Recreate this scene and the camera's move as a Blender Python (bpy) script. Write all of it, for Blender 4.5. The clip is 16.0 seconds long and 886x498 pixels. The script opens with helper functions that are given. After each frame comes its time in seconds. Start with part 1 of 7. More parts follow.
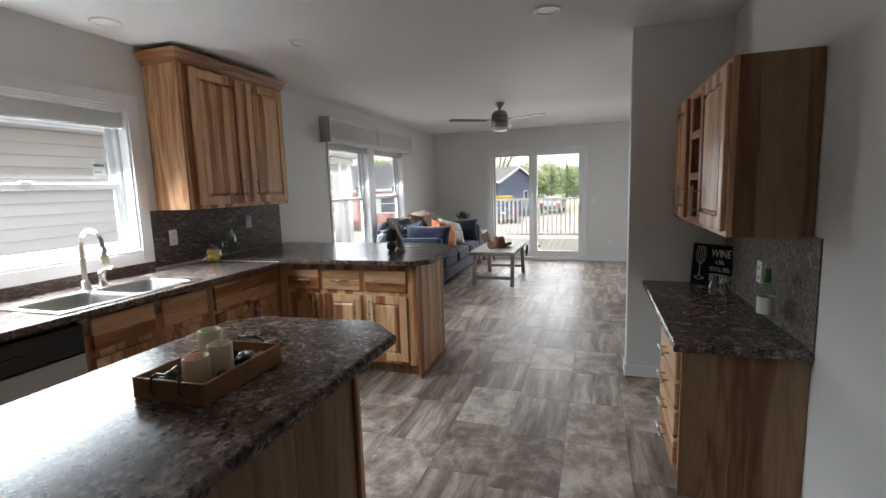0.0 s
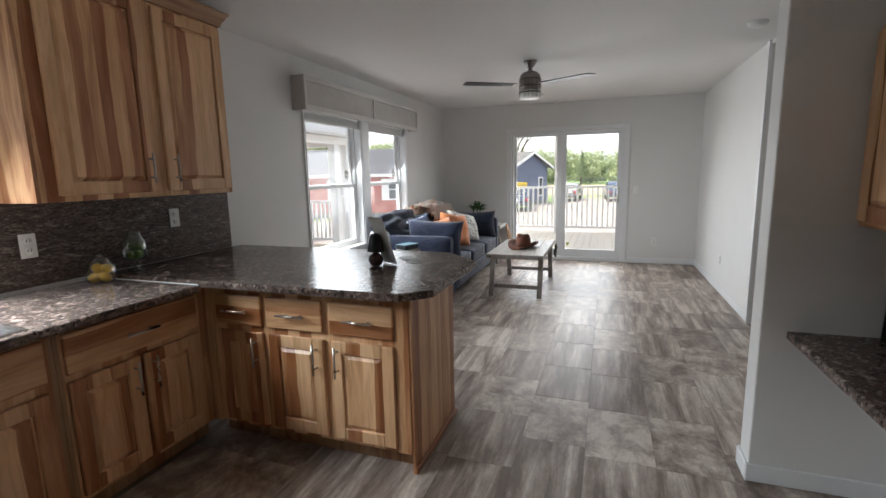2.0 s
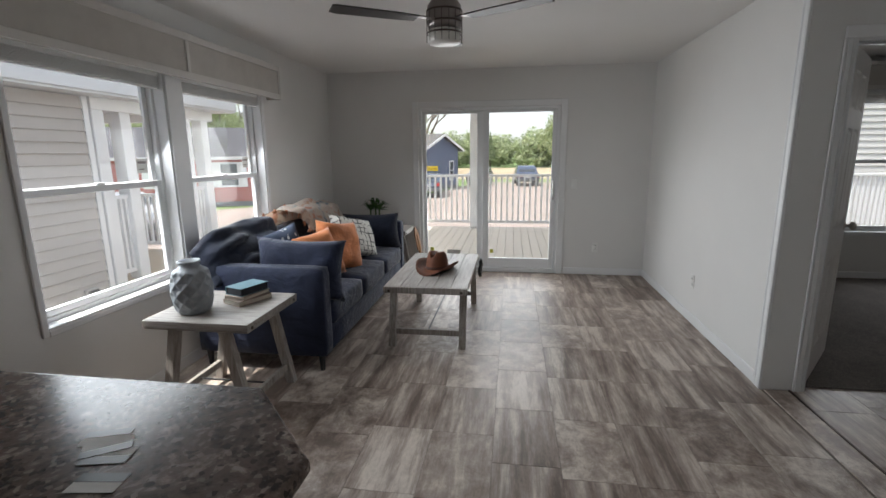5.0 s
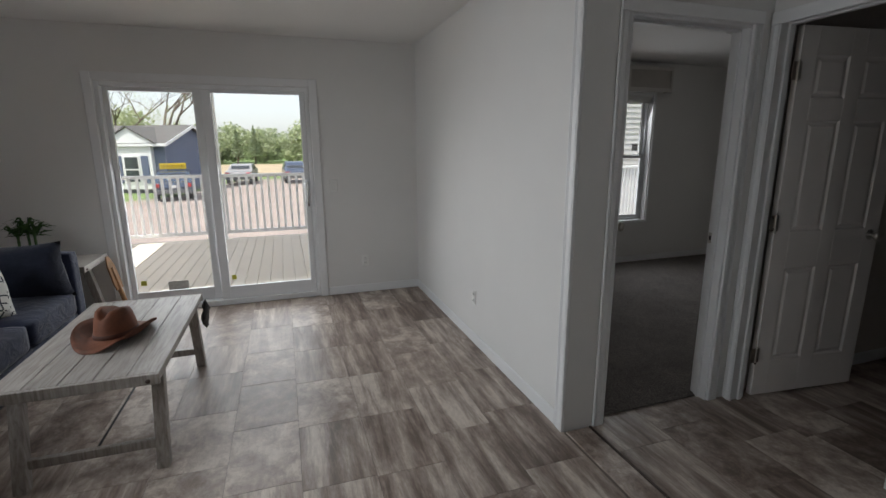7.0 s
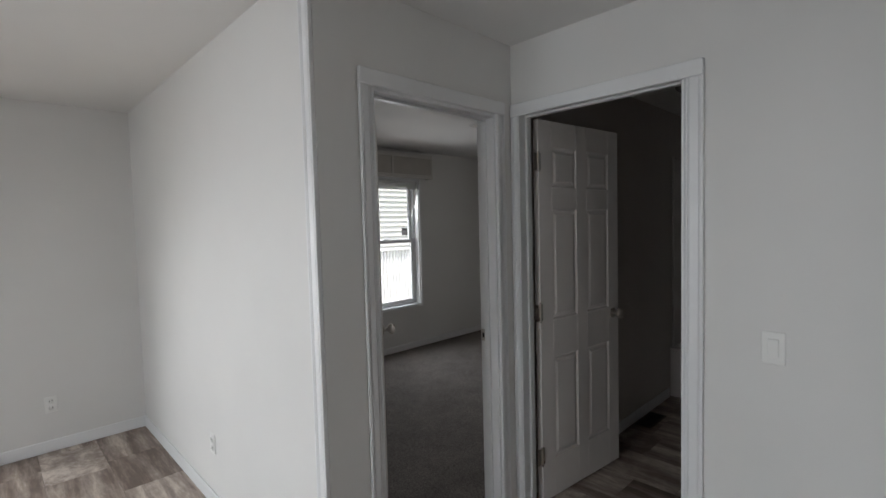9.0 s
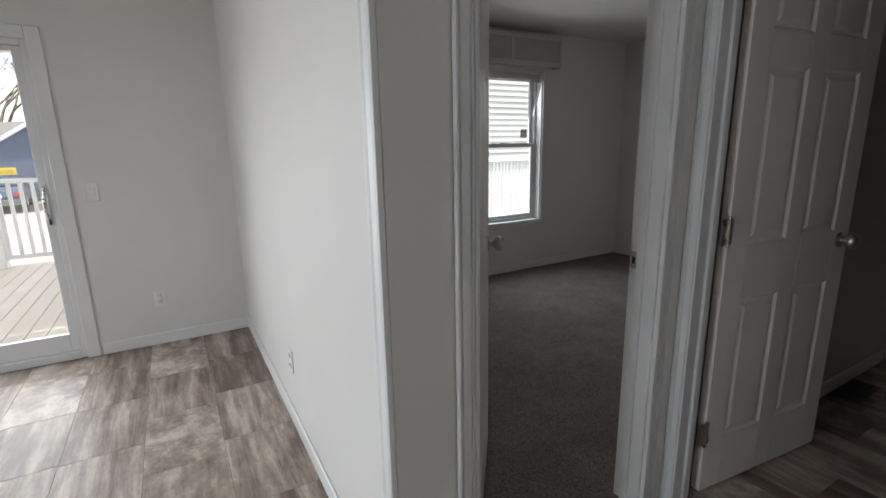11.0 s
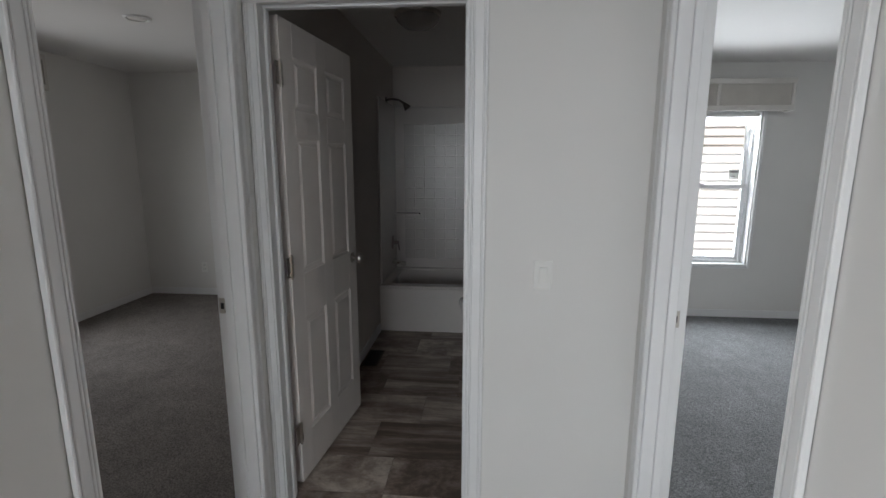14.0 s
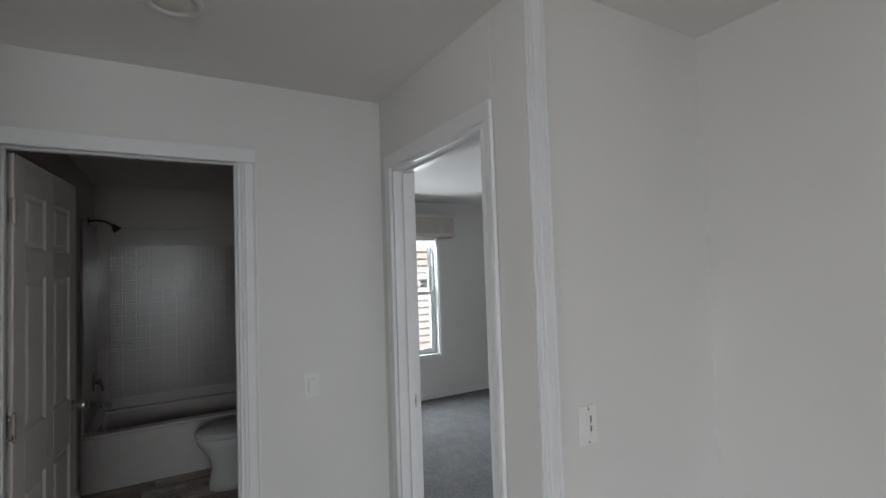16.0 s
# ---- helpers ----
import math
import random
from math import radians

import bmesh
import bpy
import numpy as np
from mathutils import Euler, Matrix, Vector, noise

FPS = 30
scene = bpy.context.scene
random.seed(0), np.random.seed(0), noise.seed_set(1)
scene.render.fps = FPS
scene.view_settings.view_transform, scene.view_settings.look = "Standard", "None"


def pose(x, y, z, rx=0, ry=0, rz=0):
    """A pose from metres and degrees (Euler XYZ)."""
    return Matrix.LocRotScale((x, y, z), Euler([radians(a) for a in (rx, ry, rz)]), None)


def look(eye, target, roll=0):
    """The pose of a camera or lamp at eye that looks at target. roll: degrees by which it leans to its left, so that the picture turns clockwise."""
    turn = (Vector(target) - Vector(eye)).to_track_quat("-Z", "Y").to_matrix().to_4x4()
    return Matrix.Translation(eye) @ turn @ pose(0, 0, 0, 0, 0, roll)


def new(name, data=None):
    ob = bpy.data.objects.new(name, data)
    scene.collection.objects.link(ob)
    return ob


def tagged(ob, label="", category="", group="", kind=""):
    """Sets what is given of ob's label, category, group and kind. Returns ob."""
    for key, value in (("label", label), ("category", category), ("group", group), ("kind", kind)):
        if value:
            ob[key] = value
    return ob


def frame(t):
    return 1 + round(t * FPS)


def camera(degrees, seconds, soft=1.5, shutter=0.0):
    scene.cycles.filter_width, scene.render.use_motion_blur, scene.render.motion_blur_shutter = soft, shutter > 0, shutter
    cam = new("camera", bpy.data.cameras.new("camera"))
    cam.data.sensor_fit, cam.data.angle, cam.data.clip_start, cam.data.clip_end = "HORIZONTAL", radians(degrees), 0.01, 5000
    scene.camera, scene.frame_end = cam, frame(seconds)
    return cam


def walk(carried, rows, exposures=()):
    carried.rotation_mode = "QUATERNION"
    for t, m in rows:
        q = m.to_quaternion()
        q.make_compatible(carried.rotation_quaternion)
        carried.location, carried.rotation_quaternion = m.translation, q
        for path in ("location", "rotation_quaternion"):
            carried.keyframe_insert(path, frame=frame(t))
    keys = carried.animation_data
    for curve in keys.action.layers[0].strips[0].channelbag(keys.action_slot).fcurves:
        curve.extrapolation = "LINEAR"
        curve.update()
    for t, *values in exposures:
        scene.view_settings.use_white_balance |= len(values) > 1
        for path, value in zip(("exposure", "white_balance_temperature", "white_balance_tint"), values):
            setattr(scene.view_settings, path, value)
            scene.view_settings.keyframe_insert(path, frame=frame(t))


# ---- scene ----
cam = camera(86.9, 16.0)
PATH = [
    (0, (-0.853, -8.891, 1.43), (-1.464, -7.005, 1.167), -1.8),
    (0.5, (-0.953, -8.559, 1.416), (-1.569, -6.677, 1.137), -1.7),
    (1, (-1.108, -8.24, 1.424), (-1.661, -6.346, 1.099), -1.9),
    (1.5, (-1.188, -7.928, 1.433), (-1.809, -6.055, 1.108), -2.4),
    (2, (-1.265, -7.612, 1.419), (-1.916, -5.749, 1.098), -1.2),
    (2.5, (-1.378, -7.281, 1.427), (-1.926, -5.393, 1.059), -0.7),
    (3, (-1.435, -6.969, 1.43), (-1.933, -5.066, 1.066), -1.8),
    (3.2, (-1.45, -6.859, 1.442), (-1.941, -4.953, 1.087), -1.7),
    (5.3, (-1.601, -5.596, 1.481), (-1.794, -3.648, 1.07), -0.6),
    (5.5, (-1.609, -5.458, 1.477), (-1.726, -3.506, 1.058), -0.6),
    (6, (-1.535, -5.165, 1.466), (-1.473, -3.22, 1.005), 0.2),
    (6.5, (-1.39, -4.911, 1.459), (-1.186, -2.985, 0.961), 0.4),
    (7, (-1.301, -4.71, 1.477), (-0.679, -2.858, 1.05), -0.3),
    (7.5, (-1.229, -4.596, 1.528), (-0.105, -2.964, 1.256), -1.3),
    (8, (-1.118, -4.54, 1.539), (0.249, -3.09, 1.383), -1.1),
    (8.2, (-1.057, -4.505, 1.552), (0.36, -3.098, 1.443), -1.2),
    (10.3, (-0.526, -3.868, 1.489), (0.666, -2.272, 1.305), -1.9),
    (10.5, (-0.476, -3.82, 1.48), (0.653, -2.184, 1.26), -1.8),
    (11, (-0.399, -3.764, 1.372), (0.573, -2.072, 0.933), -1.1),
    (11.5, (-0.404, -3.74, 1.274), (0.417, -2.134, 0.41), -1.6),
    (12, (-0.413, -3.657, 1.27), (0.382, -2.137, 0.241), -3.8),
    (12.5, (-0.427, -3.572, 1.34), (0.665, -2.105, 0.53), -5.8),
    (13, (-0.477, -3.611, 1.433), (1.027, -2.362, 1.013), -4.5),
    (13.5, (-0.595, -3.711, 1.48), (1.252, -2.979, 1.247), -3.5),
    (14, (-0.661, -3.702, 1.495), (1.299, -3.534, 1.136), 0.1),
    (14.5, (-0.716, -3.611, 1.521), (1.245, -3.837, 1.195), -0.9),
    (15, (-0.787, -3.566, 1.546), (1.097, -4.203, 1.332), -1.5),
    (15.5, (-0.935, -3.51, 1.585), (0.842, -4.427, 1.541), -0.9),
    (16, (-1.052, -3.392, 1.586), (0.677, -4.395, 1.667), -1.9),
]
walk(cam, [(t, look(eye, target, roll)) for t, eye, target, roll in PATH],
     [(0, 1.68), (1, 1.78), (2, 1.72), (3, 1.46), (5.5, 1.14), (6, 1.05), (6.5, 1.10), (7, 1.0), (8, 1.54), (10.3, 1.75), (12, 1.72), (13, 1.92), (13.5, 2.02), (14.5, 1.98), (15.2, 1.72), (16, 1.53)])

# ---- world, sun, window light ----
SUN_EL, SUN_AZ = 64.0, 250.0          # degrees; the sun stands over the window side, a little behind the kitchen
world = bpy.data.worlds.new("sky")
scene.world = world
world.use_nodes = True
wn = world.node_tree.nodes
sky = wn.new("ShaderNodeTexSky")
sky.sky_type, sky.sun_disc = "NISHITA", False
sky.sun_elevation, sky.sun_rotation = radians(SUN_EL), radians(SUN_AZ)
sky.dust_density = 3.0
wn["Background"].inputs["Strength"].default_value = 0.15
haze = wn.new("ShaderNodeMix")                        # thin white cloud over the whole sky
haze.data_type = "RGBA"
haze.inputs[0].default_value, haze.inputs[7].default_value = 0.5, (5.6, 5.7, 5.8, 1)
world.node_tree.links.new(sky.outputs["Color"], haze.inputs[6])
world.node_tree.links.new(haze.outputs[2], wn["Background"].inputs["Color"])
sun = new("sun", bpy.data.lights.new("sun", "SUN"))
sun.data.energy, sun.data.angle, sun.data.color = 3.4, radians(0.53), (1.0, 0.95, 0.88)
_az, _el = radians(SUN_AZ), radians(SUN_EL)
sun_from = Vector((math.sin(_az) * math.cos(_el), math.cos(_az) * math.cos(_el), math.sin(_el)))
sun.matrix_world = look(sun_from * 30, (0, 0, 0))

W, CZ, S_END = -3.868, 2.455, -10.6                 # window wall, living ceiling


def window_light(x, y, z, rz, w, h, power, tilt=0.0, spread=145, color=(0.94, 0.97, 1.0)):
    """Sky light that enters through one opening: a lamp in the opening, facing the room."""
    ob = new("window_light", bpy.data.lights.new("window_light", "AREA"))
    ob.data.shape, ob.data.size, ob.data.size_y, ob.data.energy = "RECTANGLE", w, h, power
    ob.data.color = color
    ob.data.spread = radians(spread)
    ob.matrix_world = pose(x, y, z, 0, 0, rz) @ pose(0, 0, 0, -90 + tilt, 0, 0)
    return ob


window_light(W - 0.20, -3.38, 1.33, 90, 1.0, 1.35, 9.5, 36, 135, (0.89, 0.95, 1.0))
window_light(W - 0.20, -2.17, 1.33, 90, 1.0, 1.35, 9.5, 36, 135, (0.89, 0.95, 1.0))
window_light(W - 0.20, -7.04, 1.53, 90, 1.15, 0.95, 23, 60, 110, (0.84, 0.93, 1.0))
window_light(-1.88, 0.22, 1.05, 0, 1.6, 1.8, 10, 30)
window_light(2.63, 0.36, 1.30, 0, 0.85, 1.5, 4.6, 20)
window_light(4.22, -5.80, 1.25, -90, 0.85, 1.4, 16, 15, 145, (0.88, 0.94, 1.0))

# ---- materials ----
def nodes_of(name, rough=0.5, metal=0.0):
    m = bpy.data.materials.new(name)
    m.use_nodes = True
    nt = m.node_tree
    b = nt.nodes["Principled BSDF"]
    b.inputs["Roughness"].default_value, b.inputs["Metallic"].default_value = rough, metal
    return m, nt, b


def link(nt, a, b):
    nt.links.new(a, b)


def coords(nt, scale=(1, 1, 1), world_space=False, jitter=0.0):
    """Object (or world) coordinates, scaled, with a shift of its own for each object."""
    if world_space:
        src = nt.nodes.new("ShaderNodeNewGeometry").outputs["Position"]
    else:
        src = nt.nodes.new("ShaderNodeTexCoord").outputs["Object"]
    if jitter:
        info = nt.nodes.new("ShaderNodeObjectInfo")
        mul = nt.nodes.new("ShaderNodeMath")
        mul.operation = "MULTIPLY"
        mul.inputs[1].default_value = jitter
        link(nt, info.outputs["Random"], mul.inputs[0])
        add = nt.nodes.new("ShaderNodeVectorMath")
        link(nt, src, add.inputs[0])
        link(nt, mul.outputs[0], add.inputs[1])
        src = add.outputs[0]
    mp = nt.nodes.new("ShaderNodeMapping")
    mp.inputs["Scale"].default_value = scale
    link(nt, src, mp.inputs["Vector"])
    return mp.outputs["Vector"]


def noise_tex(nt, vec, scale, detail=4.0, rough=0.55, distort=0.0):
    n = nt.nodes.new("ShaderNodeTexNoise")
    n.inputs["Scale"].default_value, n.inputs["Detail"].default_value = scale, detail
    n.inputs["Roughness"].default_value, n.inputs["Distortion"].default_value = rough, distort
    link(nt, vec, n.inputs["Vector"])
    return n.outputs["Fac"]


def ramp(nt, fac, stops):
    r = nt.nodes.new("ShaderNodeValToRGB")
    e = r.color_ramp.elements
    while len(e) < len(stops):
        e.new(0.5)
    for el, (p, c) in zip(e, stops):
        el.position, el.color = p, (*c, 1)
    link(nt, fac, r.inputs["Fac"])
    return r.outputs["Color"]


def mix(nt, fac, a, b, mode="MIX"):
    n = nt.nodes.new("ShaderNodeMix")
    n.data_type, n.blend_type = "RGBA", mode
    for sock, v in ((n.inputs[0], fac), (n.inputs[6], a), (n.inputs[7], b)):
        if isinstance(v, (int, float)):
            sock.default_value = v
        elif isinstance(v, tuple):
            sock.default_value = (*v, 1)
        else:
            link(nt, v, sock)
    return n.outputs[2]


def math_node(nt, op, a, b=0.0):
    n = nt.nodes.new("ShaderNodeMath")
    n.operation = op
    for sock, v in ((n.inputs[0], a), (n.inputs[1], b)):
        if isinstance(v, (int, float)):
            sock.default_value = v
        else:
            link(nt, v, sock)
    return n.outputs[0]


def bump(nt, bsdf, height, strength=0.2, dist=0.002):
    n = nt.nodes.new("ShaderNodeBump")
    n.inputs["Strength"].default_value, n.inputs["Distance"].default_value = strength, dist
    link(nt, height, n.inputs["Height"])
    link(nt, n.outputs["Normal"], bsdf.inputs["Normal"])


def plain(name, c, rough=0.5, metal=0.0, vary=0.12, scale=6.0, fine=90.0, bump_s=0.08, bump_d=0.001, spec=None, jitter=5.0):
    """A surface of one colour with slow stains and a fine grain."""
    m, nt, b = nodes_of(name, rough, metal)
    v = coords(nt, jitter=jitter)
    slow = noise_tex(nt, v, scale, 3.0)
    fin = noise_tex(nt, v, fine, 2.0)
    lo = tuple(x * (1 - vary) for x in c)
    hi = tuple(min(1.0, x * (1 + vary)) for x in c)
    col = ramp(nt, slow, [(0.3, lo), (0.7, hi)])
    link(nt, col, b.inputs["Base Color"])
    r = nt.nodes.new("ShaderNodeMapRange")
    r.inputs["To Min"].default_value, r.inputs["To Max"].default_value = max(0.02, rough * 0.85), min(1.0, rough * 1.15)
    link(nt, slow, r.inputs["Value"])
    link(nt, r.outputs["Result"], b.inputs["Roughness"])
    if bump_s:
        bump(nt, b, fin, bump_s, bump_d)
    if spec is not None:
        b.inputs["Specular IOR Level"].default_value = spec
    return m


def hickory(name, horizontal=False, stave=0.075, dark=1.15, swing=0.5):
    """Rustic hickory: staves that differ strongly in tone, grain along the stave."""
    m, nt, b = nodes_of(name, 0.38)
    src = nt.nodes.new("ShaderNodeTexCoord").outputs["Object"]
    info = nt.nodes.new("ShaderNodeObjectInfo").outputs["Random"]
    sep = nt.nodes.new("ShaderNodeSeparateXYZ")
    link(nt, src, sep.inputs[0])
    xy = math_node(nt, "ADD", sep.outputs["X"], sep.outputs["Y"])
    across, along = (sep.outputs["Z"], xy) if horizontal else (xy, sep.outputs["Z"])
    across = math_node(nt, "ADD", across, math_node(nt, "MULTIPLY", info, 3.7))
    along = math_node(nt, "ADD", along, math_node(nt, "MULTIPLY", info, 9.1))
    drift = nt.nodes.new("ShaderNodeCombineXYZ")
    link(nt, across, drift.inputs[0])
    link(nt, math_node(nt, "MULTIPLY", along, 0.35), drift.inputs[1])
    across = math_node(nt, "ADD", across, math_node(nt, "MULTIPLY", math_node(nt, "SUBTRACT", noise_tex(nt, drift.outputs[0], 6.0, 2.0), 0.5), 0.05))
    cell = math_node(nt, "FLOOR", math_node(nt, "DIVIDE", across, stave))
    wnz = nt.nodes.new("ShaderNodeTexWhiteNoise")
    wnz.noise_dimensions = "1D"
    link(nt, cell, wnz.inputs["W"])
    comb = nt.nodes.new("ShaderNodeCombineXYZ")
    link(nt, across, comb.inputs[0])
    link(nt, math_node(nt, "MULTIPLY", along, 0.09), comb.inputs[1])
    link(nt, math_node(nt, "MULTIPLY", cell, 1.31), comb.inputs[2])
    grain = noise_tex(nt, comb.outputs[0], 70.0, 5.0, 0.6, 0.6)
    heart = noise_tex(nt, comb.outputs[0], 12.0, 4.0, 0.55, 1.6)
    tone = math_node(nt, "ADD", math_node(nt, "MULTIPLY", wnz.outputs["Value"], swing), math_node(nt, "MULTIPLY", heart, 1.12 - swing))
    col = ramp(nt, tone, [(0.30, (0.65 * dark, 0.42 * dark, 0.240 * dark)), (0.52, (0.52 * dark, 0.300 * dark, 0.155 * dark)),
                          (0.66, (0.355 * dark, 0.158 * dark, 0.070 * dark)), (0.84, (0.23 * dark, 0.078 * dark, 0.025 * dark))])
    col = mix(nt, 0.34, col, ramp(nt, grain, [(0.35, (0.62, 0.55, 0.48)), (0.62, (1.0, 1.0, 1.0))]), "MULTIPLY")
    link(nt, col, b.inputs["Base Color"])
    bump(nt, b, grain, 0.12, 0.0008)
    return m


def granite(name, dark=(0.020, 0.014, 0.012), mid=(0.118, 0.086, 0.073), light=(0.40, 0.335, 0.295), scale=0.85, rough=0.21, dense=0.0, flat=(1, 1, 1)):
    """Brown laminate that imitates granite: blotches, flecks and pale veins."""
    m, nt, b = nodes_of(name, rough)
    b.inputs["Specular IOR Level"].default_value = 0.28
    v = coords(nt, flat, world_space=True)
    n1 = noise_tex(nt, v, 7.5 * scale, 8.0, 0.70, 2.4)
    n2 = noise_tex(nt, v, 34 * scale, 5.0, 0.7, 0.6)
    vor = nt.nodes.new("ShaderNodeTexVoronoi")
    vor.inputs["Scale"].default_value = 110 * scale
    link(nt, v, vor.inputs["Vector"])
    f = math_node(nt, "ADD", math_node(nt, "MULTIPLY", n1, 0.70), math_node(nt, "MULTIPLY", n2, 0.30))
    col = ramp(nt, f, [(0.38 + dense, dark), (0.47 + dense, mid), (0.545 + dense, tuple(x * 1.35 for x in mid)), (0.62 + dense, light)])
    cellc = nt.nodes.new("ShaderNodeSeparateColor")
    link(nt, vor.outputs["Color"], cellc.inputs[0])
    col = mix(nt, ramp(nt, cellc.outputs[0], [(0.80, (0, 0, 0)), (0.88, (0.8, 0.8, 0.8))]), col, dark)
    col = mix(nt, ramp(nt, cellc.outputs[1], [(0.86, (0, 0, 0)), (0.94, (0.55, 0.55, 0.55))]), col, light)
    link(nt, col, b.inputs["Base Color"])
    bump(nt, b, n2, 0.05, 0.0004)
    return m


def floor_vinyl(name):
    """Vinyl tiles printed as weathered stone: streaks along the tile on most, clouds on some."""
    m, nt, b = nodes_of(name, 0.42)
    info = nt.nodes.new("ShaderNodeObjectInfo").outputs["Random"]
    shift = nt.nodes.new("ShaderNodeCombineXYZ")
    link(nt, math_node(nt, "MULTIPLY", info, 37.0), shift.inputs[0])
    link(nt, math_node(nt, "MULTIPLY", info, 91.0), shift.inputs[1])
    src = nt.nodes.new("ShaderNodeTexCoord").outputs["Object"]
    add = nt.nodes.new("ShaderNodeVectorMath")
    link(nt, src, add.inputs[0])
    link(nt, shift.outputs[0], add.inputs[1])

    def scaled(s):
        mp = nt.nodes.new("ShaderNodeMapping")
        mp.inputs["Scale"].default_value = s
        link(nt, add.outputs[0], mp.inputs["Vector"])
        return mp.outputs["Vector"]
    streak = noise_tex(nt, scaled((1, 0.115, 1)), 11.0, 9.0, 0.68, 0.25)
    cloud = math_node(nt, "ADD", math_node(nt, "MULTIPLY", noise_tex(nt, scaled((1, 0.75, 1)), 7.0, 10.0, 0.72, 0.25), 0.80), 0.10)
    fine = noise_tex(nt, scaled((1, 0.35, 1)), 70.0, 6.0, 0.75)
    pick = ramp(nt, info, [(0.62, (1, 1, 1)), (0.66, (0.06, 0.06, 0.06))])
    fac = nt.nodes.new("ShaderNodeMix")
    link(nt, pick, fac.inputs[0])
    link(nt, cloud, fac.inputs[2])
    link(nt, math_node(nt, "ADD", math_node(nt, "MULTIPLY", streak, 0.78), math_node(nt, "MULTIPLY", cloud, 0.22)), fac.inputs[3])
    tone = math_node(nt, "ADD", fac.outputs[0], math_node(nt, "MULTIPLY", math_node(nt, "SUBTRACT", math_node(nt, "FRACT", math_node(nt, "MULTIPLY", info, 7.31)), 0.5), 0.12))
    col = ramp(nt, tone, [(0.39, (0.150, 0.110, 0.090)), (0.455, (0.255, 0.198, 0.165)), (0.53, (0.405, 0.335, 0.288)), (0.61, (0.63, 0.56, 0.495))])
    col = mix(nt, 0.32, col, ramp(nt, fine, [(0.36, (0.55, 0.53, 0.51)), (0.60, (1.12, 1.12, 1.12))]), "MULTIPLY")
    link(nt, col, b.inputs["Base Color"])
    link(nt, ramp(nt, cloud, [(0.3, (0.33, 0.33, 0.33)), (0.7, (0.5, 0.5, 0.5))]), b.inputs["Roughness"])
    bump(nt, b, streak, 0.10, 0.0006)
    return m


def carpet_mat(name, c):
    m, nt, b = nodes_of(name, 0.95)
    v = coords(nt, world_space=True)
    tuft = noise_tex(nt, v, 150.0, 4.0, 0.75)
    brush = noise_tex(nt, v, 4.0, 6.0, 0.7, 0.5)
    col = ramp(nt, brush, [(0.3, tuple(x * 0.82 for x in c)), (0.7, tuple(x * 1.15 for x in c))])
    col = mix(nt, 0.85, col, ramp(nt, tuft, [(0.38, (0.30, 0.30, 0.29)), (0.64, (1.35, 1.34, 1.32))]), "MULTIPLY")
    link(nt, col, b.inputs["Base Color"])
    b.inputs["Specular IOR Level"].default_value = 0.1
    bump(nt, b, tuft, 0.9, 0.006)
    return m


def velvet(name, c, sheen=0.3):
    m, nt, b = nodes_of(name, 0.75)
    v = coords(nt)
    wear = noise_tex(nt, v, 6.0, 5.0, 0.6, 0.7)
    pile = noise_tex(nt, v, 420.0, 2.0)
    col = ramp(nt, wear, [(0.3, tuple(x * 0.7 for x in c)), (0.7, tuple(x * 1.35 for x in c))])
    link(nt, col, b.inputs["Base Color"])
    b.inputs["Sheen Weight"].default_value, b.inputs["Sheen Roughness"].default_value = sheen, 0.35
    b.inputs["Specular IOR Level"].default_value = 0.25
    crease = noise_tex(nt, coords(nt, (1, 1, 1.6)), 7.0, 3.0, 0.5, 1.5)
    bump(nt, b, math_node(nt, "ADD", math_node(nt, "MULTIPLY", crease, 9.0), math_node(nt, "MULTIPLY", pile, 0.5)), 0.35, 0.004)
    return m


def glass(name, tint=(1, 1, 1), rough=0.0, thin=True, rim=4.0, base=0.03, veil=0.0):
    """A clear pane: mostly clear with a mirror coat that follows the glancing angle."""
    m = bpy.data.materials.new(name)
    m.use_nodes = True
    nt = m.node_tree
    nt.nodes.remove(nt.nodes["Principled BSDF"])
    out = nt.nodes["Material Output"]
    if thin:
        t, g, f, x = (nt.nodes.new("ShaderNodeBsdfTransparent"), nt.nodes.new("ShaderNodeBsdfGlossy"),
                      nt.nodes.new("ShaderNodeLayerWeight"), nt.nodes.new("ShaderNodeMixShader"))
        t.inputs["Color"].default_value = (*tint, 1)
        g.inputs["Roughness"].default_value = 0.02
        k = math_node(nt, "ADD", math_node(nt, "MULTIPLY", math_node(nt, "POWER", f.outputs["Facing"], rim), 0.8), base)
        link(nt, k, x.inputs[0])
        link(nt, t.outputs[0], x.inputs[1])
        link(nt, g.outputs[0], x.inputs[2])
        if veil:                                      # pale layer added to the pane, imitating bright haze over the view
            tl_, dm = nt.nodes.new("ShaderNodeBsdfTranslucent"), nt.nodes.new("ShaderNodeMixShader")
            tl_.inputs["Color"].default_value = (0.9, 0.92, 0.95, 1)
            dm.inputs[0].default_value = veil
            link(nt, x.outputs[0], dm.inputs[1])
            link(nt, tl_.outputs[0], dm.inputs[2])
            link(nt, dm.outputs[0], out.inputs["Surface"])
        else:
            link(nt, x.outputs[0], out.inputs["Surface"])
    else:
        g = nt.nodes.new("ShaderNodeBsdfGlass")
        g.inputs["Color"].default_value, g.inputs["Roughness"].default_value = (*tint, 1), rough
        g.inputs["IOR"].default_value = 1.45
        link(nt, g.outputs[0], out.inputs["Surface"])
    return m


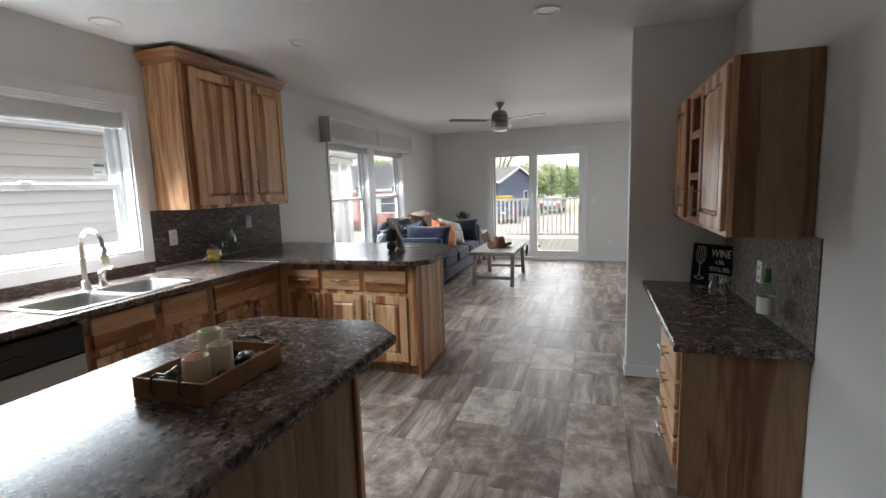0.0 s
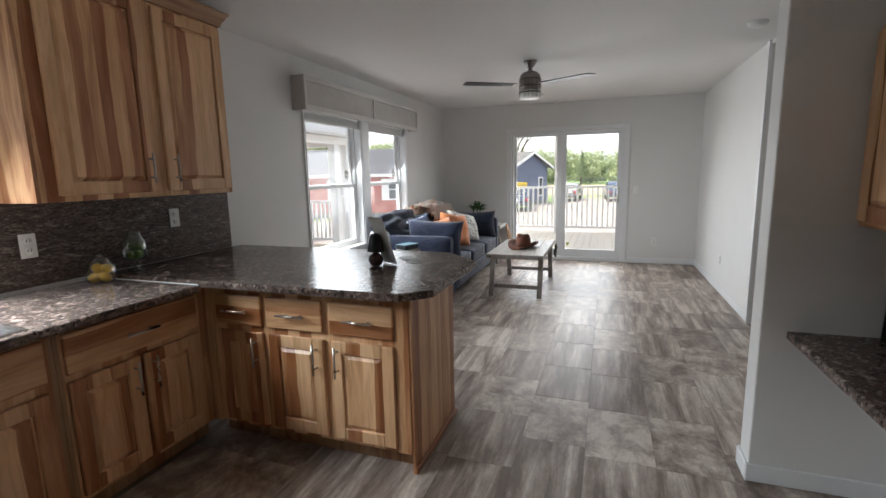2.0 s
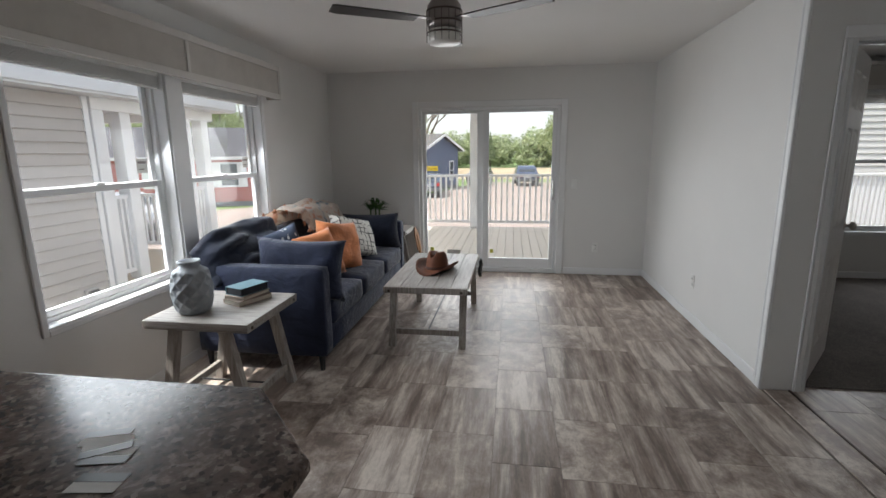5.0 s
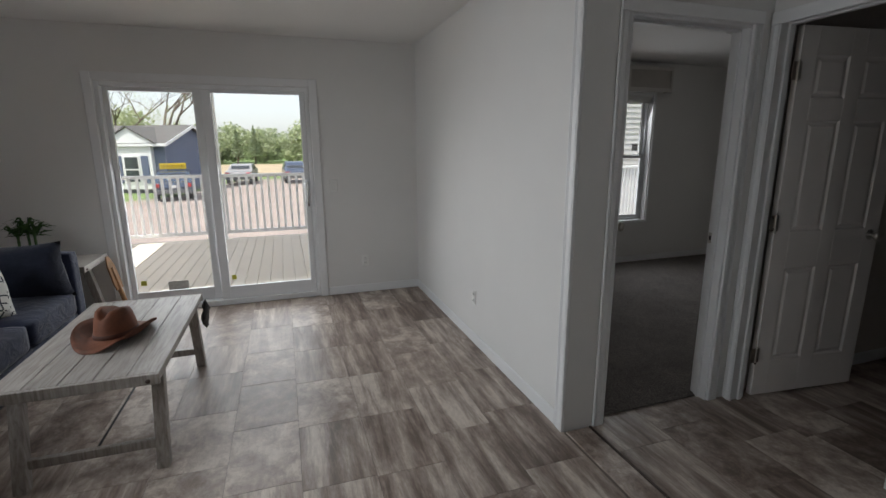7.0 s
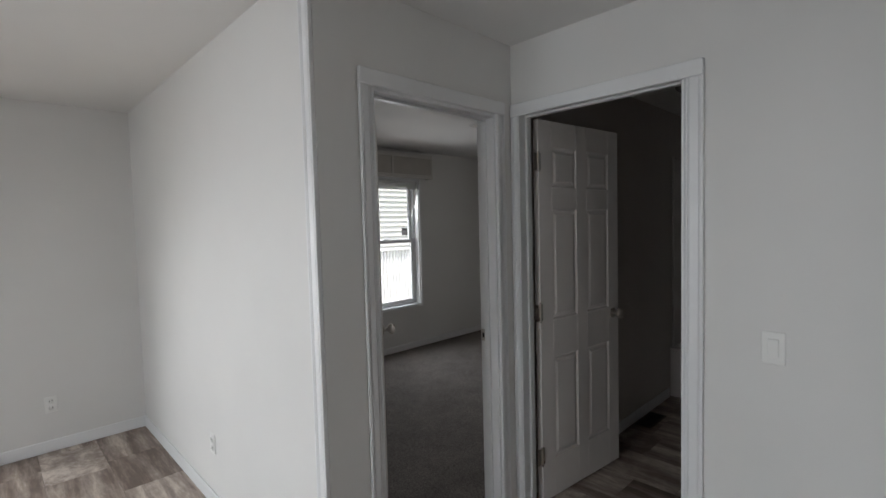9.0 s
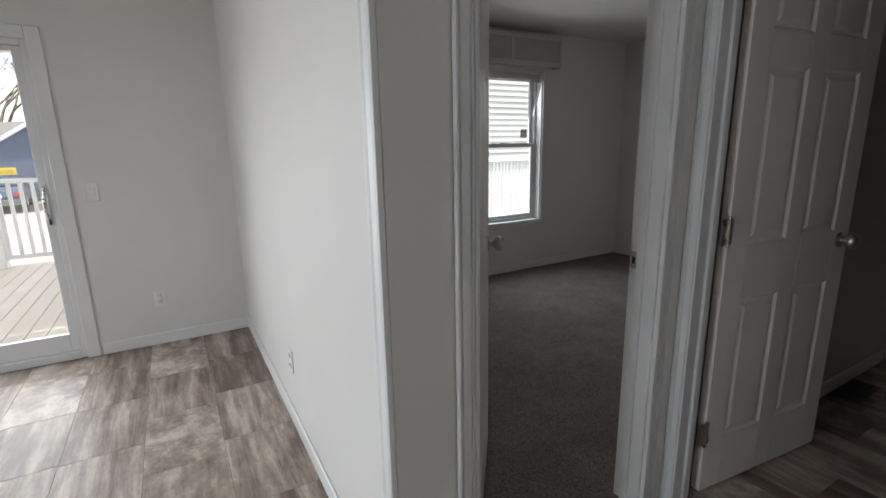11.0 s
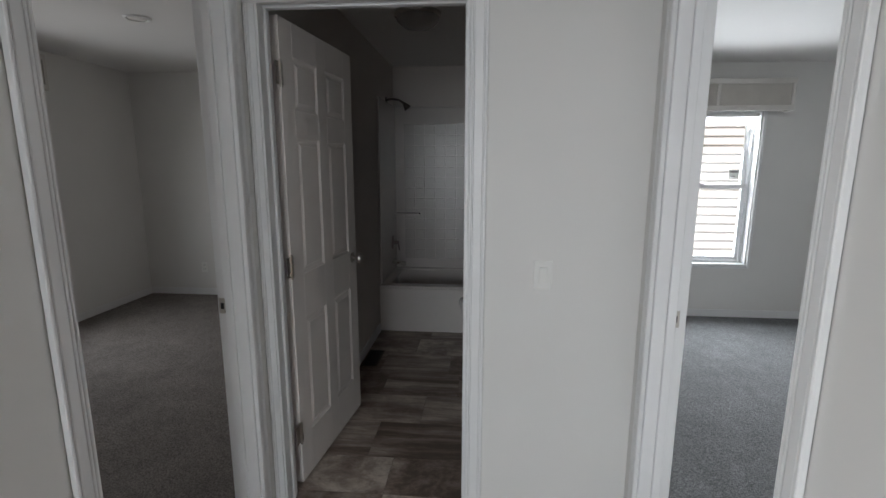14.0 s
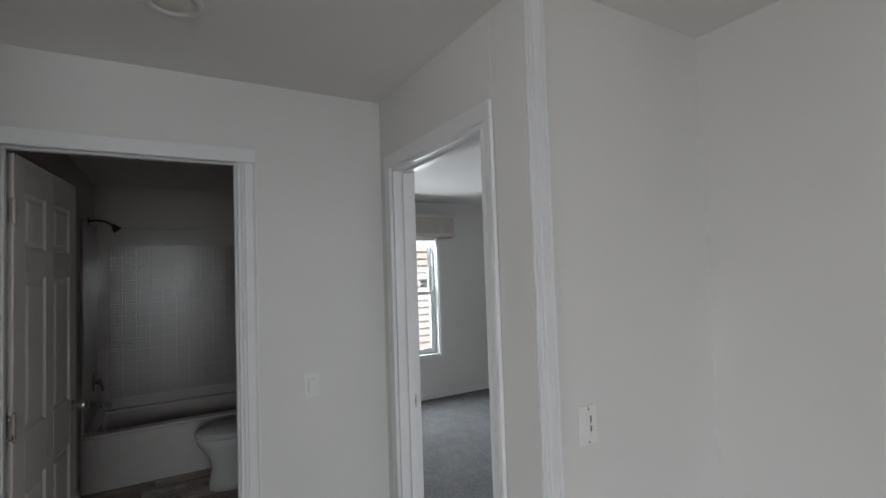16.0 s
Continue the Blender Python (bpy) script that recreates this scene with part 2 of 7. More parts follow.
def pale_wood(name, horizontal=True):
    """Grey-washed table wood with grain along x."""
    m, nt, b = nodes_of(name, 0.5)
    v = coords(nt, (0.08, 1, 1) if horizontal else (1, 1, 0.08), jitter=4.0)
    grain = noise_tex(nt, v, 60.0, 5.0, 0.65, 0.5)
    slow = noise_tex(nt, v, 9.0, 3.0)
    col = ramp(nt, grain, [(0.3, (0.22, 0.195, 0.17)), (0.5, (0.36, 0.33, 0.30)), (0.7, (0.47, 0.44, 0.41))])
    col = mix(nt, 0.35, col, ramp(nt, slow, [(0.3, (0.65, 0.65, 0.65)), (0.7, (1, 1, 1))]), "MULTIPLY")
    link(nt, col, b.inputs["Base Color"])
    bump(nt, b, grain, 0.2, 0.001)
    return m


def foliage(name, c1, c2):
    m, nt, b = nodes_of(name, 0.65)
    isl = nt.nodes.new("ShaderNodeNewGeometry").outputs["Random Per Island"]
    col = ramp(nt, isl, [(0.0, c1), (0.5, tuple((p + q) / 2 for p, q in zip(c1, c2))), (1.0, c2)])
    link(nt, col, b.inputs["Base Color"])
    tr_, ms = nt.nodes.new("ShaderNodeBsdfTranslucent"), nt.nodes.new("ShaderNodeMixShader")
    link(nt, col, tr_.inputs["Color"])
    ms.inputs[0].default_value = 0.5
    link(nt, b.outputs[0], ms.inputs[1])
    link(nt, tr_.outputs[0], ms.inputs[2])
    link(nt, ms.outputs[0], nt.nodes["Material Output"].inputs["Surface"])
    return m


WALL = plain("wall_paint", (0.745, 0.738, 0.722), 0.62, vary=0.025, scale=1.3, fine=220, bump_s=0.10, bump_d=0.0006, jitter=0)
# wall paint darkened and warmed: the bathroom's dimness is put into the colour
WALL_B = plain("bath_wall_dimmed", (0.56, 0.52, 0.485), 0.55, vary=0.03, scale=1.3, fine=220, bump_s=0.10, bump_d=0.0006, jitter=0)
CEIL = plain("ceiling_paint", (0.80, 0.79, 0.775), 0.75, vary=0.02, scale=0.9, fine=160, bump_s=0.25, bump_d=0.0015, jitter=0)
TRIM = plain("trim_paint", (0.80, 0.805, 0.81), 0.38, vary=0.03, scale=3, fine=60, bump_s=0.03)
VINYL = plain("white_vinyl", (0.80, 0.81, 0.82), 0.35, vary=0.03, scale=3, fine=50, bump_s=0.02)
DOORP = plain("door_paint", (0.80, 0.762, 0.735), 0.42, vary=0.03, scale=4, fine=120, bump_s=0.05)
PLASTIC = plain("white_plastic", (0.82, 0.82, 0.80), 0.3, vary=0.02, bump_s=0.0)
HICK_V, HICK_H = hickory("hickory_upright", dark=1.22), hickory("hickory_lengthwise", True, dark=1.22)
HICK_P = hickory("hickory_panel", False, 0.060, 1.30, 0.46)
# same wood darkened: shade on hutch ends and island sides is in the colour
HICK_S = hickory("hickory_side_shaded", False, 0.16, 0.62, 0.26)
HICK_C = hickory("hickory_crown", True, 0.34, 0.85, 0.10)
# lighter than the other sides: window glow on the wall cabinet painted in
HICK_LIT = hickory("hickory_window_lit", False, 0.34, 0.95, 0.10)
GRANITE = granite("counter_laminate")
SPLASH = granite("splash_laminate", (0.016, 0.011, 0.010), (0.085, 0.060, 0.050), (0.32, 0.26, 0.22), 1.7, 0.4, 0.0, (1, 0.40, 1.6))
SPECK = granite("speckled_laminate", (0.026, 0.022, 0.020), (0.135, 0.115, 0.10), (0.40, 0.36, 0.32), 1.6, 0.38)
VINYLT = floor_vinyl("floor_vinyl_tiles")
JOINT = plain("tile_joint", (0.17, 0.14, 0.12), 0.7, bump_s=0.1)
CARPET = carpet_mat("carpet_pile", (0.225, 0.203, 0.19))
CARPET_L = carpet_mat("carpet_pile_grey", (0.24, 0.245, 0.255))
STEEL = plain("brushed_steel", (0.62, 0.61, 0.59), 0.24, 1.0, 0.05, 8, 300, 0.03, 0.0004)
NICKEL = plain("satin_nickel", (0.55, 0.52, 0.48), 0.28, 1.0, 0.05, 8, 200, 0.0)
BRONZE = plain("dark_bronze", (0.10, 0.08, 0.07), 0.35, 0.9, 0.1, 8, 200, 0.0)
GUN = plain("fan_nickel", (0.26, 0.23, 0.22), 0.3, 0.9, 0.08, 8, 200, 0.0)
BLACKP = plain("black_plastic", (0.012, 0.012, 0.013), 0.3, vary=0.2, bump_s=0.0)
SILVER = plain("appliance_steel", (0.42, 0.42, 0.42), 0.35, 0.8, 0.04, 8, 300, 0.03, 0.0004)
NAVY = velvet("navy_velvet", (0.020, 0.026, 0.052), 0.22)
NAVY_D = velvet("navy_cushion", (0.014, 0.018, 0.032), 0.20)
ORANGE = velvet("orange_cotton", (0.60, 0.225, 0.095), 0.25)
PALE_H, PALE_V = pale_wood("greywash_top"), pale_wood("greywash_leg", False)
PALE_E = pale_wood("greywash_plain_top")
LEATHER = plain("hat_suede", (0.155, 0.055, 0.028), 0.8, vary=0.35, scale=14, fine=250, bump_s=0.4)
CERAMIC = plain("grey_ceramic", (0.30, 0.325, 0.35), 0.4, vary=0.1, scale=12, fine=120, bump_s=0.15)
WAX = plain("ivory_wax", (0.80, 0.745, 0.57), 0.5, vary=0.06, scale=9, fine=80, bump_s=0.1)
WAX.node_tree.nodes["Principled BSDF"].inputs["Subsurface Weight"].default_value = 0.25
TRAYW = plain("tray_wood", (0.33, 0.16, 0.065), 0.5, vary=0.2, scale=20, fine=120, bump_s=0.15)
PANE = glass("window_pane", (0.90, 0.91, 0.91), veil=0.012)
CLEARG = glass("clear_glass", (0.86, 0.89, 0.87), rim=1.6, base=0.11)
GREENG = glass("green_glass", (0.62, 0.78, 0.55))
FROST = plain("frosted_lens", (0.82, 0.80, 0.76), 0.35, vary=0.03, bump_s=0.02)
CHROME = plain("chrome", (0.75, 0.75, 0.75), 0.12, 1.0, 0.02, bump_s=0.0)
ACRYLIC = plain("bisque_tub_acrylic", (0.62, 0.585, 0.56), 0.16, vary=0.02, bump_s=0.0)
PORCELAIN = plain("porcelain", (0.74, 0.73, 0.72), 0.1, vary=0.02, bump_s=0.0)
PAPER = plain("paper", (0.78, 0.78, 0.76), 0.7, vary=0.04, bump_s=0.05)
VALANCE = plain("valance_linen", (0.50, 0.475, 0.44), 0.85, vary=0.06, scale=8, fine=500, bump_s=0.4)
VALTRIM = plain("valance_board", (0.62, 0.60, 0.57), 0.6, vary=0.04)

# ---- mesh helpers ----
def box(bm, x0, x1, y0, y1, z0, z1, bev=0.0, seg=1):
    r = bmesh.ops.create_cube(bm, size=1.0)
    for v in r["verts"]:
        v.co = Vector((x0 + (v.co.x + 0.5) * (x1 - x0), y0 + (v.co.y + 0.5) * (y1 - y0), z0 + (v.co.z + 0.5) * (z1 - z0)))
    if bev:
        es = list({e for v in r["verts"] for e in v.link_edges})
        bmesh.ops.bevel(bm, geom=es, offset=bev, segments=seg, affect="EDGES", profile=0.5)
    return bm


def boxm(x0, x1, y0, y1, z0, z1, bev=0.0, seg=1):
    return box(bmesh.new(), x0, x1, y0, y1, z0, z1, bev, seg)


def cyl(bm, p, q, r0, r1=None, n=16, caps=True):
    """A tapered rod from p to q."""
    p, q = Vector(p), Vector(q)
    d = q - p
    m = Matrix.Translation((p + q) / 2) @ d.to_track_quat("Z", "Y").to_matrix().to_4x4()
    bmesh.ops.create_cone(bm, cap_ends=caps, segments=n, radius1=r0, radius2=r0 if r1 is None else r1, depth=d.length, matrix=m)
    return bm


def cylm(p, q, r0, r1=None, n=16, caps=True):
    return cyl(bmesh.new(), p, q, r0, r1, n, caps)


def lathe(profile, n=32, wob=None):
    """Turns (radius, height) pairs round z; wob(angle, height, r) may change the radius."""
    bm = bmesh.new()
    rings = []
    for r, z in profile:
        if r < 1e-5:
            rings.append([bm.verts.new((0, 0, z))])
        else:
            ring = []
            for i in range(n):
                a = 2 * math.pi * i / n
                rr = wob(a, z, r) if wob else r
                ring.append(bm.verts.new((rr * math.cos(a), rr * math.sin(a), z)))
            rings.append(ring)
    for a, b in zip(rings, rings[1:]):
        for i in range(n):
            j = (i + 1) % n
            if len(a) == 1 and len(b) == 1:
                continue
            if len(a) == 1:
                bm.faces.new((a[0], b[j], b[i]))
            elif len(b) == 1:
                bm.faces.new((a[i], a[j], b[0]))
            else:
                bm.faces.new((a[i], a[j], b[j], b[i]))
    bmesh.ops.recalc_face_normals(bm, faces=bm.faces)
    return bm


def prism(points, z0, z1, bev=0.0, seg=2):
    """An upright slab over an outline of (x, y)."""
    bm = bmesh.new()
    lo = [bm.verts.new((x, y, z0)) for x, y in points]
    hi = [bm.verts.new((x, y, z1)) for x, y in points]
    bm.faces.new(hi)
    bm.faces.new(lo[::-1])
    for i in range(len(points)):
        j = (i + 1) % len(points)
        bm.faces.new((lo[i], lo[j], hi[j], hi[i]))
    bmesh.ops.recalc_face_normals(bm, faces=bm.faces)
    if bev:
        es = [e for e in bm.edges if abs(e.verts[0].co.z - e.verts[1].co.z) < 1e-6]
        bmesh.ops.bevel(bm, geom=es, offset=bev, segments=seg, affect="EDGES", profile=0.5)
    return bm


def moved(bm, m):
    bm.transform(m)
    return bm


def pillow_mesh(w, h, t, seed=0, n=14, pinch=0.10, crease=0.012):
    """A stuffed cushion lying in x-z, thick along y, with pulled-in edges and creases."""
    bm = bmesh.new()
    rnd = random.Random(seed)
    off = Vector((rnd.random() * 20, rnd.random() * 20, 0))
    sides = []
    for s in (-1, 1):
        g = []
        for i in range(n + 1):
            row = []
            for j in range(n + 1):
                u, v = -1 + 2 * i / n, -1 + 2 * j / n
                px = u * (1 - pinch * (1 - v * v) * abs(u) ** 3)
                pz = v * (1 - pinch * (1 - u * u) * abs(v) ** 3)
                bul = (max(0.0, 1 - u ** 4) * max(0.0, 1 - v ** 4)) ** 0.5
                k = noise.noise(Vector((u * 2.3, v * 2.3, s * 3)) + off) * crease * bul * 2
                row.append(bm.verts.new((px * w / 2, s * (bul * t / 2 + k), pz * h / 2)))
            g.append(row)
        sides.append(g)
        for i in range(n):
            for j in range(n):
                q = (g[i][j], g[i + 1][j], g[i + 1][j + 1], g[i][j + 1])
                bm.faces.new(q if s < 0 else q[::-1])
    bmesh.ops.remove_doubles(bm, verts=bm.verts, dist=0.0008)
    bmesh.ops.recalc_face_normals(bm, faces=bm.faces)
    return bm


def smooth(bm):
    for f in bm.faces:
        f.smooth = True
    return bm


def to_mesh(name, bm, material):
    me = bpy.data.meshes.new(name)
    bm.to_mesh(me)
    bm.free()
    if material:
        me.materials.append(material)
    return me


def part(name, bm, material, parent=None, label="", m=None):
    """ONE mesh object, under a thing or part when a parent is given."""
    ob = new(name, to_mesh(name, bm, material))
    if parent is not None:
        ob.parent = parent
    if m is not None:
        ob.matrix_local = m
    if label:
        tagged(ob, label)
    return ob


def thing(name, m, label, category, group="", kind=""):
    ob = new(name)
    ob.empty_display_size = 0.1
    ob.matrix_world = m
    return tagged(ob, label, category, group, kind)


def solid(name, bm, material, label, category, m=None, group="", kind=""):
    ob = part(name, bm, material, None, "", m)
    return tagged(ob, label, category, group, kind)


def structure(name, bm, material, label, category):
    return solid(name, bm, material, label, category, None, "", "structure")


def wall_mesh(axis, t0, t1, a0, a1, z0, z1, openings=()):
    """A wall whose faces lie at t0 and t1 on `axis` ('x' or 'y'), with real openings (a0, a1, z0, z1)."""
    cuts = sorted({a0, a1, *[v for o in openings for v in o[:2]]})
    lev = sorted({z0, z1, *[v for o in openings for v in o[2:]]})
    cuts = [c for c in cuts if a0 <= c <= a1]
    lev = [c for c in lev if z0 <= c <= z1]

    def full(i, k):
        if not (0 <= i < len(cuts) - 1 and 0 <= k < len(lev) - 1):
            return False
        ca, cz = (cuts[i] + cuts[i + 1]) / 2, (lev[k] + lev[k + 1]) / 2
        return not any(o[0] < ca < o[1] and o[2] < cz < o[3] for o in openings)

    bm = bmesh.new()
    pt = (lambda t, a, z: (t, a, z)) if axis == "x" else (lambda t, a, z: (a, t, z))

    def quad(*ps):
        bm.faces.new([bm.verts.new(pt(*p)) for p in ps])
    for i in range(len(cuts) - 1):
        for k in range(len(lev) - 1):
            if not full(i, k):
                continue
            a, b, c, d = cuts[i], cuts[i + 1], lev[k], lev[k + 1]
            quad((t0, a, c), (t0, b, c), (t0, b, d), (t0, a, d))
            quad((t1, a, c), (t1, a, d), (t1, b, d), (t1, b, c))
            if not full(i - 1, k):
                quad((t0, a, c), (t0, a, d), (t1, a, d), (t1, a, c))
            if not full(i + 1, k):
                quad((t0, b, c), (t1, b, c), (t1, b, d), (t0, b, d))
            if not full(i, k - 1):
                quad((t0, a, c), (t1, a, c), (t1, b, c), (t0, b, c))
            if not full(i, k + 1):
                quad((t0, a, d), (t0, b, d), (t1, b, d), (t1, a, d))
    bmesh.ops.remove_doubles(bm, verts=bm.verts, dist=0.0005)
    bmesh.ops.recalc_face_normals(bm, faces=bm.faces)
    return bm


# ---- the shell ----
structure("wall_west", wall_mesh("x", W - 0.15, W, S_END, 0.15, 0.0, 2.6,
          [(-7.65, -6.44, 1.05, 2.03), (-3.90, -2.86, 0.63, 2.03), (-2.70, -1.64, 0.63, 2.03)]), WALL, "white painted wall with the kitchen and living windows", "wall")
structure("wall_north", wall_mesh("y", 0.0, 0.15, W, 0.0, 0.0, 2.6, [(-2.73, -1.03, -1, 2.02)]), WALL, "white painted end wall round the sliding door", "wall")
structure("wall_between_living_and_bedroom", wall_mesh("x", 0.0, 0.165, -2.82, 0.27, 0.0, 2.6), WALL, "white painted partition wall of the living room", "wall")
structure("wall_east_kitchen", wall_mesh("x", 0.0, 0.165, S_END, -4.302, 0.0, 2.6), WALL, "white painted wall behind the hutch", "wall")
structure("wall_stub", boxm(-0.612, 0.05, -5.322, -5.185, 0.0, 2.6, 0.004), WALL, "short white wall end between hutch and living room", "wall")
structure("wall_south", wall_mesh("y", S_END - 0.15, S_END, W - 0.15, 0.165, 0.0, 2.6), WALL, "plain white wall closing the kitchen", "wall")
structure("wall_hall_north", wall_mesh("y", -2.815, -2.71, 0.165, 1.11, 0.0, 2.6, [(0.235, 0.982, -1, 2.07)]), WALL, "white hall wall with the carpeted bedroom's doorway", "wall")
structure("wall_hall_east", wall_mesh("x", 1.11, 1.22, -4.41, -2.71, 0.0, 2.6, [(-3.658, -2.848, -1, 2.095)]), WALL, "white hall wall with the bathroom doorway", "wall")
structure("wall_hall_south", wall_mesh("y", -4.41, -4.30, 0.165, 1.11, 0.0, 2.6, [(0.215, 0.975, -1, 2.07)]), WALL, "white hall wall with the bright bedroom's doorway", "wall")
structure("wall_bath_north", wall_mesh("y", -2.79, -2.71, 1.22, 4.30, 0.0, 2.6), WALL_B, "wall between bathroom and bedroom, coloured darker to look dim", "wall")
structure("wall_bath_south", wall_mesh("y", -4.41, -4.30, 1.22, 4.00, 0.0, 2.6), WALL_B, "wall between bathroom and bedroom, coloured darker to look dim", "wall")
structure("wall_bath_east", wall_mesh("x", 4.12, 4.27, -4.30, -2.79, 0.0, 2.6), WALL_B, "bathroom wall behind the tub, coloured darker to look dim", "wall")
structure("wall_bedroom_north", wall_mesh("y", 0.12, 0.27, 0.165, 4.30, 0.0, 2.6, [(2.14, 3.06, 0.54, 2.09)]), WALL, "white bedroom wall with a window", "wall")
structure("wall_bedroom_east", wall_mesh("x", 4.30, 4.45, -2.79, 0.27, 0.0, 2.6), WALL, "white bedroom wall", "wall")
structure("wall_second_bedroom_east", wall_mesh("x", 4.00, 4.15, -8.2, -4.30, 0.0, 2.6, [(-6.24, -5.34, 0.53, 1.97)]), WALL, "pale bedroom wall with a window", "wall")
structure("wall_second_bedroom_south", wall_mesh("y", -8.35, -8.2, 0.165, 4.15, 0.0, 2.6), WALL, "white bedroom wall", "wall")
structure("ceiling_living", boxm(W, 0.0, S_END, 0.0, CZ, CZ + 0.08), CEIL, "white textured ceiling of living room and kitchen", "ceiling")
structure("ceiling_hall", boxm(0.003, 1.11, -4.30, -2.818, 2.425, 2.52), CEIL, "white hall ceiling", "ceiling")
structure("ceiling_bedroom", boxm(0.165, 4.30, -2.71, 0.12, 2.45, 2.53), CEIL, "white bedroom ceiling", "ceiling")
structure("ceiling_bath", boxm(1.22, 4.12, -4.30, -2.79, 2.43, 2.52), CEIL, "white bathroom ceiling", "ceiling")
structure("ceiling_second_bedroom", boxm(0.165, 4.0, -8.2, -4.41, 2.40, 2.52), CEIL, "white bedroom ceiling", "ceiling")
structure("roof", boxm(W - 0.62, 5.0, S_END - 0.6, 0.50, 2.605, 2.75, 0.01), VINYL, "flat roof deck with overhanging eaves", "roof")

floor = structure("floor", boxm(W, 4.12, S_END, 0.15, -0.06, -0.003), JOINT, "grey-brown stone-look vinyl tile floor", "floor")
structure("carpet_bedroom", boxm(0.165, 4.30, -2.76, 0.12, -0.002, 0.010, 0.003), CARPET, "dark grey cut-pile bedroom carpet", "carpet")
structure("carpet_second_bedroom", boxm(0.165, 4.00, -8.2, -4.40, -0.002, 0.010, 0.003), CARPET_L, "grey cut-pile carpet lit by the window", "carpet")
structure("floor_joint_strip", boxm(0.010, 0.150, -4.298, -2.825, -0.002, 0.006, 0.002), VINYLT, "vinyl strip across the hall opening", "threshold")
structure("floor_joint_bead", boxm(0.152, 0.162, -4.298, -2.825, -0.002, 0.012, 0.003), BRONZE, "dark metal bead beside the vinyl strip", "threshold")


def trim_piece(name, x0, x1, y0, y1, z0, z1, label="white painted trim", bev=0.004):
    return structure(name, boxm(x0, x1, y0, y1, z0, z1, bev), TRIM, label, "trim")


BB = 0.085
for x0, x1, y0, y1 in ((-0.012, -0.001, -2.740, -0.014), (W + 0.001, W + 0.012, -4.70, -0.014), (W + 0.012, -2.81, -0.012, -0.001),
                       (-0.945, -0.001, -0.012, -0.001), (-0.624, -0.613, -5.322, -5.185), (-0.624, -0.001, -5.334, -5.323), (-0.012, -0.001, -6.165, -5.335),
                       (-0.624, -0.012, -5.184, -5.173), (-0.012, -0.001, -5.173, -4.376), (1.098, 1.109, -4.298, -3.714),
                       (0.17, 4.29, 0.108, 0.119), (4.288, 4.299, -2.70, 0.107), (3.988, 3.999, -8.19, -4.42), (1.93, 3.30, -2.801, -2.791)):
    trim_piece("baseboard", x0, x1, y0, y1, 0.0, BB, "white painted baseboard")


def fluted(name, horizontal_axis, a, b, face, out, z0, z1):
    """An upright casing: a flat board with small moulded steps, on a wall face; a to b is its width."""
    bm = bmesh.new()
    w = b - a
    for k0, k1, d in ((0.0, 0.13, 0.0165), (0.13, 0.20, 0.0125), (0.20, 0.62, 0.0145), (0.62, 0.69, 0.0115), (0.69, 0.80, 0.0135), (0.80, 0.86, 0.0105), (0.86, 1.0, 0.0125)):
        p, q = sorted((face, face + out * d))
        if horizontal_axis == "y":
            box(bm, p, q, a + k0 * w, a + k1 * w, z0, z1, 0.002)
        else:
            box(bm, a + k0 * w, a + k1 * w, p, q, z0, z1, 0.002)
    return structure(name, bm, TRIM, "white fluted casing", "trim")


# corner boards at the hall opening
fluted("trim", "y", -2.819, -2.742, -0.001, -1, 0.0, CZ)
fluted("trim", "y", -4.374, -4.303, -0.001, -1, 0.0, CZ)
# door casings
for face, out, xa, xb in ((-2.816, -1, 0.235, 0.982), (-4.299, 1, 0.215, 0.975)):
    fluted("trim", "x", xa - 0.058, xa + 0.006, face, out, 0.0, 2.066)
    fluted("trim", "x", xb - 0.006, xb + 0.058, face, out, 0.0, 2.066)
    p, q = sorted((face, face + out * 0.016))
    trim_piece("trim", xa - 0.058, xb + 0.058, p, q, 2.067, 2.130, "white casing over a doorway")
fluted("trim", "y", -2.873, -2.817, 1.109, -1, 0.0, 2.066)
fluted("trim", "y", -3.712, -3.634, 1.109, -1, 0.0, 2.066)
trim_piece("trim", 1.093, 1.109, -3.712, -2.817, 2.067, 2.130, "white casing over a doorway")


def jamb_set(m, w, h, depth, stop_at):
    """Jamb boards and stop lining a doorway; local x across, y through the wall."""
    t = thing("door_jamb", m, "white painted door jamb with a stop", "jamb", kind="structure")
    part("side_jamb", boxm(0.0, 0.018, 0, depth, 0, h - 0.018, 0.002), TRIM, t)
    part("side_jamb", boxm(w - 0.018, w, 0, depth, 0, h - 0.018, 0.002), TRIM, t)
    part("head_jamb", boxm(0, w, 0, depth, h - 0.018, h, 0.002), TRIM, t)
    part("stop", boxm(0.018, 0.030, stop_at, stop_at + 0.03, 0, h - 0.03, 0.002), TRIM, t)
    part("stop", boxm(w - 0.030, w - 0.018, stop_at, stop_at + 0.03, 0, h - 0.03, 0.002), TRIM, t)
    part("stop", boxm(0.018, w - 0.018, stop_at, stop_at + 0.03, h - 0.03, h - 0.018, 0.002), TRIM, t)
    return t


def strike(parent, x, y, z, face):
    p = part("strike_plate", boxm(min(x, x + face * 0.003), max(x, x + face * 0.003), y - 0.014, y + 0.014, z - 0.03, z + 0.03, 0.001), NICKEL, parent, "nickel strike plate")
    part("latch_hole", boxm(min(x, x + face * 0.0045), max(x, x + face * 0.0045), y - 0.006, y + 0.006, z - 0.012, z + 0.012), BLACKP, p)


j1 = jamb_set(pose(0.235, -2.817, 0), 0.747, 2.07, 0.109, 0.045)
strike(j1, 0.729, 0.09, 0.965, -1)
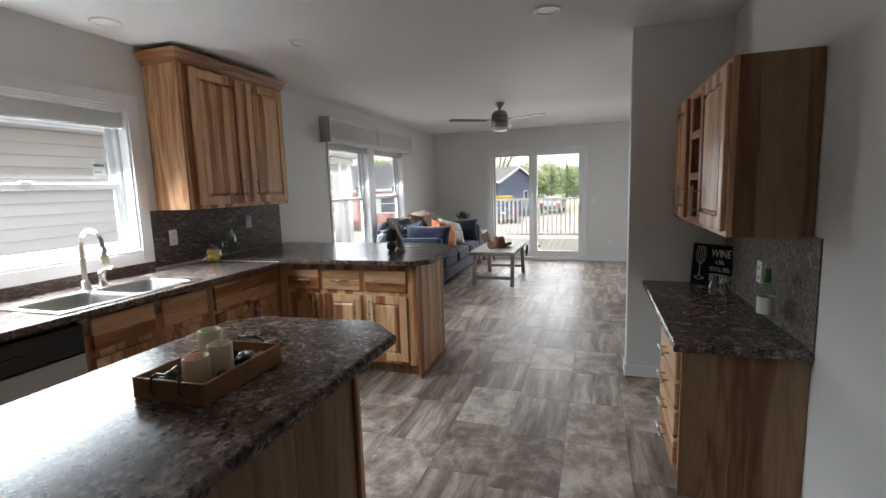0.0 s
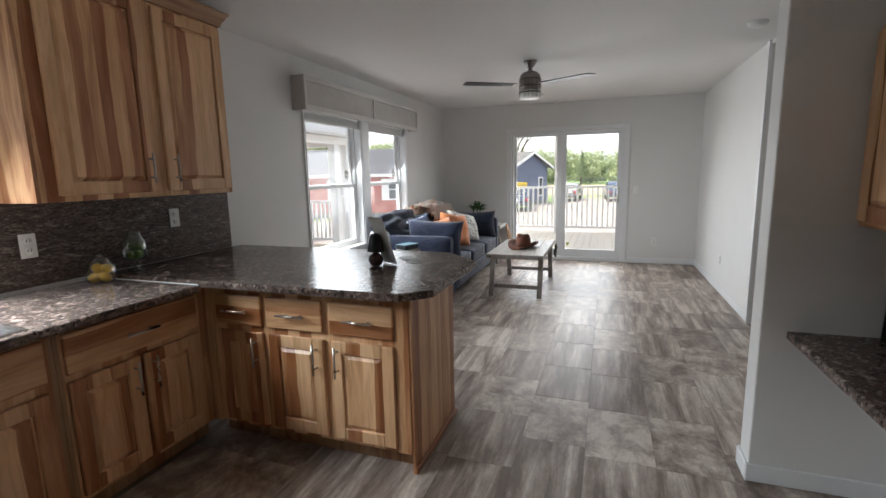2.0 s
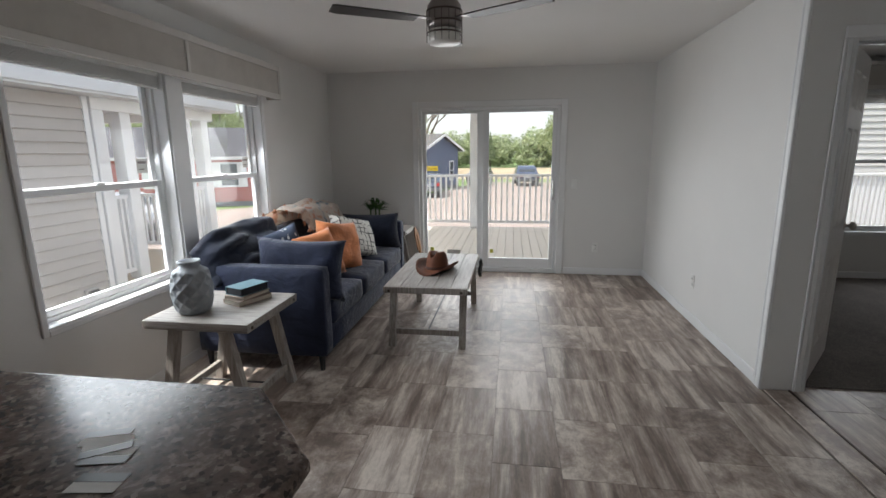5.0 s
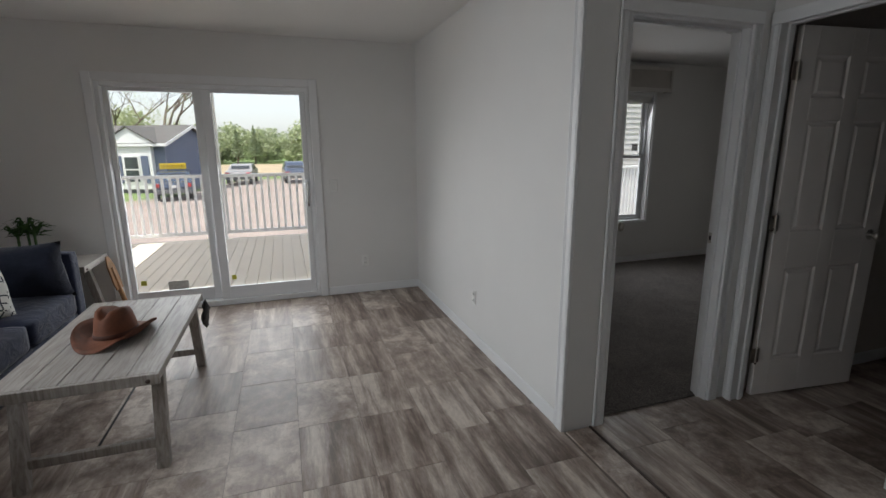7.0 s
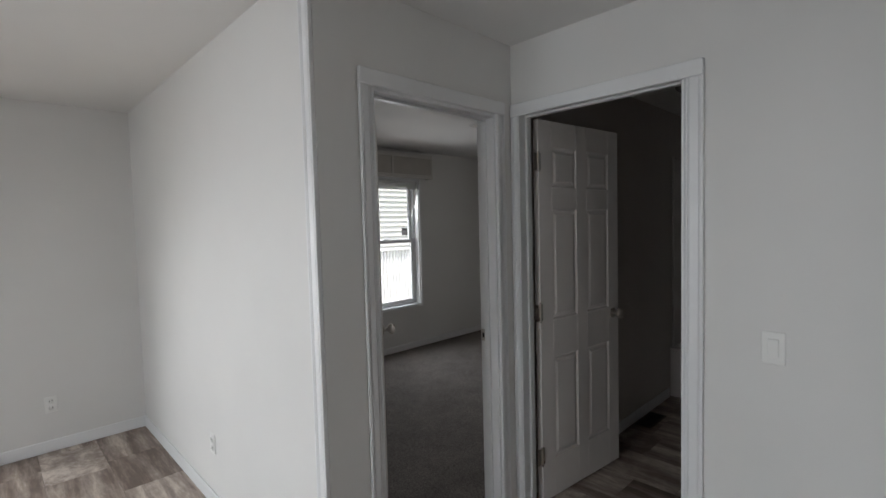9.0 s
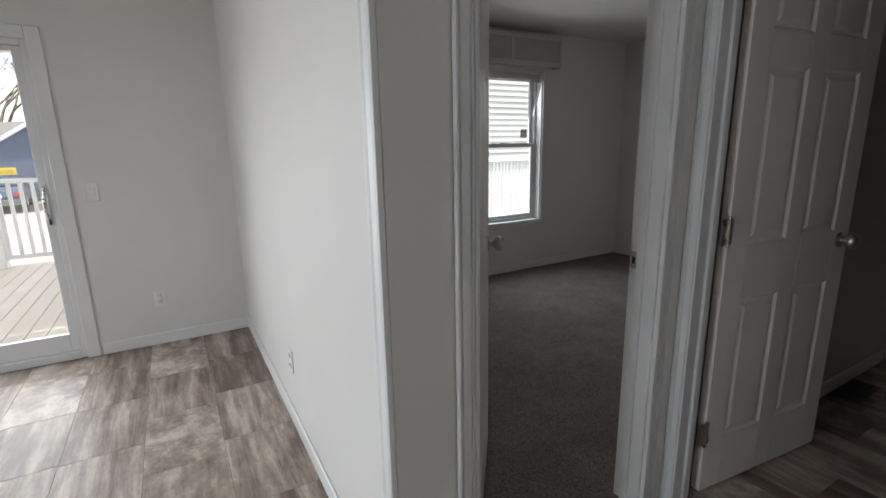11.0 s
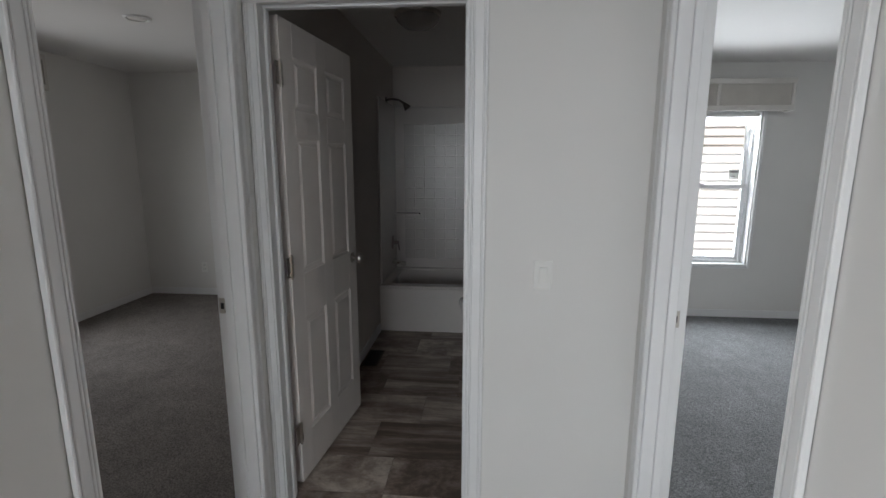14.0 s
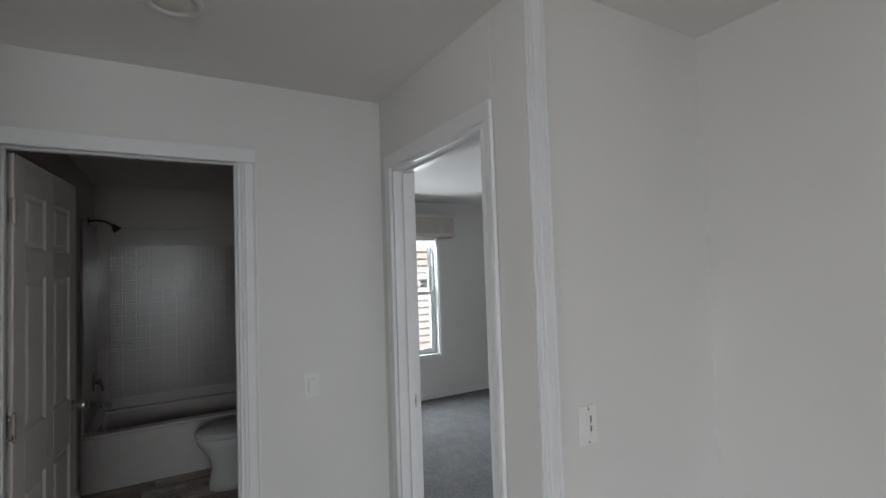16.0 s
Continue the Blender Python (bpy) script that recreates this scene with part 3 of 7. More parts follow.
j2 = jamb_set(pose(1.109, -2.848, 0, 0, 0, -90), 0.81, 2.095, 0.100, 0.045)
j3 = jamb_set(pose(0.975, -4.298, 0, 0, 0, 180), 0.76, 2.07, 0.113, 0.045)
strike(j3, 0.018, 0.075, 0.965, 1)


def six_panel_door(name, m, label, w=0.72, h=2.035, hinges=True, knob_side=1):
    """Local: hinge edge at x=0, the leaf along +x, 35 mm thick about y=0."""
    t = thing(name, m, label, "door", kind="structure")
    st, mid = 0.105, 0.095
    pw = (w - 2 * st - mid) / 2
    rows = ((0.215, 0.775), (0.985, 1.585), (1.70, 1.915))
    part("core", boxm(0, w, -0.0085, 0.0085, 0.0, h, 0.001), DOORP, t)
    for s in (-1, 1):
        y0, y1 = sorted((s * 0.0085, s * 0.0175))
        for x0, x1 in ((0, st), (st + pw, st + pw + mid), (w - st, w)):
            part("stile", boxm(x0, x1, y0, y1, 0, h, 0.0012), DOORP, t)
        for z0, z1 in ((0.0, 0.215), (0.775, 0.985), (1.585, 1.70), (1.915, h)):
            for xx in (st, st + pw + mid):
                part("rail", boxm(xx, xx + pw, y0, y1, z0, z1), DOORP, t)
    for s in (-1, 1):
        for z0, z1 in rows:
            for xx in (st, st + pw + mid):
                # a raised field with sloping sides inside a sunk moulding
                p = bmesh.new()
                e = [[p.verts.new((x, s * y, z)) for x, z in ((xx + q, z0 + q), (xx + pw - q, z0 + q), (xx + pw - q, z1 - q), (xx + q, z1 - q))]
                     for q, y in ((0.0005, 0.0165), (0.010, 0.0095), (0.020, 0.0100), (0.034, 0.0165))]
                for a, b in zip(e, e[1:]):
                    for k in range(4):
                        p.faces.new((a[k], a[(k + 1) % 4], b[(k + 1) % 4], b[k]))
                p.faces.new(e[-1])
                back = [p.verts.new((v.co.x, s * 0.009, v.co.z)) for v in e[0]]
                for k in range(4):
                    p.faces.new((e[0][k], back[k], back[(k + 1) % 4], e[0][(k + 1) % 4]))
                p.faces.new(back)
                bmesh.ops.recalc_face_normals(p, faces=p.faces)
                part("panel", p, DOORP, t)
    for s in (-1, 1):
        k = lathe([(0.0, 0.068), (0.018, 0.066), (0.029, 0.055), (0.030, 0.043), (0.022, 0.031), (0.011, 0.024), (0.011, 0.006), (0.030, 0.004), (0.031, 0.0), (0, 0)], 24)
        part("knob", smooth(k), NICKEL, t, "satin nickel door knob", pose(w - 0.06, s * 0.018, 0.945, 90 if s < 0 else -90, 0, 0))
    if hinges:
        for z in (0.255, 1.038, 1.832):
            hb = boxm(-0.040, -0.001, -0.020, -0.0165, z - 0.045, z + 0.045, 0.001)
            box(hb, 0.0005, 0.018, -0.0195, -0.0172, z - 0.045, z + 0.045, 0.0008)
            cyl(hb, (-0.006, -0.022, z - 0.048), (-0.006, -0.022, z + 0.048), 0.0065, n=10)
            for q in (-1, 1):
                cyl(hb, (-0.006, -0.022, z + q * 0.048), (-0.006, -0.022, z + q * 0.054), 0.0045, n=8)
            part("hinge", hb, NICKEL, t, "nickel butt hinge")
    return t


six_panel_door("door_bathroom", pose(1.247, -2.866, 0.018, 0, 0, -6.2), "white six-panel door standing open into the bathroom", 0.74, 2.052)
six_panel_door("door_bedroom", pose(0.292, -2.715, 0.018, 0, 0, 52), "white six-panel door half open into the bedroom", hinges=False)
six_panel_door("door_second_bedroom", pose(0.28, -4.42, 0.018, 0, 0, -88), "white six-panel door opened into the bright bedroom", hinges=False)


def double_hung(name, m, w, z0, z1, meet, label, depth=0.15, casing=0.0, sill=True, blind=0.06):
    """A double-hung window. Local x across, y outward from the inner wall face, z up."""
    t = thing(name, m, label, "window", kind="structure")
    fy0, fy1 = depth - 0.075, depth - 0.01
    f = bmesh.new()
    box(f, 0, 0.035, fy0, fy1, z0, z1, 0.003)
    box(f, w - 0.035, w, fy0, fy1, z0, z1, 0.003)
    box(f, 0.035, w - 0.035, fy0, fy1, z0, z0 + 0.035, 0.003)
    box(f, 0.035, w - 0.035, fy0, fy1, z1 - 0.035, z1, 0.003)
    part("window_frame", f, VINYL, t)
    ext = bmesh.new()
    box(ext, 0, 0.012, 0.0, fy0, z0, z1, 0.001)
    box(ext, w - 0.012, w, 0.0, fy0, z0, z1, 0.001)
    box(ext, 0.012, w - 0.012, 0.0, fy0, z1 - 0.012, z1, 0.001)
    part("reveal_board", ext, TRIM, t)

    def sash(nm, y0, y1, a, b):
        s = bmesh.new()
        k = 0.038
        box(s, 0.037, 0.037 + k, y0, y1, a, b, 0.003)
        box(s, w - 0.037 - k, w - 0.037, y0, y1, a, b, 0.003)
        box(s, 0.037 + k, w - 0.037 - k, y0, y1, a, a + k, 0.003)
        box(s, 0.037 + k, w - 0.037 - k, y0, y1, b - k, b, 0.003)
        so = part(nm, s, VINYL, t)
        ym = (y0 + y1) / 2
        g = part("pane", boxm(0.037 + k - 0.004, w - 0.037 - k + 0.004, ym - 0.002, ym + 0.002, a + k - 0.004, b - k + 0.004), PANE, so)
        g.visible_shadow = False
        return so
    up = sash("upper_sash", fy0 + 0.036, fy1 - 0.004, meet - 0.012, z1 - 0.036)
    ys = (fy0 + fy1) / 2 + 0.0125
    tag = part("sticker", boxm(w - 0.185, w - 0.095, ys, ys + 0.0004, meet + 0.075, meet + 0.165), PAPER, up, "small pale maker's sticker")
    part("printed_bar", box(boxm(w - 0.175, w - 0.105, ys - 0.0004, ys - 0.0001, meet + 0.135, meet + 0.150), w - 0.170, w - 0.125, ys - 0.0004, ys - 0.0001, meet + 0.095, meet + 0.102), GUN, tag)
    lo = sash("lower_sash", fy0 + 0.003, fy0 + 0.033, z0 + 0.036, meet + 0.022)
    part("sash_lock", boxm(w / 2 - 0.03, w / 2 + 0.03, fy0 - 0.006, fy0 + 0.02, meet + 0.022, meet + 0.036, 0.003), VINYL, lo)
    if sill:
        part("window_sill", boxm(0.0, w, -0.012, fy0, z0 - 0.004, z0 + 0.012, 0.003), TRIM, t)
    if casing:
        c = casing
        part("casing", boxm(-c, -0.001, -0.016, -0.001, z0 - c, z1 + c, 0.003), TRIM, t)
        part("casing", boxm(w + 0.001, w + c, -0.016, -0.001, z0 - c, z1 + c, 0.003), TRIM, t)
        part("casing", boxm(0, w, -0.016, -0.001, z1 + 0.001, z1 + c, 0.003), TRIM, t)
        part("casing", boxm(0, w, -0.016, -0.001, z0 - c, z0 - 0.005, 0.003), TRIM, t)
    if blind:
        b = boxm(0.016, w - 0.016, 0.02, 0.055, z1 - 0.040, z1 - 0.013, 0.003)
        bl = part("blind_rail", b, PLASTIC, t, "raised white mini blind")
        s = bmesh.new()
        n = int(blind / 0.006)
        for i in range(n):
            z = z1 - 0.044 - i * 0.006
            box(s, 0.02, w - 0.02, 0.024, 0.050, z - 0.0035, z)
        box(s, 0.02, w - 0.02, 0.022, 0.052, z1 - 0.044 - n * 0.006 - 0.012, z1 - 0.046 - n * 0.006, 0.003)
        part("slat", s, PLASTIC, bl)
    return t


double_hung("window_1", pose(W, -7.65, 0, 0, 0, 90), 1.21, 1.05, 2.03, 1.50, "white vinyl double-hung kitchen window over the sink", casing=0.085, blind=0.09)
double_hung("window_2", pose(W, -3.90, 0, 0, 0, 90), 1.04, 0.63, 2.03, 1.30, "white vinyl double-hung living room window", casing=0.0)
double_hung("window_3", pose(W, -2.70, 0, 0, 0, 90), 1.06, 0.63, 2.03, 1.30, "white vinyl double-hung living room window", casing=0.0)
double_hung("window_4", pose(2.14, 0.12, 0, 0, 0, 0), 0.92, 0.54, 2.09, 1.34, "white vinyl double-hung bedroom window", casing=0.025)
double_hung("window_5", pose(4.00, -5.34, 0, 0, 0, -90), 0.90, 0.53, 1.97, 1.28, "white vinyl double-hung bedroom window", casing=0.03)
# narrow trim round the living pair
for y0, y1, z0, z1 in ((-3.935, -3.90, 0.60, 2.06), (-2.86, -2.70, 0.63, 2.03), (-1.64, -1.605, 0.60, 2.06), (-3.90, -1.64, 0.595, 0.628)):
    trim_piece("trim", W + 0.001, W + 0.014, y0, y1, z0, z1, "narrow white trim at the living windows")


def valance(name, m, w, z0, z1, d, bays, label):
    """A fabric-covered cornice box with a board frame. Local x across, -y into the room."""
    t = thing(name, m, label, "valance")
    part("board", boxm(0.0, w, -d, -d + 0.018, z0, z1, 0.002), VALANCE, t)
    part("return", boxm(0.0, 0.018, -d + 0.019, -0.001, z0, z1, 0.002), VALANCE, t)
    part("return", boxm(w - 0.018, w, -d + 0.019, -0.001, z0, z1, 0.002), VALANCE, t)
    part("top_board", boxm(0.019, w - 0.019, -d + 0.019, -0.001, z1 - 0.015, z1, 0.002), VALTRIM, t)
    for a, b in ((z0, z0 + 0.045), (z1 - 0.045, z1)):
        part("rail", boxm(-0.002, w + 0.002, -d - 0.012, -d - 0.0005, a, b, 0.002), VALTRIM, t)
    for x in [0.0, w - 0.03] + bays:
        part("stile", boxm(x, x + 0.03, -d - 0.012, -d - 0.0005, z0 + 0.046, z1 - 0.046, 0.002), VALTRIM, t)
    return t


valance("window_valance", pose(W, -4.06, 0, 0, 0, 90), 2.55, 1.985, 2.275, 0.13, [1.27], "beige fabric-covered box valance over the living windows")
valance("window_valance", pose(1.93, 0.12, 0, 0, 0, 0), 1.26, 2.10, 2.39, 0.12, [0.62], "taupe box valance over the bedroom window")
valance("window_valance", pose(4.00, -5.16, 0, 0, 0, -90), 1.26, 1.965, 2.24, 0.12, [0.60], "cream box valance over the bedroom window")

# sliding glass door
sd = thing("door_sliding", pose(-2.73, 0.0, 0), "white vinyl sliding glass door to the deck", "door", kind="structure")
SW = 1.70
fr = bmesh.new()
box(fr, 0, 0.035, 0.02, 0.145, 0, 2.02, 0.003)
box(fr, SW - 0.035, SW, 0.02, 0.145, 0, 2.02, 0.003)
box(fr, 0.035, SW - 0.035, 0.02, 0.145, 1.985, 2.02, 0.003)
box(fr, 0.035, SW - 0.035, 0.02, 0.145, -0.003, 0.05, 0.003)
part("door_frame", fr, VINYL, sd)


def slide_panel(name, x0, x1, y0, y1, gx0, gx1):
    b = bmesh.new()
    box(b, x0, gx0, y0, y1, 0.052, 1.983, 0.004)
    box(b, gx1, x1, y0, y1, 0.052, 1.983, 0.004)
    box(b, gx0, gx1, y0, y1, 0.052, 0.172, 0.004)
    box(b, gx0, gx1, y0, y1, 1.955, 1.983, 0.004)
    p = part(name, b, VINYL, sd)
    g = part("pane", boxm(gx0 - 0.004, gx1 + 0.004, (y0 + y1) / 2 - 0.003, (y0 + y1) / 2 + 0.003, 0.168, 1.959), PANE, p)
    g.visible_shadow = False
    return p


slide_panel("fixed_panel", 0.036, 0.79, 0.092, 0.128, 0.075, 0.715)
sp = slide_panel("sliding_panel", 0.785, SW - 0.036, 0.045, 0.081, 0.862, SW - 0.085)
hb = bmesh.new()
box(hb, SW - 0.075, SW - 0.048, 0.036, 0.0445, 0.93, 1.17, 0.003)
part("handle_plate", hb, VINYL, sp)
hb = bmesh.new()
pts = [(SW - 0.062, 0.036 - 0.045 * math.sin(math.pi * k / 8), 0.95 + 0.2 * k / 8) for k in range(9)]
for a, b in zip(pts, pts[1:]):
    cyl(hb, a, b, 0.009, n=8)
part("handle", smooth(hb), STEEL, sp, "curved brushed steel pull handle")
part("lock_lever", boxm(SW - 0.066, SW - 0.052, 0.022, 0.0355, 0.915, 0.945, 0.003), BRONZE, sp)
for x0, x1, z0, z1, c in ((0.11, 0.155, 0.235, 0.28, (0.62, 0.62, 0.08)), (0.33, 0.50, 0.175, 0.255, (0.62, 0.62, 0.58)), (0.885, 0.925, 0.235, 0.28, (0.62, 0.62, 0.08))):
    yv = 0.1065 if x0 < 0.6 else 0.0595
    part("sticker", boxm(x0, x1, yv, yv + 0.0004, z0, z1), plain("sticker", c, 0.6, vary=0.15, scale=40), sd)
for x0, x1 in ((-2.80, -2.731), (-1.029, -0.955)):
    trim_piece("trim", x0, x1, -0.016, -0.001, 0.0, 2.09, "white casing of the sliding door")
trim_piece("trim", -2.731, -1.029, -0.016, -0.001, 2.022, 2.09, "white casing over the sliding door")


def wall_plate(m, kind_of, label=""):
    t = thing("light_switch" if kind_of == "switch" else "power_outlet", m, label or ("white rocker light switch on the wall" if kind_of == "switch" else "white duplex outlet on the wall"),
              "switch" if kind_of == "switch" else "outlet")
    part("cover_plate", boxm(-0.036, 0.036, -0.006, -0.0005, -0.058, 0.058, 0.003), PLASTIC, t)
    if kind_of == "switch":
        part("rocker", moved(boxm(-0.016, 0.016, -0.004, 0.004, -0.033, 0.033, 0.002), pose(0, -0.007, 0, 6)), PLASTIC, t)
    else:
        for z in (-0.024, 0.024):
            p = part("socket", smooth(cylm((0, -0.0095, z), (0, -0.0055, z), 0.017, n=20)), PLASTIC, t)
            part("slot", box(boxm(-0.009, -0.006, -0.0102, -0.0094, z - 0.004, z + 0.007), 0.006, 0.009, -0.0102, -0.0094, z - 0.004, z + 0.007), BLACKP, p)
    return t


wall_plate(pose(-0.845, 0, 1.11), "switch")
wall_plate(pose(-0.57, 0, 0.337), "outlet")
wall_plate(pose(0.0, -1.577, 0.365, 0, 0, -90), "outlet")
wall_plate(pose(1.11, -3.934, 1.075, 0, 0, -90), "switch")
dm = thing("light_switch", pose(0.0, -4.495, 1.09, 0, 0, -90), "white dimmer switch plate with a slide and green indicator", "switch")
part("cover_plate", boxm(-0.038, 0.038, -0.007, -0.0005, -0.060, 0.060, 0.003), PLASTIC, dm)
part("bezel", boxm(-0.018, 0.018, -0.0095, -0.0072, -0.036, 0.036, 0.001), PLASTIC, dm)
part("slide_slot", boxm(0.004, 0.010, -0.0102, -0.0096, -0.020, 0.028), GUN, dm)
part("slide_knob", boxm(0.001, 0.013, -0.0150, -0.0103, -0.002, 0.008, 0.001), PLASTIC, dm)
part("rocker", boxm(-0.014, -0.001, -0.0125, -0.0096, -0.030, 0.030, 0.002), PLASTIC, dm)
part("indicator", smooth(cylm((0.0, -0.0085, 0.047), (0.0, -0.0070, 0.047), 0.0035, n=12)), plain("green_lens", (0.05, 0.45, 0.10), 0.3), dm, "small green indicator lens")
for z_ in (-0.052, 0.053):
    part("screw", smooth(cylm((0.0, -0.0082, z_), (0.0, -0.0070, z_), 0.0028, n=10)), NICKEL, dm)
wall_plate(pose(W + 0.007, -6.18, 1.116, 0, 0, 90), "outlet", "white outlet on the kitchen backsplash")
wall_plate(pose(W + 0.007, -5.363, 1.173, 0, 0, 90), "outlet", "white outlet on the kitchen backsplash")
wall_plate(pose(-0.007, -6.05, 0.93, 0, 0, -90), "outlet", "white outlet on the speckled hutch backsplash")
wall_plate(pose(4.3, -0.55, 0.33, 0, 0, -90), "outlet")


def downlight(x, y, z, r=0.085):
    t = thing("ceiling_light", pose(x, y, z), "white recessed disc light, switched off", "ceiling light")
    part("trim_ring", smooth(lathe([(r * 0.72, -0.001), (r * 0.75, -0.012), (r * 0.95, -0.010), (r, -0.0005)], 32)), PLASTIC, t)
    part("lens", smooth(lathe([(0, -0.005), (r * 0.7, -0.005), (r * 0.73, -0.001)], 32)), FROST, t)


for x, y, z in ((-1.126, -5.883, CZ), (-2.80, -5.934, CZ), (-3.60, -6.72, CZ), (0.55, -3.40, 2.425), (2.5, -1.38, 2.45), (-2.80, -7.9, CZ), (-1.126, -7.9, CZ)):
    downlight(x, y, z)
for x, y, z in ((-0.261, -3.428, CZ), (2.26, -5.80, 2.40)):
    t = thing("smoke_detector", pose(x, y, z), "round white smoke detector on the ceiling", "smoke detector")
    part("base", smooth(lathe([(0, -0.012), (0.066, -0.012), (0.07, -0.0005)], 32)), PLASTIC, t)
    part("cover", smooth(lathe([(0, -0.036), (0.04, -0.034), (0.058, -0.022), (0.060, -0.012)], 32)), PLASTIC, t)

# ---- kitchen ----
def bar_handle(parent, x, z, length, vertical, y=-0.02):
    """A bar pull on two posts, on a front whose face lies at y."""
    bm = bmesh.new()
    h = length / 2
    a, b = ((x, y - 0.032, z - h), (x, y - 0.032, z + h)) if vertical else ((x - h, y - 0.032, z), (x + h, y - 0.032, z))
    cyl(bm, a, b, 0.006, n=10)
    for s in (-0.62, 0.62):
        px, pz = (x, z + s * h) if vertical else (x + s * h, z)
        cyl(bm, (px, y + 0.001, pz), (px, y - 0.032, pz), 0.0048, n=8)
    return part("handle", smooth(bm), NICKEL, parent, "brushed nickel bar pull")


def raised_door(parent, x0, x1, z0, z1, handle_x=None, handle_z=None, name="door"):
    """A raised-panel door: stiles, rails, and a panel of its own with a sloped edge."""
    s = min(0.062, (x1 - x0) * 0.24)
    bm = bmesh.new()
    box(bm, x0, x0 + s, -0.021, -0.001, z0, z1, 0.004)
    box(bm, x1 - s, x1, -0.021, -0.001, z0, z1, 0.004)
    box(bm, x0 + s, x1 - s, -0.020, -0.001, z0, z0 + s, 0.003)
    box(bm, x0 + s, x1 - s, -0.020, -0.001, z1 - s, z1, 0.003)
    d = part(name, bm, HICK_V, parent)
    p = boxm(x0 + s + 0.006, x1 - s - 0.006, -0.0185, -0.004, z0 + s + 0.006, z1 - s - 0.006)
    f = [fc for fc in p.faces if fc.normal.y < -0.5]
    r = bmesh.ops.inset_region(p, faces=f, thickness=0.022)
    for fc in r["faces"]:
        for v in fc.verts:
            if v not in f[0].verts:
                v.co.y = -0.008
    box(p, x0 + s - 0.001, x1 - s + 0.001, -0.007, -0.002, z0 + s - 0.001, z1 - s + 0.001)
    part("panel", p, HICK_P, d)
    if handle_x is not None:
        bar_handle(d, handle_x, handle_z, 0.155, True, -0.021)
    return d


def drawer(parent, x0, x1, z0, z1, handle=True, hl=0.155):
    d = part("drawer_front", boxm(x0, x1, -0.021, -0.001, z0, z1, 0.006, 2), HICK_H, parent)
    if handle:
        bar_handle(d, (x0 + x1) / 2, (z0 + z1) / 2, hl, False, -0.021)
    return d


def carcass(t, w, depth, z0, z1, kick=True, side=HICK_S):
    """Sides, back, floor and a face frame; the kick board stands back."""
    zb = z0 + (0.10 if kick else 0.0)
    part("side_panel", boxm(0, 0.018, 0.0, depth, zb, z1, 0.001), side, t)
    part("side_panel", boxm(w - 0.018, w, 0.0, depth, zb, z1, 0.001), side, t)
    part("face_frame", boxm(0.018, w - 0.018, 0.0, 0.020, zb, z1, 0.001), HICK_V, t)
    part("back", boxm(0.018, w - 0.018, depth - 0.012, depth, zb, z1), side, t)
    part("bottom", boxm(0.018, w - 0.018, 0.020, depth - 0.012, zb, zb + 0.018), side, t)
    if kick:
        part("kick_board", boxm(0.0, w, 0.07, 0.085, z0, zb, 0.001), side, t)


# peninsula: fronts face the cook
pen = thing("base_cabinet", pose(-3.262, -5.742, 0), "hickory peninsula base cabinet with three drawers over three doors", "cabinet")
carcass(pen, 1.172, 0.61, 0.0, 0.875)
for (a, b), hx in (((0.075, 0.362), 0.322), ((0.397, 0.722), 0.682), ((0.762, 1.098), 0.802)):
    drawer(pen, a, b, 0.665, 0.822)
    raised_door(pen, a, b, 0.125, 0.630, hx, 0.535)
part("end_board", boxm(1.1725, 1.1845, -0.002, 0.612, 0.0, 0.874, 0.002), HICK_V, pen)
part("base_shoe", boxm(1.185, 1.197, -0.004, 0.614, 0.0, 0.035, 0.004), HICK_H, pen)
part("corner_filler", boxm(-0.010, 0.040, -0.014, -0.0015, 0.10, 0.874, 0.001), HICK_V, pen)
part("corner_post", boxm(1.10, 1.172, -0.006, -0.001, 0.10, 0.874, 0.002), HICK_V, pen)

PT = 0.915
solid("peninsula_countertop", prism([(W + 0.002, -5.868), (-2.085, -5.868), (-1.965, -5.745), (-1.955, -5.05), (-2.19, -4.80), (W + 0.002, -4.80)], PT - 0.038, PT, 0.012, 3),
      GRANITE, "brown granite-look laminate peninsula top with clipped corners", "countertop")
# run of base cabinets along the window wall
CT = 0.893


def run_cabinet(y0, y1, label, pieces):
    t = thing("base_cabinet", pose(-3.27, y0, 0, 0, 0, 90), label, "cabinet", "base cabinets under the window")
    carcass(t, y1 - y0, 0.58, 0.0, CT - 0.038)
    for kind_of, a, b, z0, z1, h in pieces:
        if kind_of == "drawer":
            drawer(t, a - y0, b - y0, z0, z1, h)
        else:
            raised_door(t, a - y0, b - y0, z0, z1, h - y0 if h is not None else None, 0.53)
    return t


run_cabinet(-6.48, -5.743, "hickory corner base cabinet with one wide drawer and two doors",
            [("drawer", -6.453, -5.825, 0.655, 0.825, True), ("door", -6.453, -6.15, 0.125, 0.625, -6.185), ("door", -6.13, -5.825, 0.125, 0.625, -6.095)])
run_cabinet(-7.30, -6.482, "hickory sink base cabinet with false drawer fronts",
            [("drawer", -7.262, -6.905, 0.655, 0.825, False), ("drawer", -6.852, -6.522, 0.655, 0.825, False),
             ("door", -7.262, -6.905, 0.125, 0.615, -6.94), ("door", -6.852, -6.522, 0.125, 0.615, -6.815)])
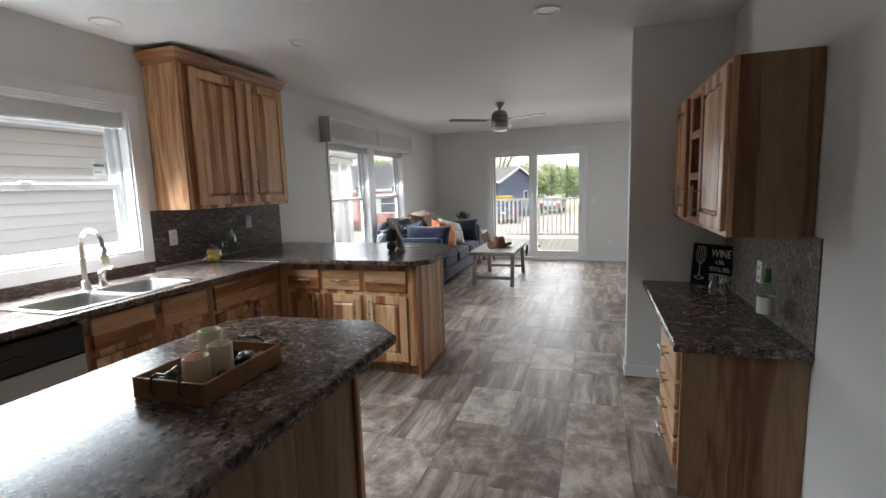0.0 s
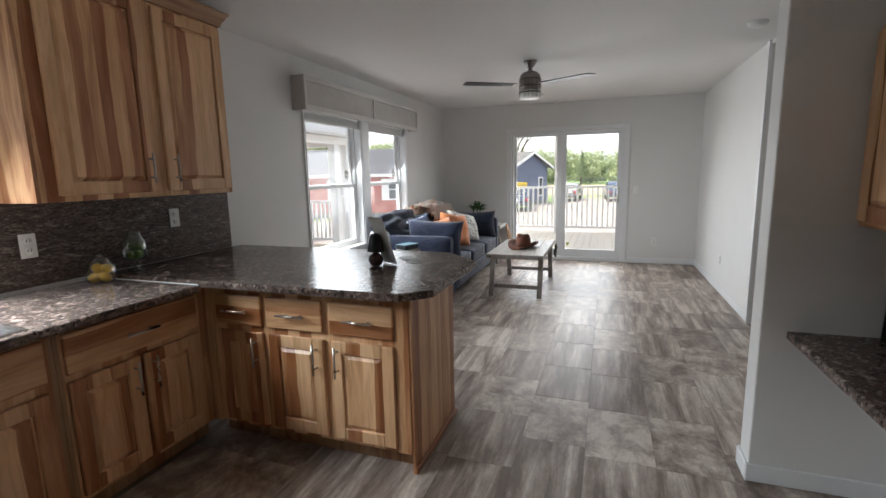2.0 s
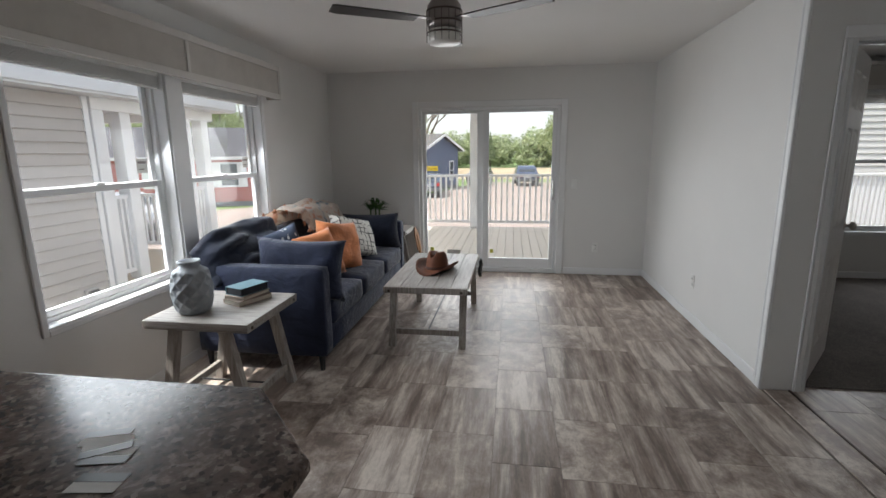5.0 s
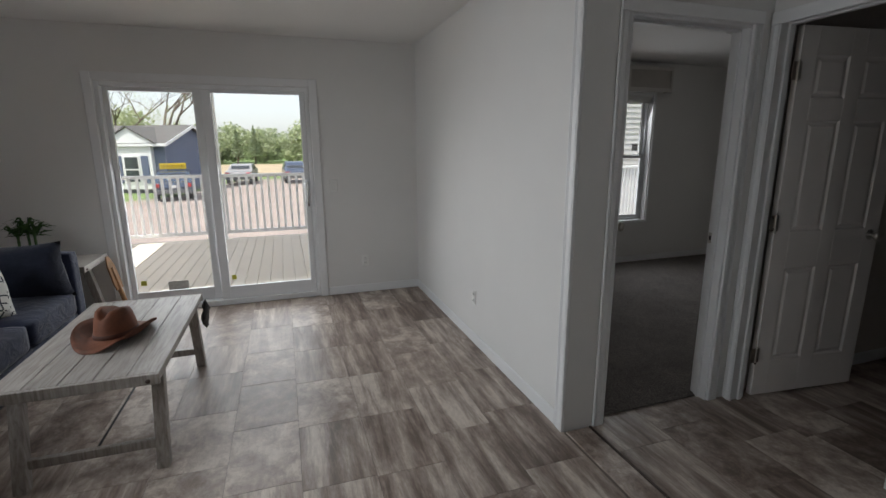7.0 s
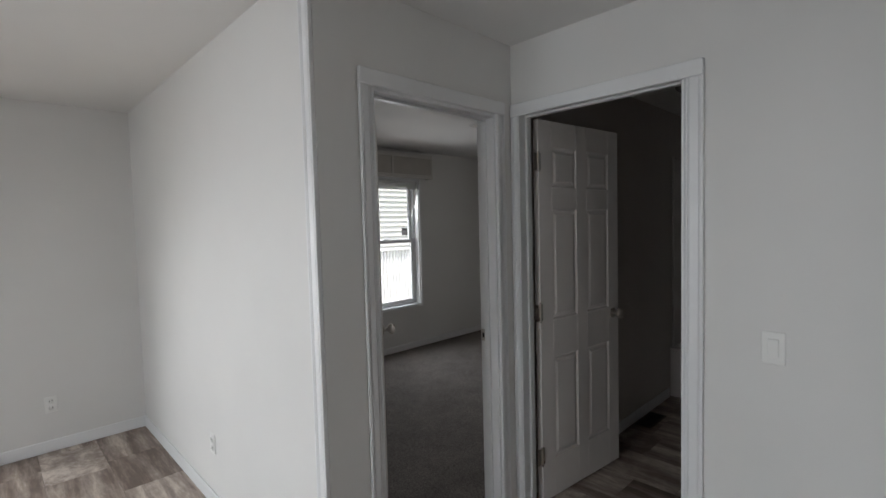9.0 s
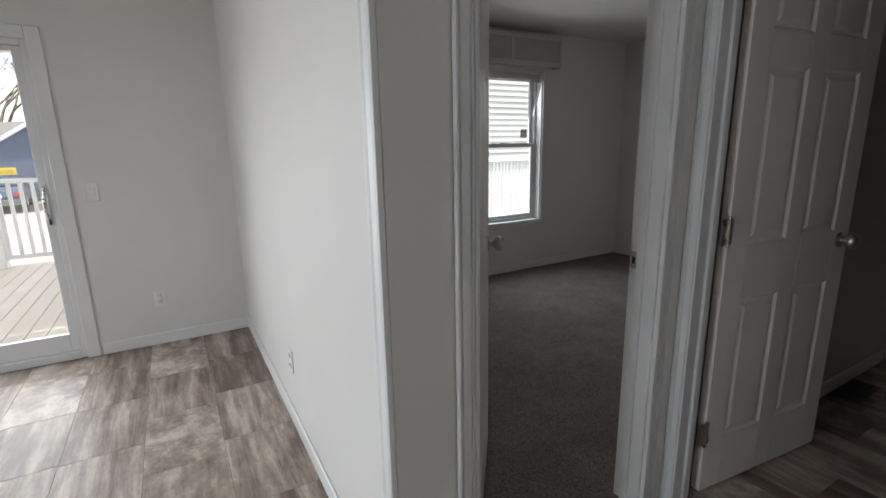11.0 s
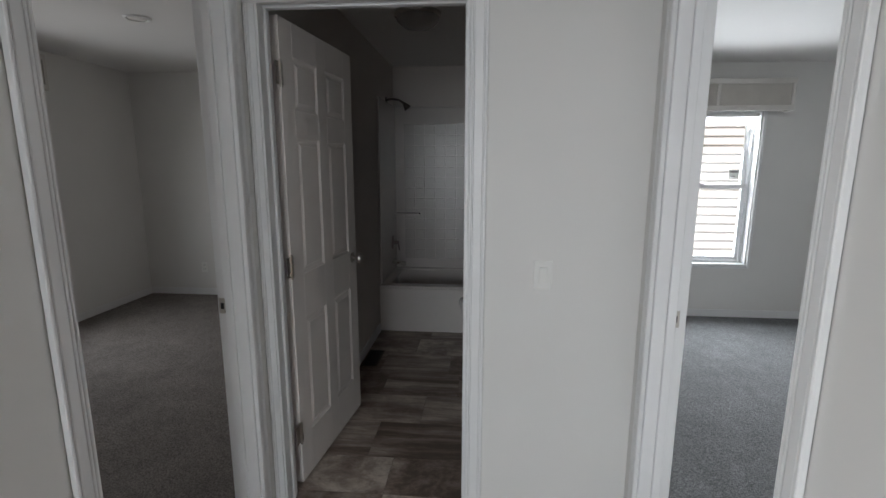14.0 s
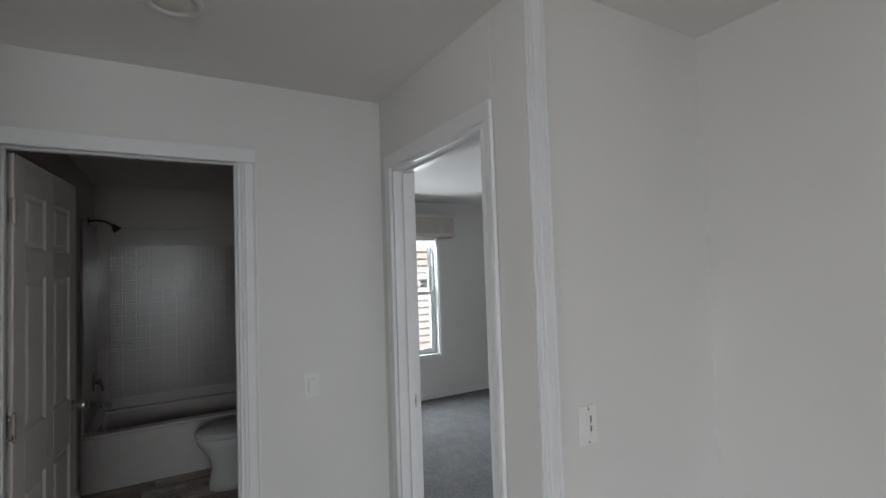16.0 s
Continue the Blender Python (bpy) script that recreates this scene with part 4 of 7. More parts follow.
run_cabinet(-9.4, -7.94, "hickory base cabinet beyond the dishwasher",
            [("drawer", -8.62, -7.98, 0.655, 0.825, True), ("drawer", -9.36, -8.66, 0.655, 0.825, True), ("door", -8.62, -8.32, 0.125, 0.615, -8.35),
             ("door", -8.30, -7.98, 0.125, 0.615, -8.27), ("door", -9.36, -9.02, 0.125, 0.615, -9.05), ("door", -9.0, -8.66, 0.125, 0.615, -8.97)])
dw = thing("dishwasher", pose(-3.27, -7.936, 0, 0, 0, 90), "dishwasher with black control strip and silver door", "dishwasher")
part("body", boxm(0.004, 0.628, 0.0, 0.56, 0.10, CT - 0.042, 0.003), BLACKP, dw)
part("door", boxm(0.006, 0.626, -0.028, -0.001, 0.11, 0.672, 0.006, 2), SILVER, dw)
cp = part("control_panel", boxm(0.006, 0.626, -0.032, -0.001, 0.676, 0.822, 0.010, 3), BLACKP, dw)
part("latch", boxm(0.27, 0.36, -0.037, -0.0325, 0.735, 0.755, 0.004), BLACKP, cp)
part("kick_plate", boxm(0.006, 0.626, 0.04, 0.055, 0.0, 0.098), BLACKP, dw)

# counter slab with a cut-out for the sink
SX0, SX1, SY0, SY1 = -3.70, -3.215, -7.42, -6.58
slab = bmesh.new()
outer = [(W + 0.002, -9.4), (-3.165, -9.4), (-3.165, -5.872), (W + 0.002, -5.872)]
cuts_y = [-9.4, SY0 + 0.02, SY1 - 0.02, -5.872]
cuts_x = [W + 0.002, SX0 + 0.02, SX1 - 0.02, -3.165]
for i in range(3):
    for k in range(3):
        if i == 1 and k == 1:
            continue
        vs = [(cuts_x[i], cuts_y[k]), (cuts_x[i + 1], cuts_y[k]), (cuts_x[i + 1], cuts_y[k + 1]), (cuts_x[i], cuts_y[k + 1])]
        for z, flip in ((CT, False), (CT - 0.038, True)):
            f = [slab.verts.new((x, y, z)) for x, y in vs]
            slab.faces.new(f[::-1] if flip else f)
bmesh.ops.remove_doubles(slab, verts=slab.verts, dist=0.0005)
edge = [e for e in slab.edges if len(e.link_faces) == 1]
tops = [e for e in edge if all(v.co.z > CT - 0.001 for v in e.verts)]
ring = {}
for e in tops:
    a, b = e.verts
    for v in (a, b):
        if v not in ring:
            ring[v] = min((w for w in slab.verts if w.co.z < CT - 0.03), key=lambda w: (w.co.xy - v.co.xy).length)
    slab.faces.new((a, b, ring[b], ring[a]))
bmesh.ops.recalc_face_normals(slab, faces=slab.faces)
front = [e for e in slab.edges if all(abs(v.co.x + 3.165) < 1e-4 for v in e.verts) and abs(e.verts[0].co.z - e.verts[1].co.z) < 1e-4]
bmesh.ops.bevel(slab, geom=front, offset=0.011, segments=3, affect="EDGES", profile=0.5)
solid("window_countertop", slab, GRANITE, "brown granite-look laminate countertop under the window", "countertop")
solid("counter_seam", boxm(W + 0.004, -3.17, -5.873, -5.8685, CT - 0.02, CT + 0.004, 0.001), TRIM, "white caulked seam between the two counters", "seam")
bsp = thing("backsplash", pose(0, 0, 0), "dark brown mottled laminate backsplash", "backsplash", kind="structure")
for y0, y1, z0, z1 in ((-6.352, -4.90, PT + 0.001, 1.325), (-7.74, -6.354, CT + 0.001, 0.964), (-9.4, -7.742, CT + 0.001, 1.325)):
    part("splash_panel", boxm(W + 0.0005, W + 0.0065, y0, y1, z0, z1), SPLASH, bsp)

# sink: rim and two bowls
sk = thing("kitchen_sink", pose(0, 0, CT), "double-bowl stainless steel drop-in sink", "sink")
rim = bmesh.new()
xs = [SX0, SX0 + 0.085, SX1 - 0.035, SX1]
ys = [SY0, SY0 + 0.035, (SY0 + SY1) / 2 - 0.018, (SY0 + SY1) / 2 + 0.018, SY1 - 0.035, SY1]
for i in range(3):
    for k in range(5):
        if i == 1 and k in (1, 3):
            continue
        rim.faces.new([rim.verts.new((x, y, 0.006)) for x, y in ((xs[i], ys[k]), (xs[i + 1], ys[k]), (xs[i + 1], ys[k + 1]), (xs[i], ys[k + 1]))])
bmesh.ops.remove_doubles(rim, verts=rim.verts, dist=0.0005)
ext = bmesh.ops.extrude_face_region(rim, geom=list(rim.faces))
for g in ext["geom"]:
    if isinstance(g, bmesh.types.BMVert):
        g.co.z = 0.001
bmesh.ops.recalc_face_normals(rim, faces=rim.faces)
part("rim", rim, STEEL, sk)
for k in (1, 3):
    bw = bmesh.new()
    levels = ((0.0, 0.004), (0.006, -0.01), (0.018, -0.15), (0.05, -0.172))
    rings = []
    for ins, z in levels:
        r_ = 0.05 + ins * 0.4
        x0, x1, y0, y1 = xs[1] + ins, xs[2] - ins, ys[k] + ins, ys[k + 1] - ins
        ring_ = []
        for cx, cy, a0 in ((x1 - r_, y1 - r_, 0), (x0 + r_, y1 - r_, 90), (x0 + r_, y0 + r_, 180), (x1 - r_, y0 + r_, 270)):
            for q in range(5):
                a = radians(a0 + q * 22.5)
                ring_.append(bw.verts.new((cx + r_ * math.cos(a), cy + r_ * math.sin(a), z)))
        rings.append(ring_)
    for a, b in zip(rings, rings[1:]):
        for q in range(len(a)):
            bw.faces.new((a[q], a[(q + 1) % len(a)], b[(q + 1) % len(a)], b[q]))
    bw.faces.new(rings[-1])
    bmesh.ops.recalc_face_normals(bw, faces=bw.faces)
    bo = part("bowl", smooth(bw), STEEL, sk)
    # flat corner fillets between the square cut and the rounded bowl
    for cx, cy, sx, sy in ((xs[2], ys[k + 1], -1, -1), (xs[1], ys[k + 1], 1, -1), (xs[1], ys[k], 1, 1), (xs[2], ys[k], -1, 1)):
        fl = bmesh.new()
        pts = [fl.verts.new((cx, cy, 0.0055))]
        for q in range(5):
            a = radians(q * 22.5)
            pts.append(fl.verts.new((cx + sx * (0.05 - 0.05 * math.sin(a)), cy + sy * (0.05 - 0.05 * math.cos(a)), 0.0055)))
        f = fl.faces.new(pts)
        if f.normal.z < 0 or sx * sy < 0:
            f.normal_flip()
        part("corner_fillet", fl, STEEL, bo)
    part("drain", smooth(lathe([(0, -0.170), (0.03, -0.170), (0.042, -0.1715)], 24)), CHROME, bo, m=Matrix.Translation(((xs[1] + xs[2]) / 2, (ys[k] + ys[k + 1]) / 2, 0.0)))

fa = thing("kitchen_faucet", pose(-3.66, -6.985, CT + 0.007), "brushed nickel gooseneck pull-down faucet", "faucet")
part("base", smooth(lathe([(0, 0), (0.028, 0), (0.028, 0.008), (0.022, 0.012), (0.022, 0.05), (0.016, 0.056)], 24)), NICKEL, fa)
def tube(bm, path, r, n=16):
    """One smooth tube along a path that lies in the x-z plane."""
    rings_ = []
    for i, p in enumerate(path):
        d = (Vector(path[min(i + 1, len(path) - 1)]) - Vector(path[max(i - 1, 0)])).normalized()
        side = d.cross(Vector((0, 1, 0)))
        rings_.append([bm.verts.new(Vector(p) + (Vector((0, 1, 0)) * math.cos(k * 2 * math.pi / n) + side * math.sin(k * 2 * math.pi / n)) * r) for k in range(n)])
    for a, b in zip(rings_, rings_[1:]):
        for k in range(n):
            bm.faces.new((a[k], a[(k + 1) % n], b[(k + 1) % n], b[k]))
    bmesh.ops.recalc_face_normals(bm, faces=bm.faces)


neck = bmesh.new()
pts = [(0, 0, 0.05), (0, 0, 0.25)] + [(0.085 - 0.085 * math.cos(radians(a)), 0, 0.25 + 0.095 * math.sin(radians(a))) for a in range(15, 181, 15)]
tube(neck, pts, 0.014)
part("neck", smooth(neck), NICKEL, fa)
part("spray_head", smooth(cylm((0.17, 0, 0.25), (0.176, 0, 0.155), 0.015, 0.022, 16)), NICKEL, fa)
so = thing("faucet_handle", pose(-3.662, -6.885, CT + 0.007), "brushed nickel single-lever handle beside the faucet", "faucet handle")
part("base", smooth(lathe([(0, 0), (0.026, 0), (0.026, 0.006), (0.021, 0.012), (0.020, 0.070), (0.022, 0.078), (0.018, 0.092), (0, 0.096)], 24)), NICKEL, so)
lever = bmesh.new()
cyl(lever, (-0.012, 0, 0.088), (0.030, 0.012, 0.104), 0.013, 0.010, 12)
cyl(lever, (0.030, 0.012, 0.104), (0.078, 0.026, 0.116), 0.010, 0.006, 12)
part("lever", smooth(lever), NICKEL, so)

# wall cabinet beside the window
wc = thing("wall_cabinet", pose(-3.562, -6.285, 0, 0, 0, 90), "hickory wall cabinet with two raised-panel doors and crown", "cabinet")
# sides in the lightened wood, imitating the glow from the window
part("side_panel", boxm(0, 0.018, 0.0, 0.302, 1.325, 2.36, 0.001), HICK_LIT, wc)
part("side_panel", boxm(1.102, 1.12, 0.0, 0.302, 1.325, 2.36, 0.001), HICK_LIT, wc)
part("face_frame", boxm(0.018, 1.102, 0.0, 0.02, 1.325, 2.36, 0.001), HICK_V, wc)
part("bottom", boxm(0.018, 1.102, 0.021, 0.302, 1.345, 1.361), HICK_S, wc)
part("top", boxm(0.018, 1.102, 0.021, 0.302, 2.340, 2.358), HICK_S, wc)
raised_door(wc, 0.085, 0.575, 1.352, 2.315, 0.535, 1.475)
raised_door(wc, 0.645, 1.105, 1.352, 2.315, 0.69, 1.475)
cr = bmesh.new()
prof = [(0.0, 2.33), (0.012, 2.335), (0.016, 2.352), (0.045, 2.40), (0.052, 2.405), (0.052, 2.415)]
loops = [[cr.verts.new(p) for p in ((-o, 0.302, z), (-o, -o, z), (1.12 + o, -o, z), (1.12 + o, 0.302, z))] for o, z in prof]
for a, b in zip(loops, loops[1:]):
    for q in range(3):
        cr.faces.new((a[q], a[q + 1], b[q + 1], b[q]))
cr.faces.new(loops[-1])
bmesh.ops.recalc_face_normals(cr, faces=cr.faces)
part("crown", cr, HICK_C, wc)

# island
isl = thing("kitchen_island", pose(-2.21, -8.36, 0), "hickory kitchen island base with plank sides", "island")
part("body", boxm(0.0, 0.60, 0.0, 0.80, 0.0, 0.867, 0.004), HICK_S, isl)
part("corner_post", boxm(0.575, 0.612, 0.775, 0.812, 0.0, 0.867, 0.004), HICK_V, isl)
part("corner_post", boxm(0.575, 0.612, -0.012, 0.025, 0.0, 0.867, 0.004), HICK_V, isl)
solid("island_countertop", prism([(-2.20, -7.262), (-2.315, -7.40), (-2.315, -8.40), (-2.22, -8.50), (-1.64, -8.50), (-1.53, -8.36), (-1.53, -7.385), (-1.685, -7.232)], 0.868, 0.906, 0.012, 3),
      GRANITE, "brown granite-look laminate island top with clipped corners", "countertop")

# tray with candles and stones
tr = thing("serving_tray", pose(-1.885, -7.872, 0.907, 0, 0, 2), "brown wooden tray holding candles and stones", "tray")
TA, TB = 0.115, 0.158                                 # half width and half length
part("base", boxm(-TA + 0.005, TA - 0.005, -TB + 0.007, TB - 0.007, 0.0, 0.007, 0.001), TRAYW, tr)
for x0, x1, y0, y1 in ((-TA, -TA + 0.009, -TB, TB), (TA - 0.009, TA, -TB, TB), (-TA + 0.009, TA - 0.009, -TB, -TB + 0.009), (-TA + 0.009, TA - 0.009, TB - 0.009, TB)):
    part("side", boxm(x0, x1, y0, y1, 0.0, 0.056, 0.0015), TRAYW, tr)
for s in (-1, 1):
    h = bmesh.new()
    yy = s * (TB + 0.001)
    pts = [(-0.045, yy, 0.018), (-0.046, yy + s * 0.010, 0.034), (-0.044, yy + s * 0.004, 0.062), (-0.036, yy - s * 0.004, 0.071), (0.036, yy - s * 0.004, 0.071), (0.044, yy + s * 0.004, 0.062), (0.046, yy + s * 0.010, 0.034), (0.045, yy, 0.018)]
    for a, b in zip(pts, pts[1:]):
        cyl(h, a, b, 0.0038, n=8)
    part("handle", smooth(h), BRONZE, tr, "dark metal handle")
for x, y, r, h in ((-0.040, 0.040, 0.033, 0.122), (0.036, -0.010, 0.034, 0.102), (0.020, -0.080, 0.035, 0.088)):
    c = thing("candle", tr.matrix_world @ pose(x, y, 0.0075), "ivory pillar candle with a hollowed top in the tray", "candle", "candles in the tray")
    part("wax", smooth(lathe([(0, 0), (r, 0), (r, h - 0.004), (r - 0.003, h), (r - 0.007, h - 0.002), (r - 0.012, h - 0.012), (0.0, h - 0.016)], 28, lambda a, z, q: q * (1 + 0.012 * math.sin(3 * a + 20 * z)))), WAX, c)
    part("wick", cylm((0, 0, h - 0.016), (0.002, 0, h - 0.006), 0.0012, n=6), BLACKP, c)
STONES = [plain("river_stone", c, 0.22, vary=0.3, scale=30, bump_s=0.05) for c in ((0.03, 0.028, 0.026), (0.10, 0.07, 0.05), (0.32, 0.29, 0.26), (0.05, 0.045, 0.04))]
rs = random.Random(4)
k = 0
for i in range(64):
    sgn = -1 if i % 2 else 1
    x, y = rs.uniform(-0.082, 0.082), sgn * rs.uniform(0.045, 0.125)
    if any((x - cx) ** 2 + (y - cy) ** 2 < 0.055 ** 2 for cx, cy in ((-0.040, 0.040), (0.036, -0.010), (0.020, -0.080))):
        continue
    b = bmesh.new()
    bmesh.ops.create_icosphere(b, subdivisions=2, radius=1.0)
    sx, sy, sz = rs.uniform(0.015, 0.024), rs.uniform(0.013, 0.019), rs.uniform(0.009, 0.013)
    b.transform(Matrix.Rotation(rs.uniform(0, 3.1), 4, "Z") @ Matrix.Diagonal((sx, sy, sz, 1)))
    solid("stone", smooth(b), STONES[i % 4], "polished river stone in the tray", "stone", tr.matrix_world @ pose(x, y, 0.0075 + sz + (0.0, 0.011, 0.019)[i % 3]), "stones in the tray")

# jars in the counter corner
LEMON = plain("lemon_skin", (0.72, 0.42, 0.03), 0.45, vary=0.12, scale=30, fine=200, bump_s=0.3)
LIME = plain("lime_skin", (0.10, 0.20, 0.03), 0.45, vary=0.2, scale=30, fine=200, bump_s=0.3)


def fruit_jar(x, y, z, r, h, footed, fruit, label, seed):
    t = thing("fruit_jar", pose(x, y, z), label, "jar")
    base = 0.055 if footed else 0.0
    prof = [(0, base + 0.003), (r * 0.8, base + 0.003), (r, base + 0.02), (r, base + h * 0.55), (r * 0.62, base + h * 0.72), (r * 0.62, base + h * 0.80)]
    if footed:
        prof = [(0, 0), (r * 0.7, 0), (r * 0.6, 0.006), (0.012, 0.012), (0.012, base - 0.004)] + prof[1:]
    g = part("glass_body", smooth(lathe(prof, 28)), CLEARG, t)
    g.visible_shadow = False
    lid = part("lid", smooth(lathe([(r * 0.66, base + h * 0.81), (r * 0.6, base + h * 0.86), (0.012, base + h * 0.90), (0.010, base + h * 0.92), (0.017, base + h * 0.97), (0, base + h)], 24)), CLEARG, t)
    lid.visible_shadow = False
    rn = random.Random(seed)
    for i in range(5):
        b = lathe([(0, -0.036), (0.012, -0.032), (0.026, -0.014), (0.028, 0.004), (0.022, 0.022), (0.008, 0.034), (0, 0.036)], 16)
        b.transform(Matrix.Rotation(rn.uniform(0.6, 2.2), 4, "X") @ Matrix.Diagonal((r / 0.075, r / 0.075, r / 0.075, 1)))
        a = i * 2.3
        part("fruit", smooth(b), fruit, t, "", pose(r * 0.44 * math.cos(a), r * 0.44 * math.sin(a), base + 0.030 + (0.040 if i > 2 else 0.0), 0, 0, rn.uniform(0, 360)))
    return t


fruit_jar(-3.735, -5.945, CT + 0.001, 0.068, 0.15, False, LEMON, "glass jar filled with yellow lemons", 1)
fruit_jar(-3.765, -5.725, PT + 0.001, 0.06, 0.19, True, LIME, "footed glass jar holding green limes", 2)

# literature stand, round-based figurine and cards on the peninsula
st = thing("sign_holder", pose(-2.4095, -5.248, PT + 0.001, 0, 0, -30), "clear acrylic sign holder with a white sheet", "sign holder")
part("foot", boxm(-0.0675, 0.0675, -0.055, 0.004, 0.0, 0.003, 0.001), CLEARG, st)
part("sheet", moved(boxm(-0.0675, 0.0675, -0.002, 0.002, 0.0, 0.282, 0.0005), pose(0, 0, 0.004, 19)), PAPER, st)
fg = thing("table_lamp", pose(-2.464, -5.315, PT + 0.001), "small black lamp with a round copper-marked base", "lamp")
part("base", smooth(lathe([(0, 0), (0.022, 0), (0.036, 0.012), (0.042, 0.034), (0.036, 0.058), (0.018, 0.070), (0.010, 0.074)], 28)), plain("copper_black", (0.05, 0.025, 0.018), 0.3, 0.3, 0.5, 25), fg)
part("shade", smooth(lathe([(0.010, 0.074), (0.041, 0.080), (0.043, 0.088), (0.030, 0.165), (0.020, 0.18), (0, 0.183)], 28, lambda a, z, r: r * (1 + 0.05 * math.cos(2 * a)))), BLACKP, fg)
for i, (x, y, rz) in enumerate(((-2.37, -5.02, 20), (-2.315, -5.075, 12), (-2.27, -5.145, 8), (-2.34, -5.05, 35))):
    c = thing("business_card", pose(x - 0.027, y - 0.024, PT + 0.001 + 0.0009 * (i == 3), 0, 0, rz), "white and black business card lying on the counter", "card", "cards on the peninsula")
    part("card", boxm(-0.044, 0.044, -0.025, 0.025, 0.0, 0.0008), PAPER, c)
    part("printed_band", boxm(-0.044, 0.044, -0.025 if i % 2 else 0.002, 0.0 if i % 2 else 0.025, 0.0009, 0.0012), BLACKP, c)

# ---- hutch ----
hu = thing("hutch_cabinet", pose(-0.475, -6.172, 0, 0, 0, -90), "hickory desk base with four stacked drawers", "cabinet")
HW = 1.315
HB = 0.522
carcass(hu, HB, 0.47, 0.0, 0.684, True)
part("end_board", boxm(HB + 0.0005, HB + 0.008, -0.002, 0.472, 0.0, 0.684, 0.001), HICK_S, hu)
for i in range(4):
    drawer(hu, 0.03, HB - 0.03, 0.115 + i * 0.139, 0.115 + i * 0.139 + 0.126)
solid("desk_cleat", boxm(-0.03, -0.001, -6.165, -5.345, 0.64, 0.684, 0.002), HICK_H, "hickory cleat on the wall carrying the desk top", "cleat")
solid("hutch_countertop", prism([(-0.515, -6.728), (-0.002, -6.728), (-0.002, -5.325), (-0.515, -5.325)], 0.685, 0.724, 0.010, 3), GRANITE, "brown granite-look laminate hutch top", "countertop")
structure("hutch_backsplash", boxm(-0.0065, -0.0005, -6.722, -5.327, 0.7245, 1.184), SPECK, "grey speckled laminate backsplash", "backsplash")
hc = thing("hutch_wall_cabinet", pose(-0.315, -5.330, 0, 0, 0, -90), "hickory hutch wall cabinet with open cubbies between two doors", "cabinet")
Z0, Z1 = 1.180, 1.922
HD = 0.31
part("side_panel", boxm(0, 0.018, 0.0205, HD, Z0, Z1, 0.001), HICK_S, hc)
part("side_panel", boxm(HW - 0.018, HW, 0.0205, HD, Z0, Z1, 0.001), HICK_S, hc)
part("bottom", boxm(0.018, HW - 0.018, 0.0205, HD, Z0, Z0 + 0.018), HICK_H, hc)
part("top", boxm(0.018, HW - 0.018, 0.0205, HD, Z1 - 0.018, Z1), HICK_H, hc)
part("back", boxm(0.018, HW - 0.018, HD - 0.01, HD, Z0 + 0.018, Z1 - 0.018), HICK_S, hc)
O0, O1 = 0.475, 0.760
for x in (O0 - 0.02, O1 + 0.002):
    part("divider", boxm(x, x + 0.018, 0.021, HD - 0.01, Z0 + 0.018, Z1 - 0.018), HICK_S, hc)
for a, b in ((0.0, 0.045), (0.40, O0), (O1, 0.83), (HW - 0.045, HW)):
    part("frame_stile", boxm(a, b, -0.001, 0.020, Z0, Z1, 0.001), HICK_V, hc)
for z in (Z0, Z0 + 0.245, Z0 + 0.475, Z1 - 0.04):
    part("frame_rail", boxm(O0 + 0.0005, O1 - 0.0005, -0.0005, 0.019, z, z + 0.04, 0.001), HICK_H, hc)
for a, b in ((0.0455, 0.3995), (0.8305, HW - 0.0455)):
    for z in (Z0, Z1 - 0.04):
        part("frame_rail", boxm(a, b, -0.0005, 0.019, z, z + 0.04, 0.001), HICK_H, hc)
for z in (Z0 + 0.265, Z0 + 0.495):
    part("shelf", boxm(O0, O1, 0.022, HD - 0.011, z, z + 0.016), HICK_S, hc)
raised_door(hc, 0.025, 0.425, Z0 + 0.022, Z1 - 0.022, 0.385, Z0 + 0.14)
raised_door(hc, 0.805, HW - 0.022, Z0 + 0.022, Z1 - 0.022, 0.845, Z0 + 0.14)

# chalk-lettered sign in the corner
CHALK = plain("chalk_white", (0.66, 0.66, 0.64), 0.9, vary=0.15, scale=60)
sg = thing("wall_sign", pose(-0.118, -5.462, 0.7255, -6, 0, -43), "black board sign with a chalk wine glass and white lettering", "sign")
part("board", boxm(-0.135, 0.135, 0.0, 0.014, 0.0, 0.275, 0.002), plain("chalkboard", (0.012, 0.012, 0.013), 0.9, vary=0.3, scale=20, spec=0.1), sg)


def lettering(parent, text, x, z, size, spread=1.0):
    cu = bpy.data.curves.new("words", "FONT")
    cu.body, cu.size, cu.align_x, cu.extrude = text, size, "CENTER", 0.0005
    tmp = bpy.data.objects.new("words", cu)
    scene.collection.objects.link(tmp)
    me = bpy.data.meshes.new_from_object(tmp.evaluated_get(bpy.context.evaluated_depsgraph_get()))
    bpy.data.objects.remove(tmp)
    me.materials.clear()
    me.materials.append(CHALK)
    ob = new("lettering", me)
    ob.parent = parent
    ob.matrix_local = pose(x, -0.001, z, 90, 0, 0) @ Matrix.Diagonal((spread, 1, 1, 1))
    return ob


lettering(sg, "WINE", 0.060, 0.195, 0.072, 0.68)
lettering(sg, "a bit.", 0.056, 0.150, 0.045, 0.7)
lettering(sg, "YOU'LL FEEL", 0.056, 0.102, 0.040, 0.62)
lettering(sg, "BETTER.", 0.056, 0.040, 0.062, 0.58)
gl = bmesh.new()


def stroke(bm, pts, r=0.0016):
    for a, b in zip(pts, pts[1:]):
        cyl(bm, (a[0], -0.001, a[1]), (b[0], -0.001, b[1]), r, n=6)


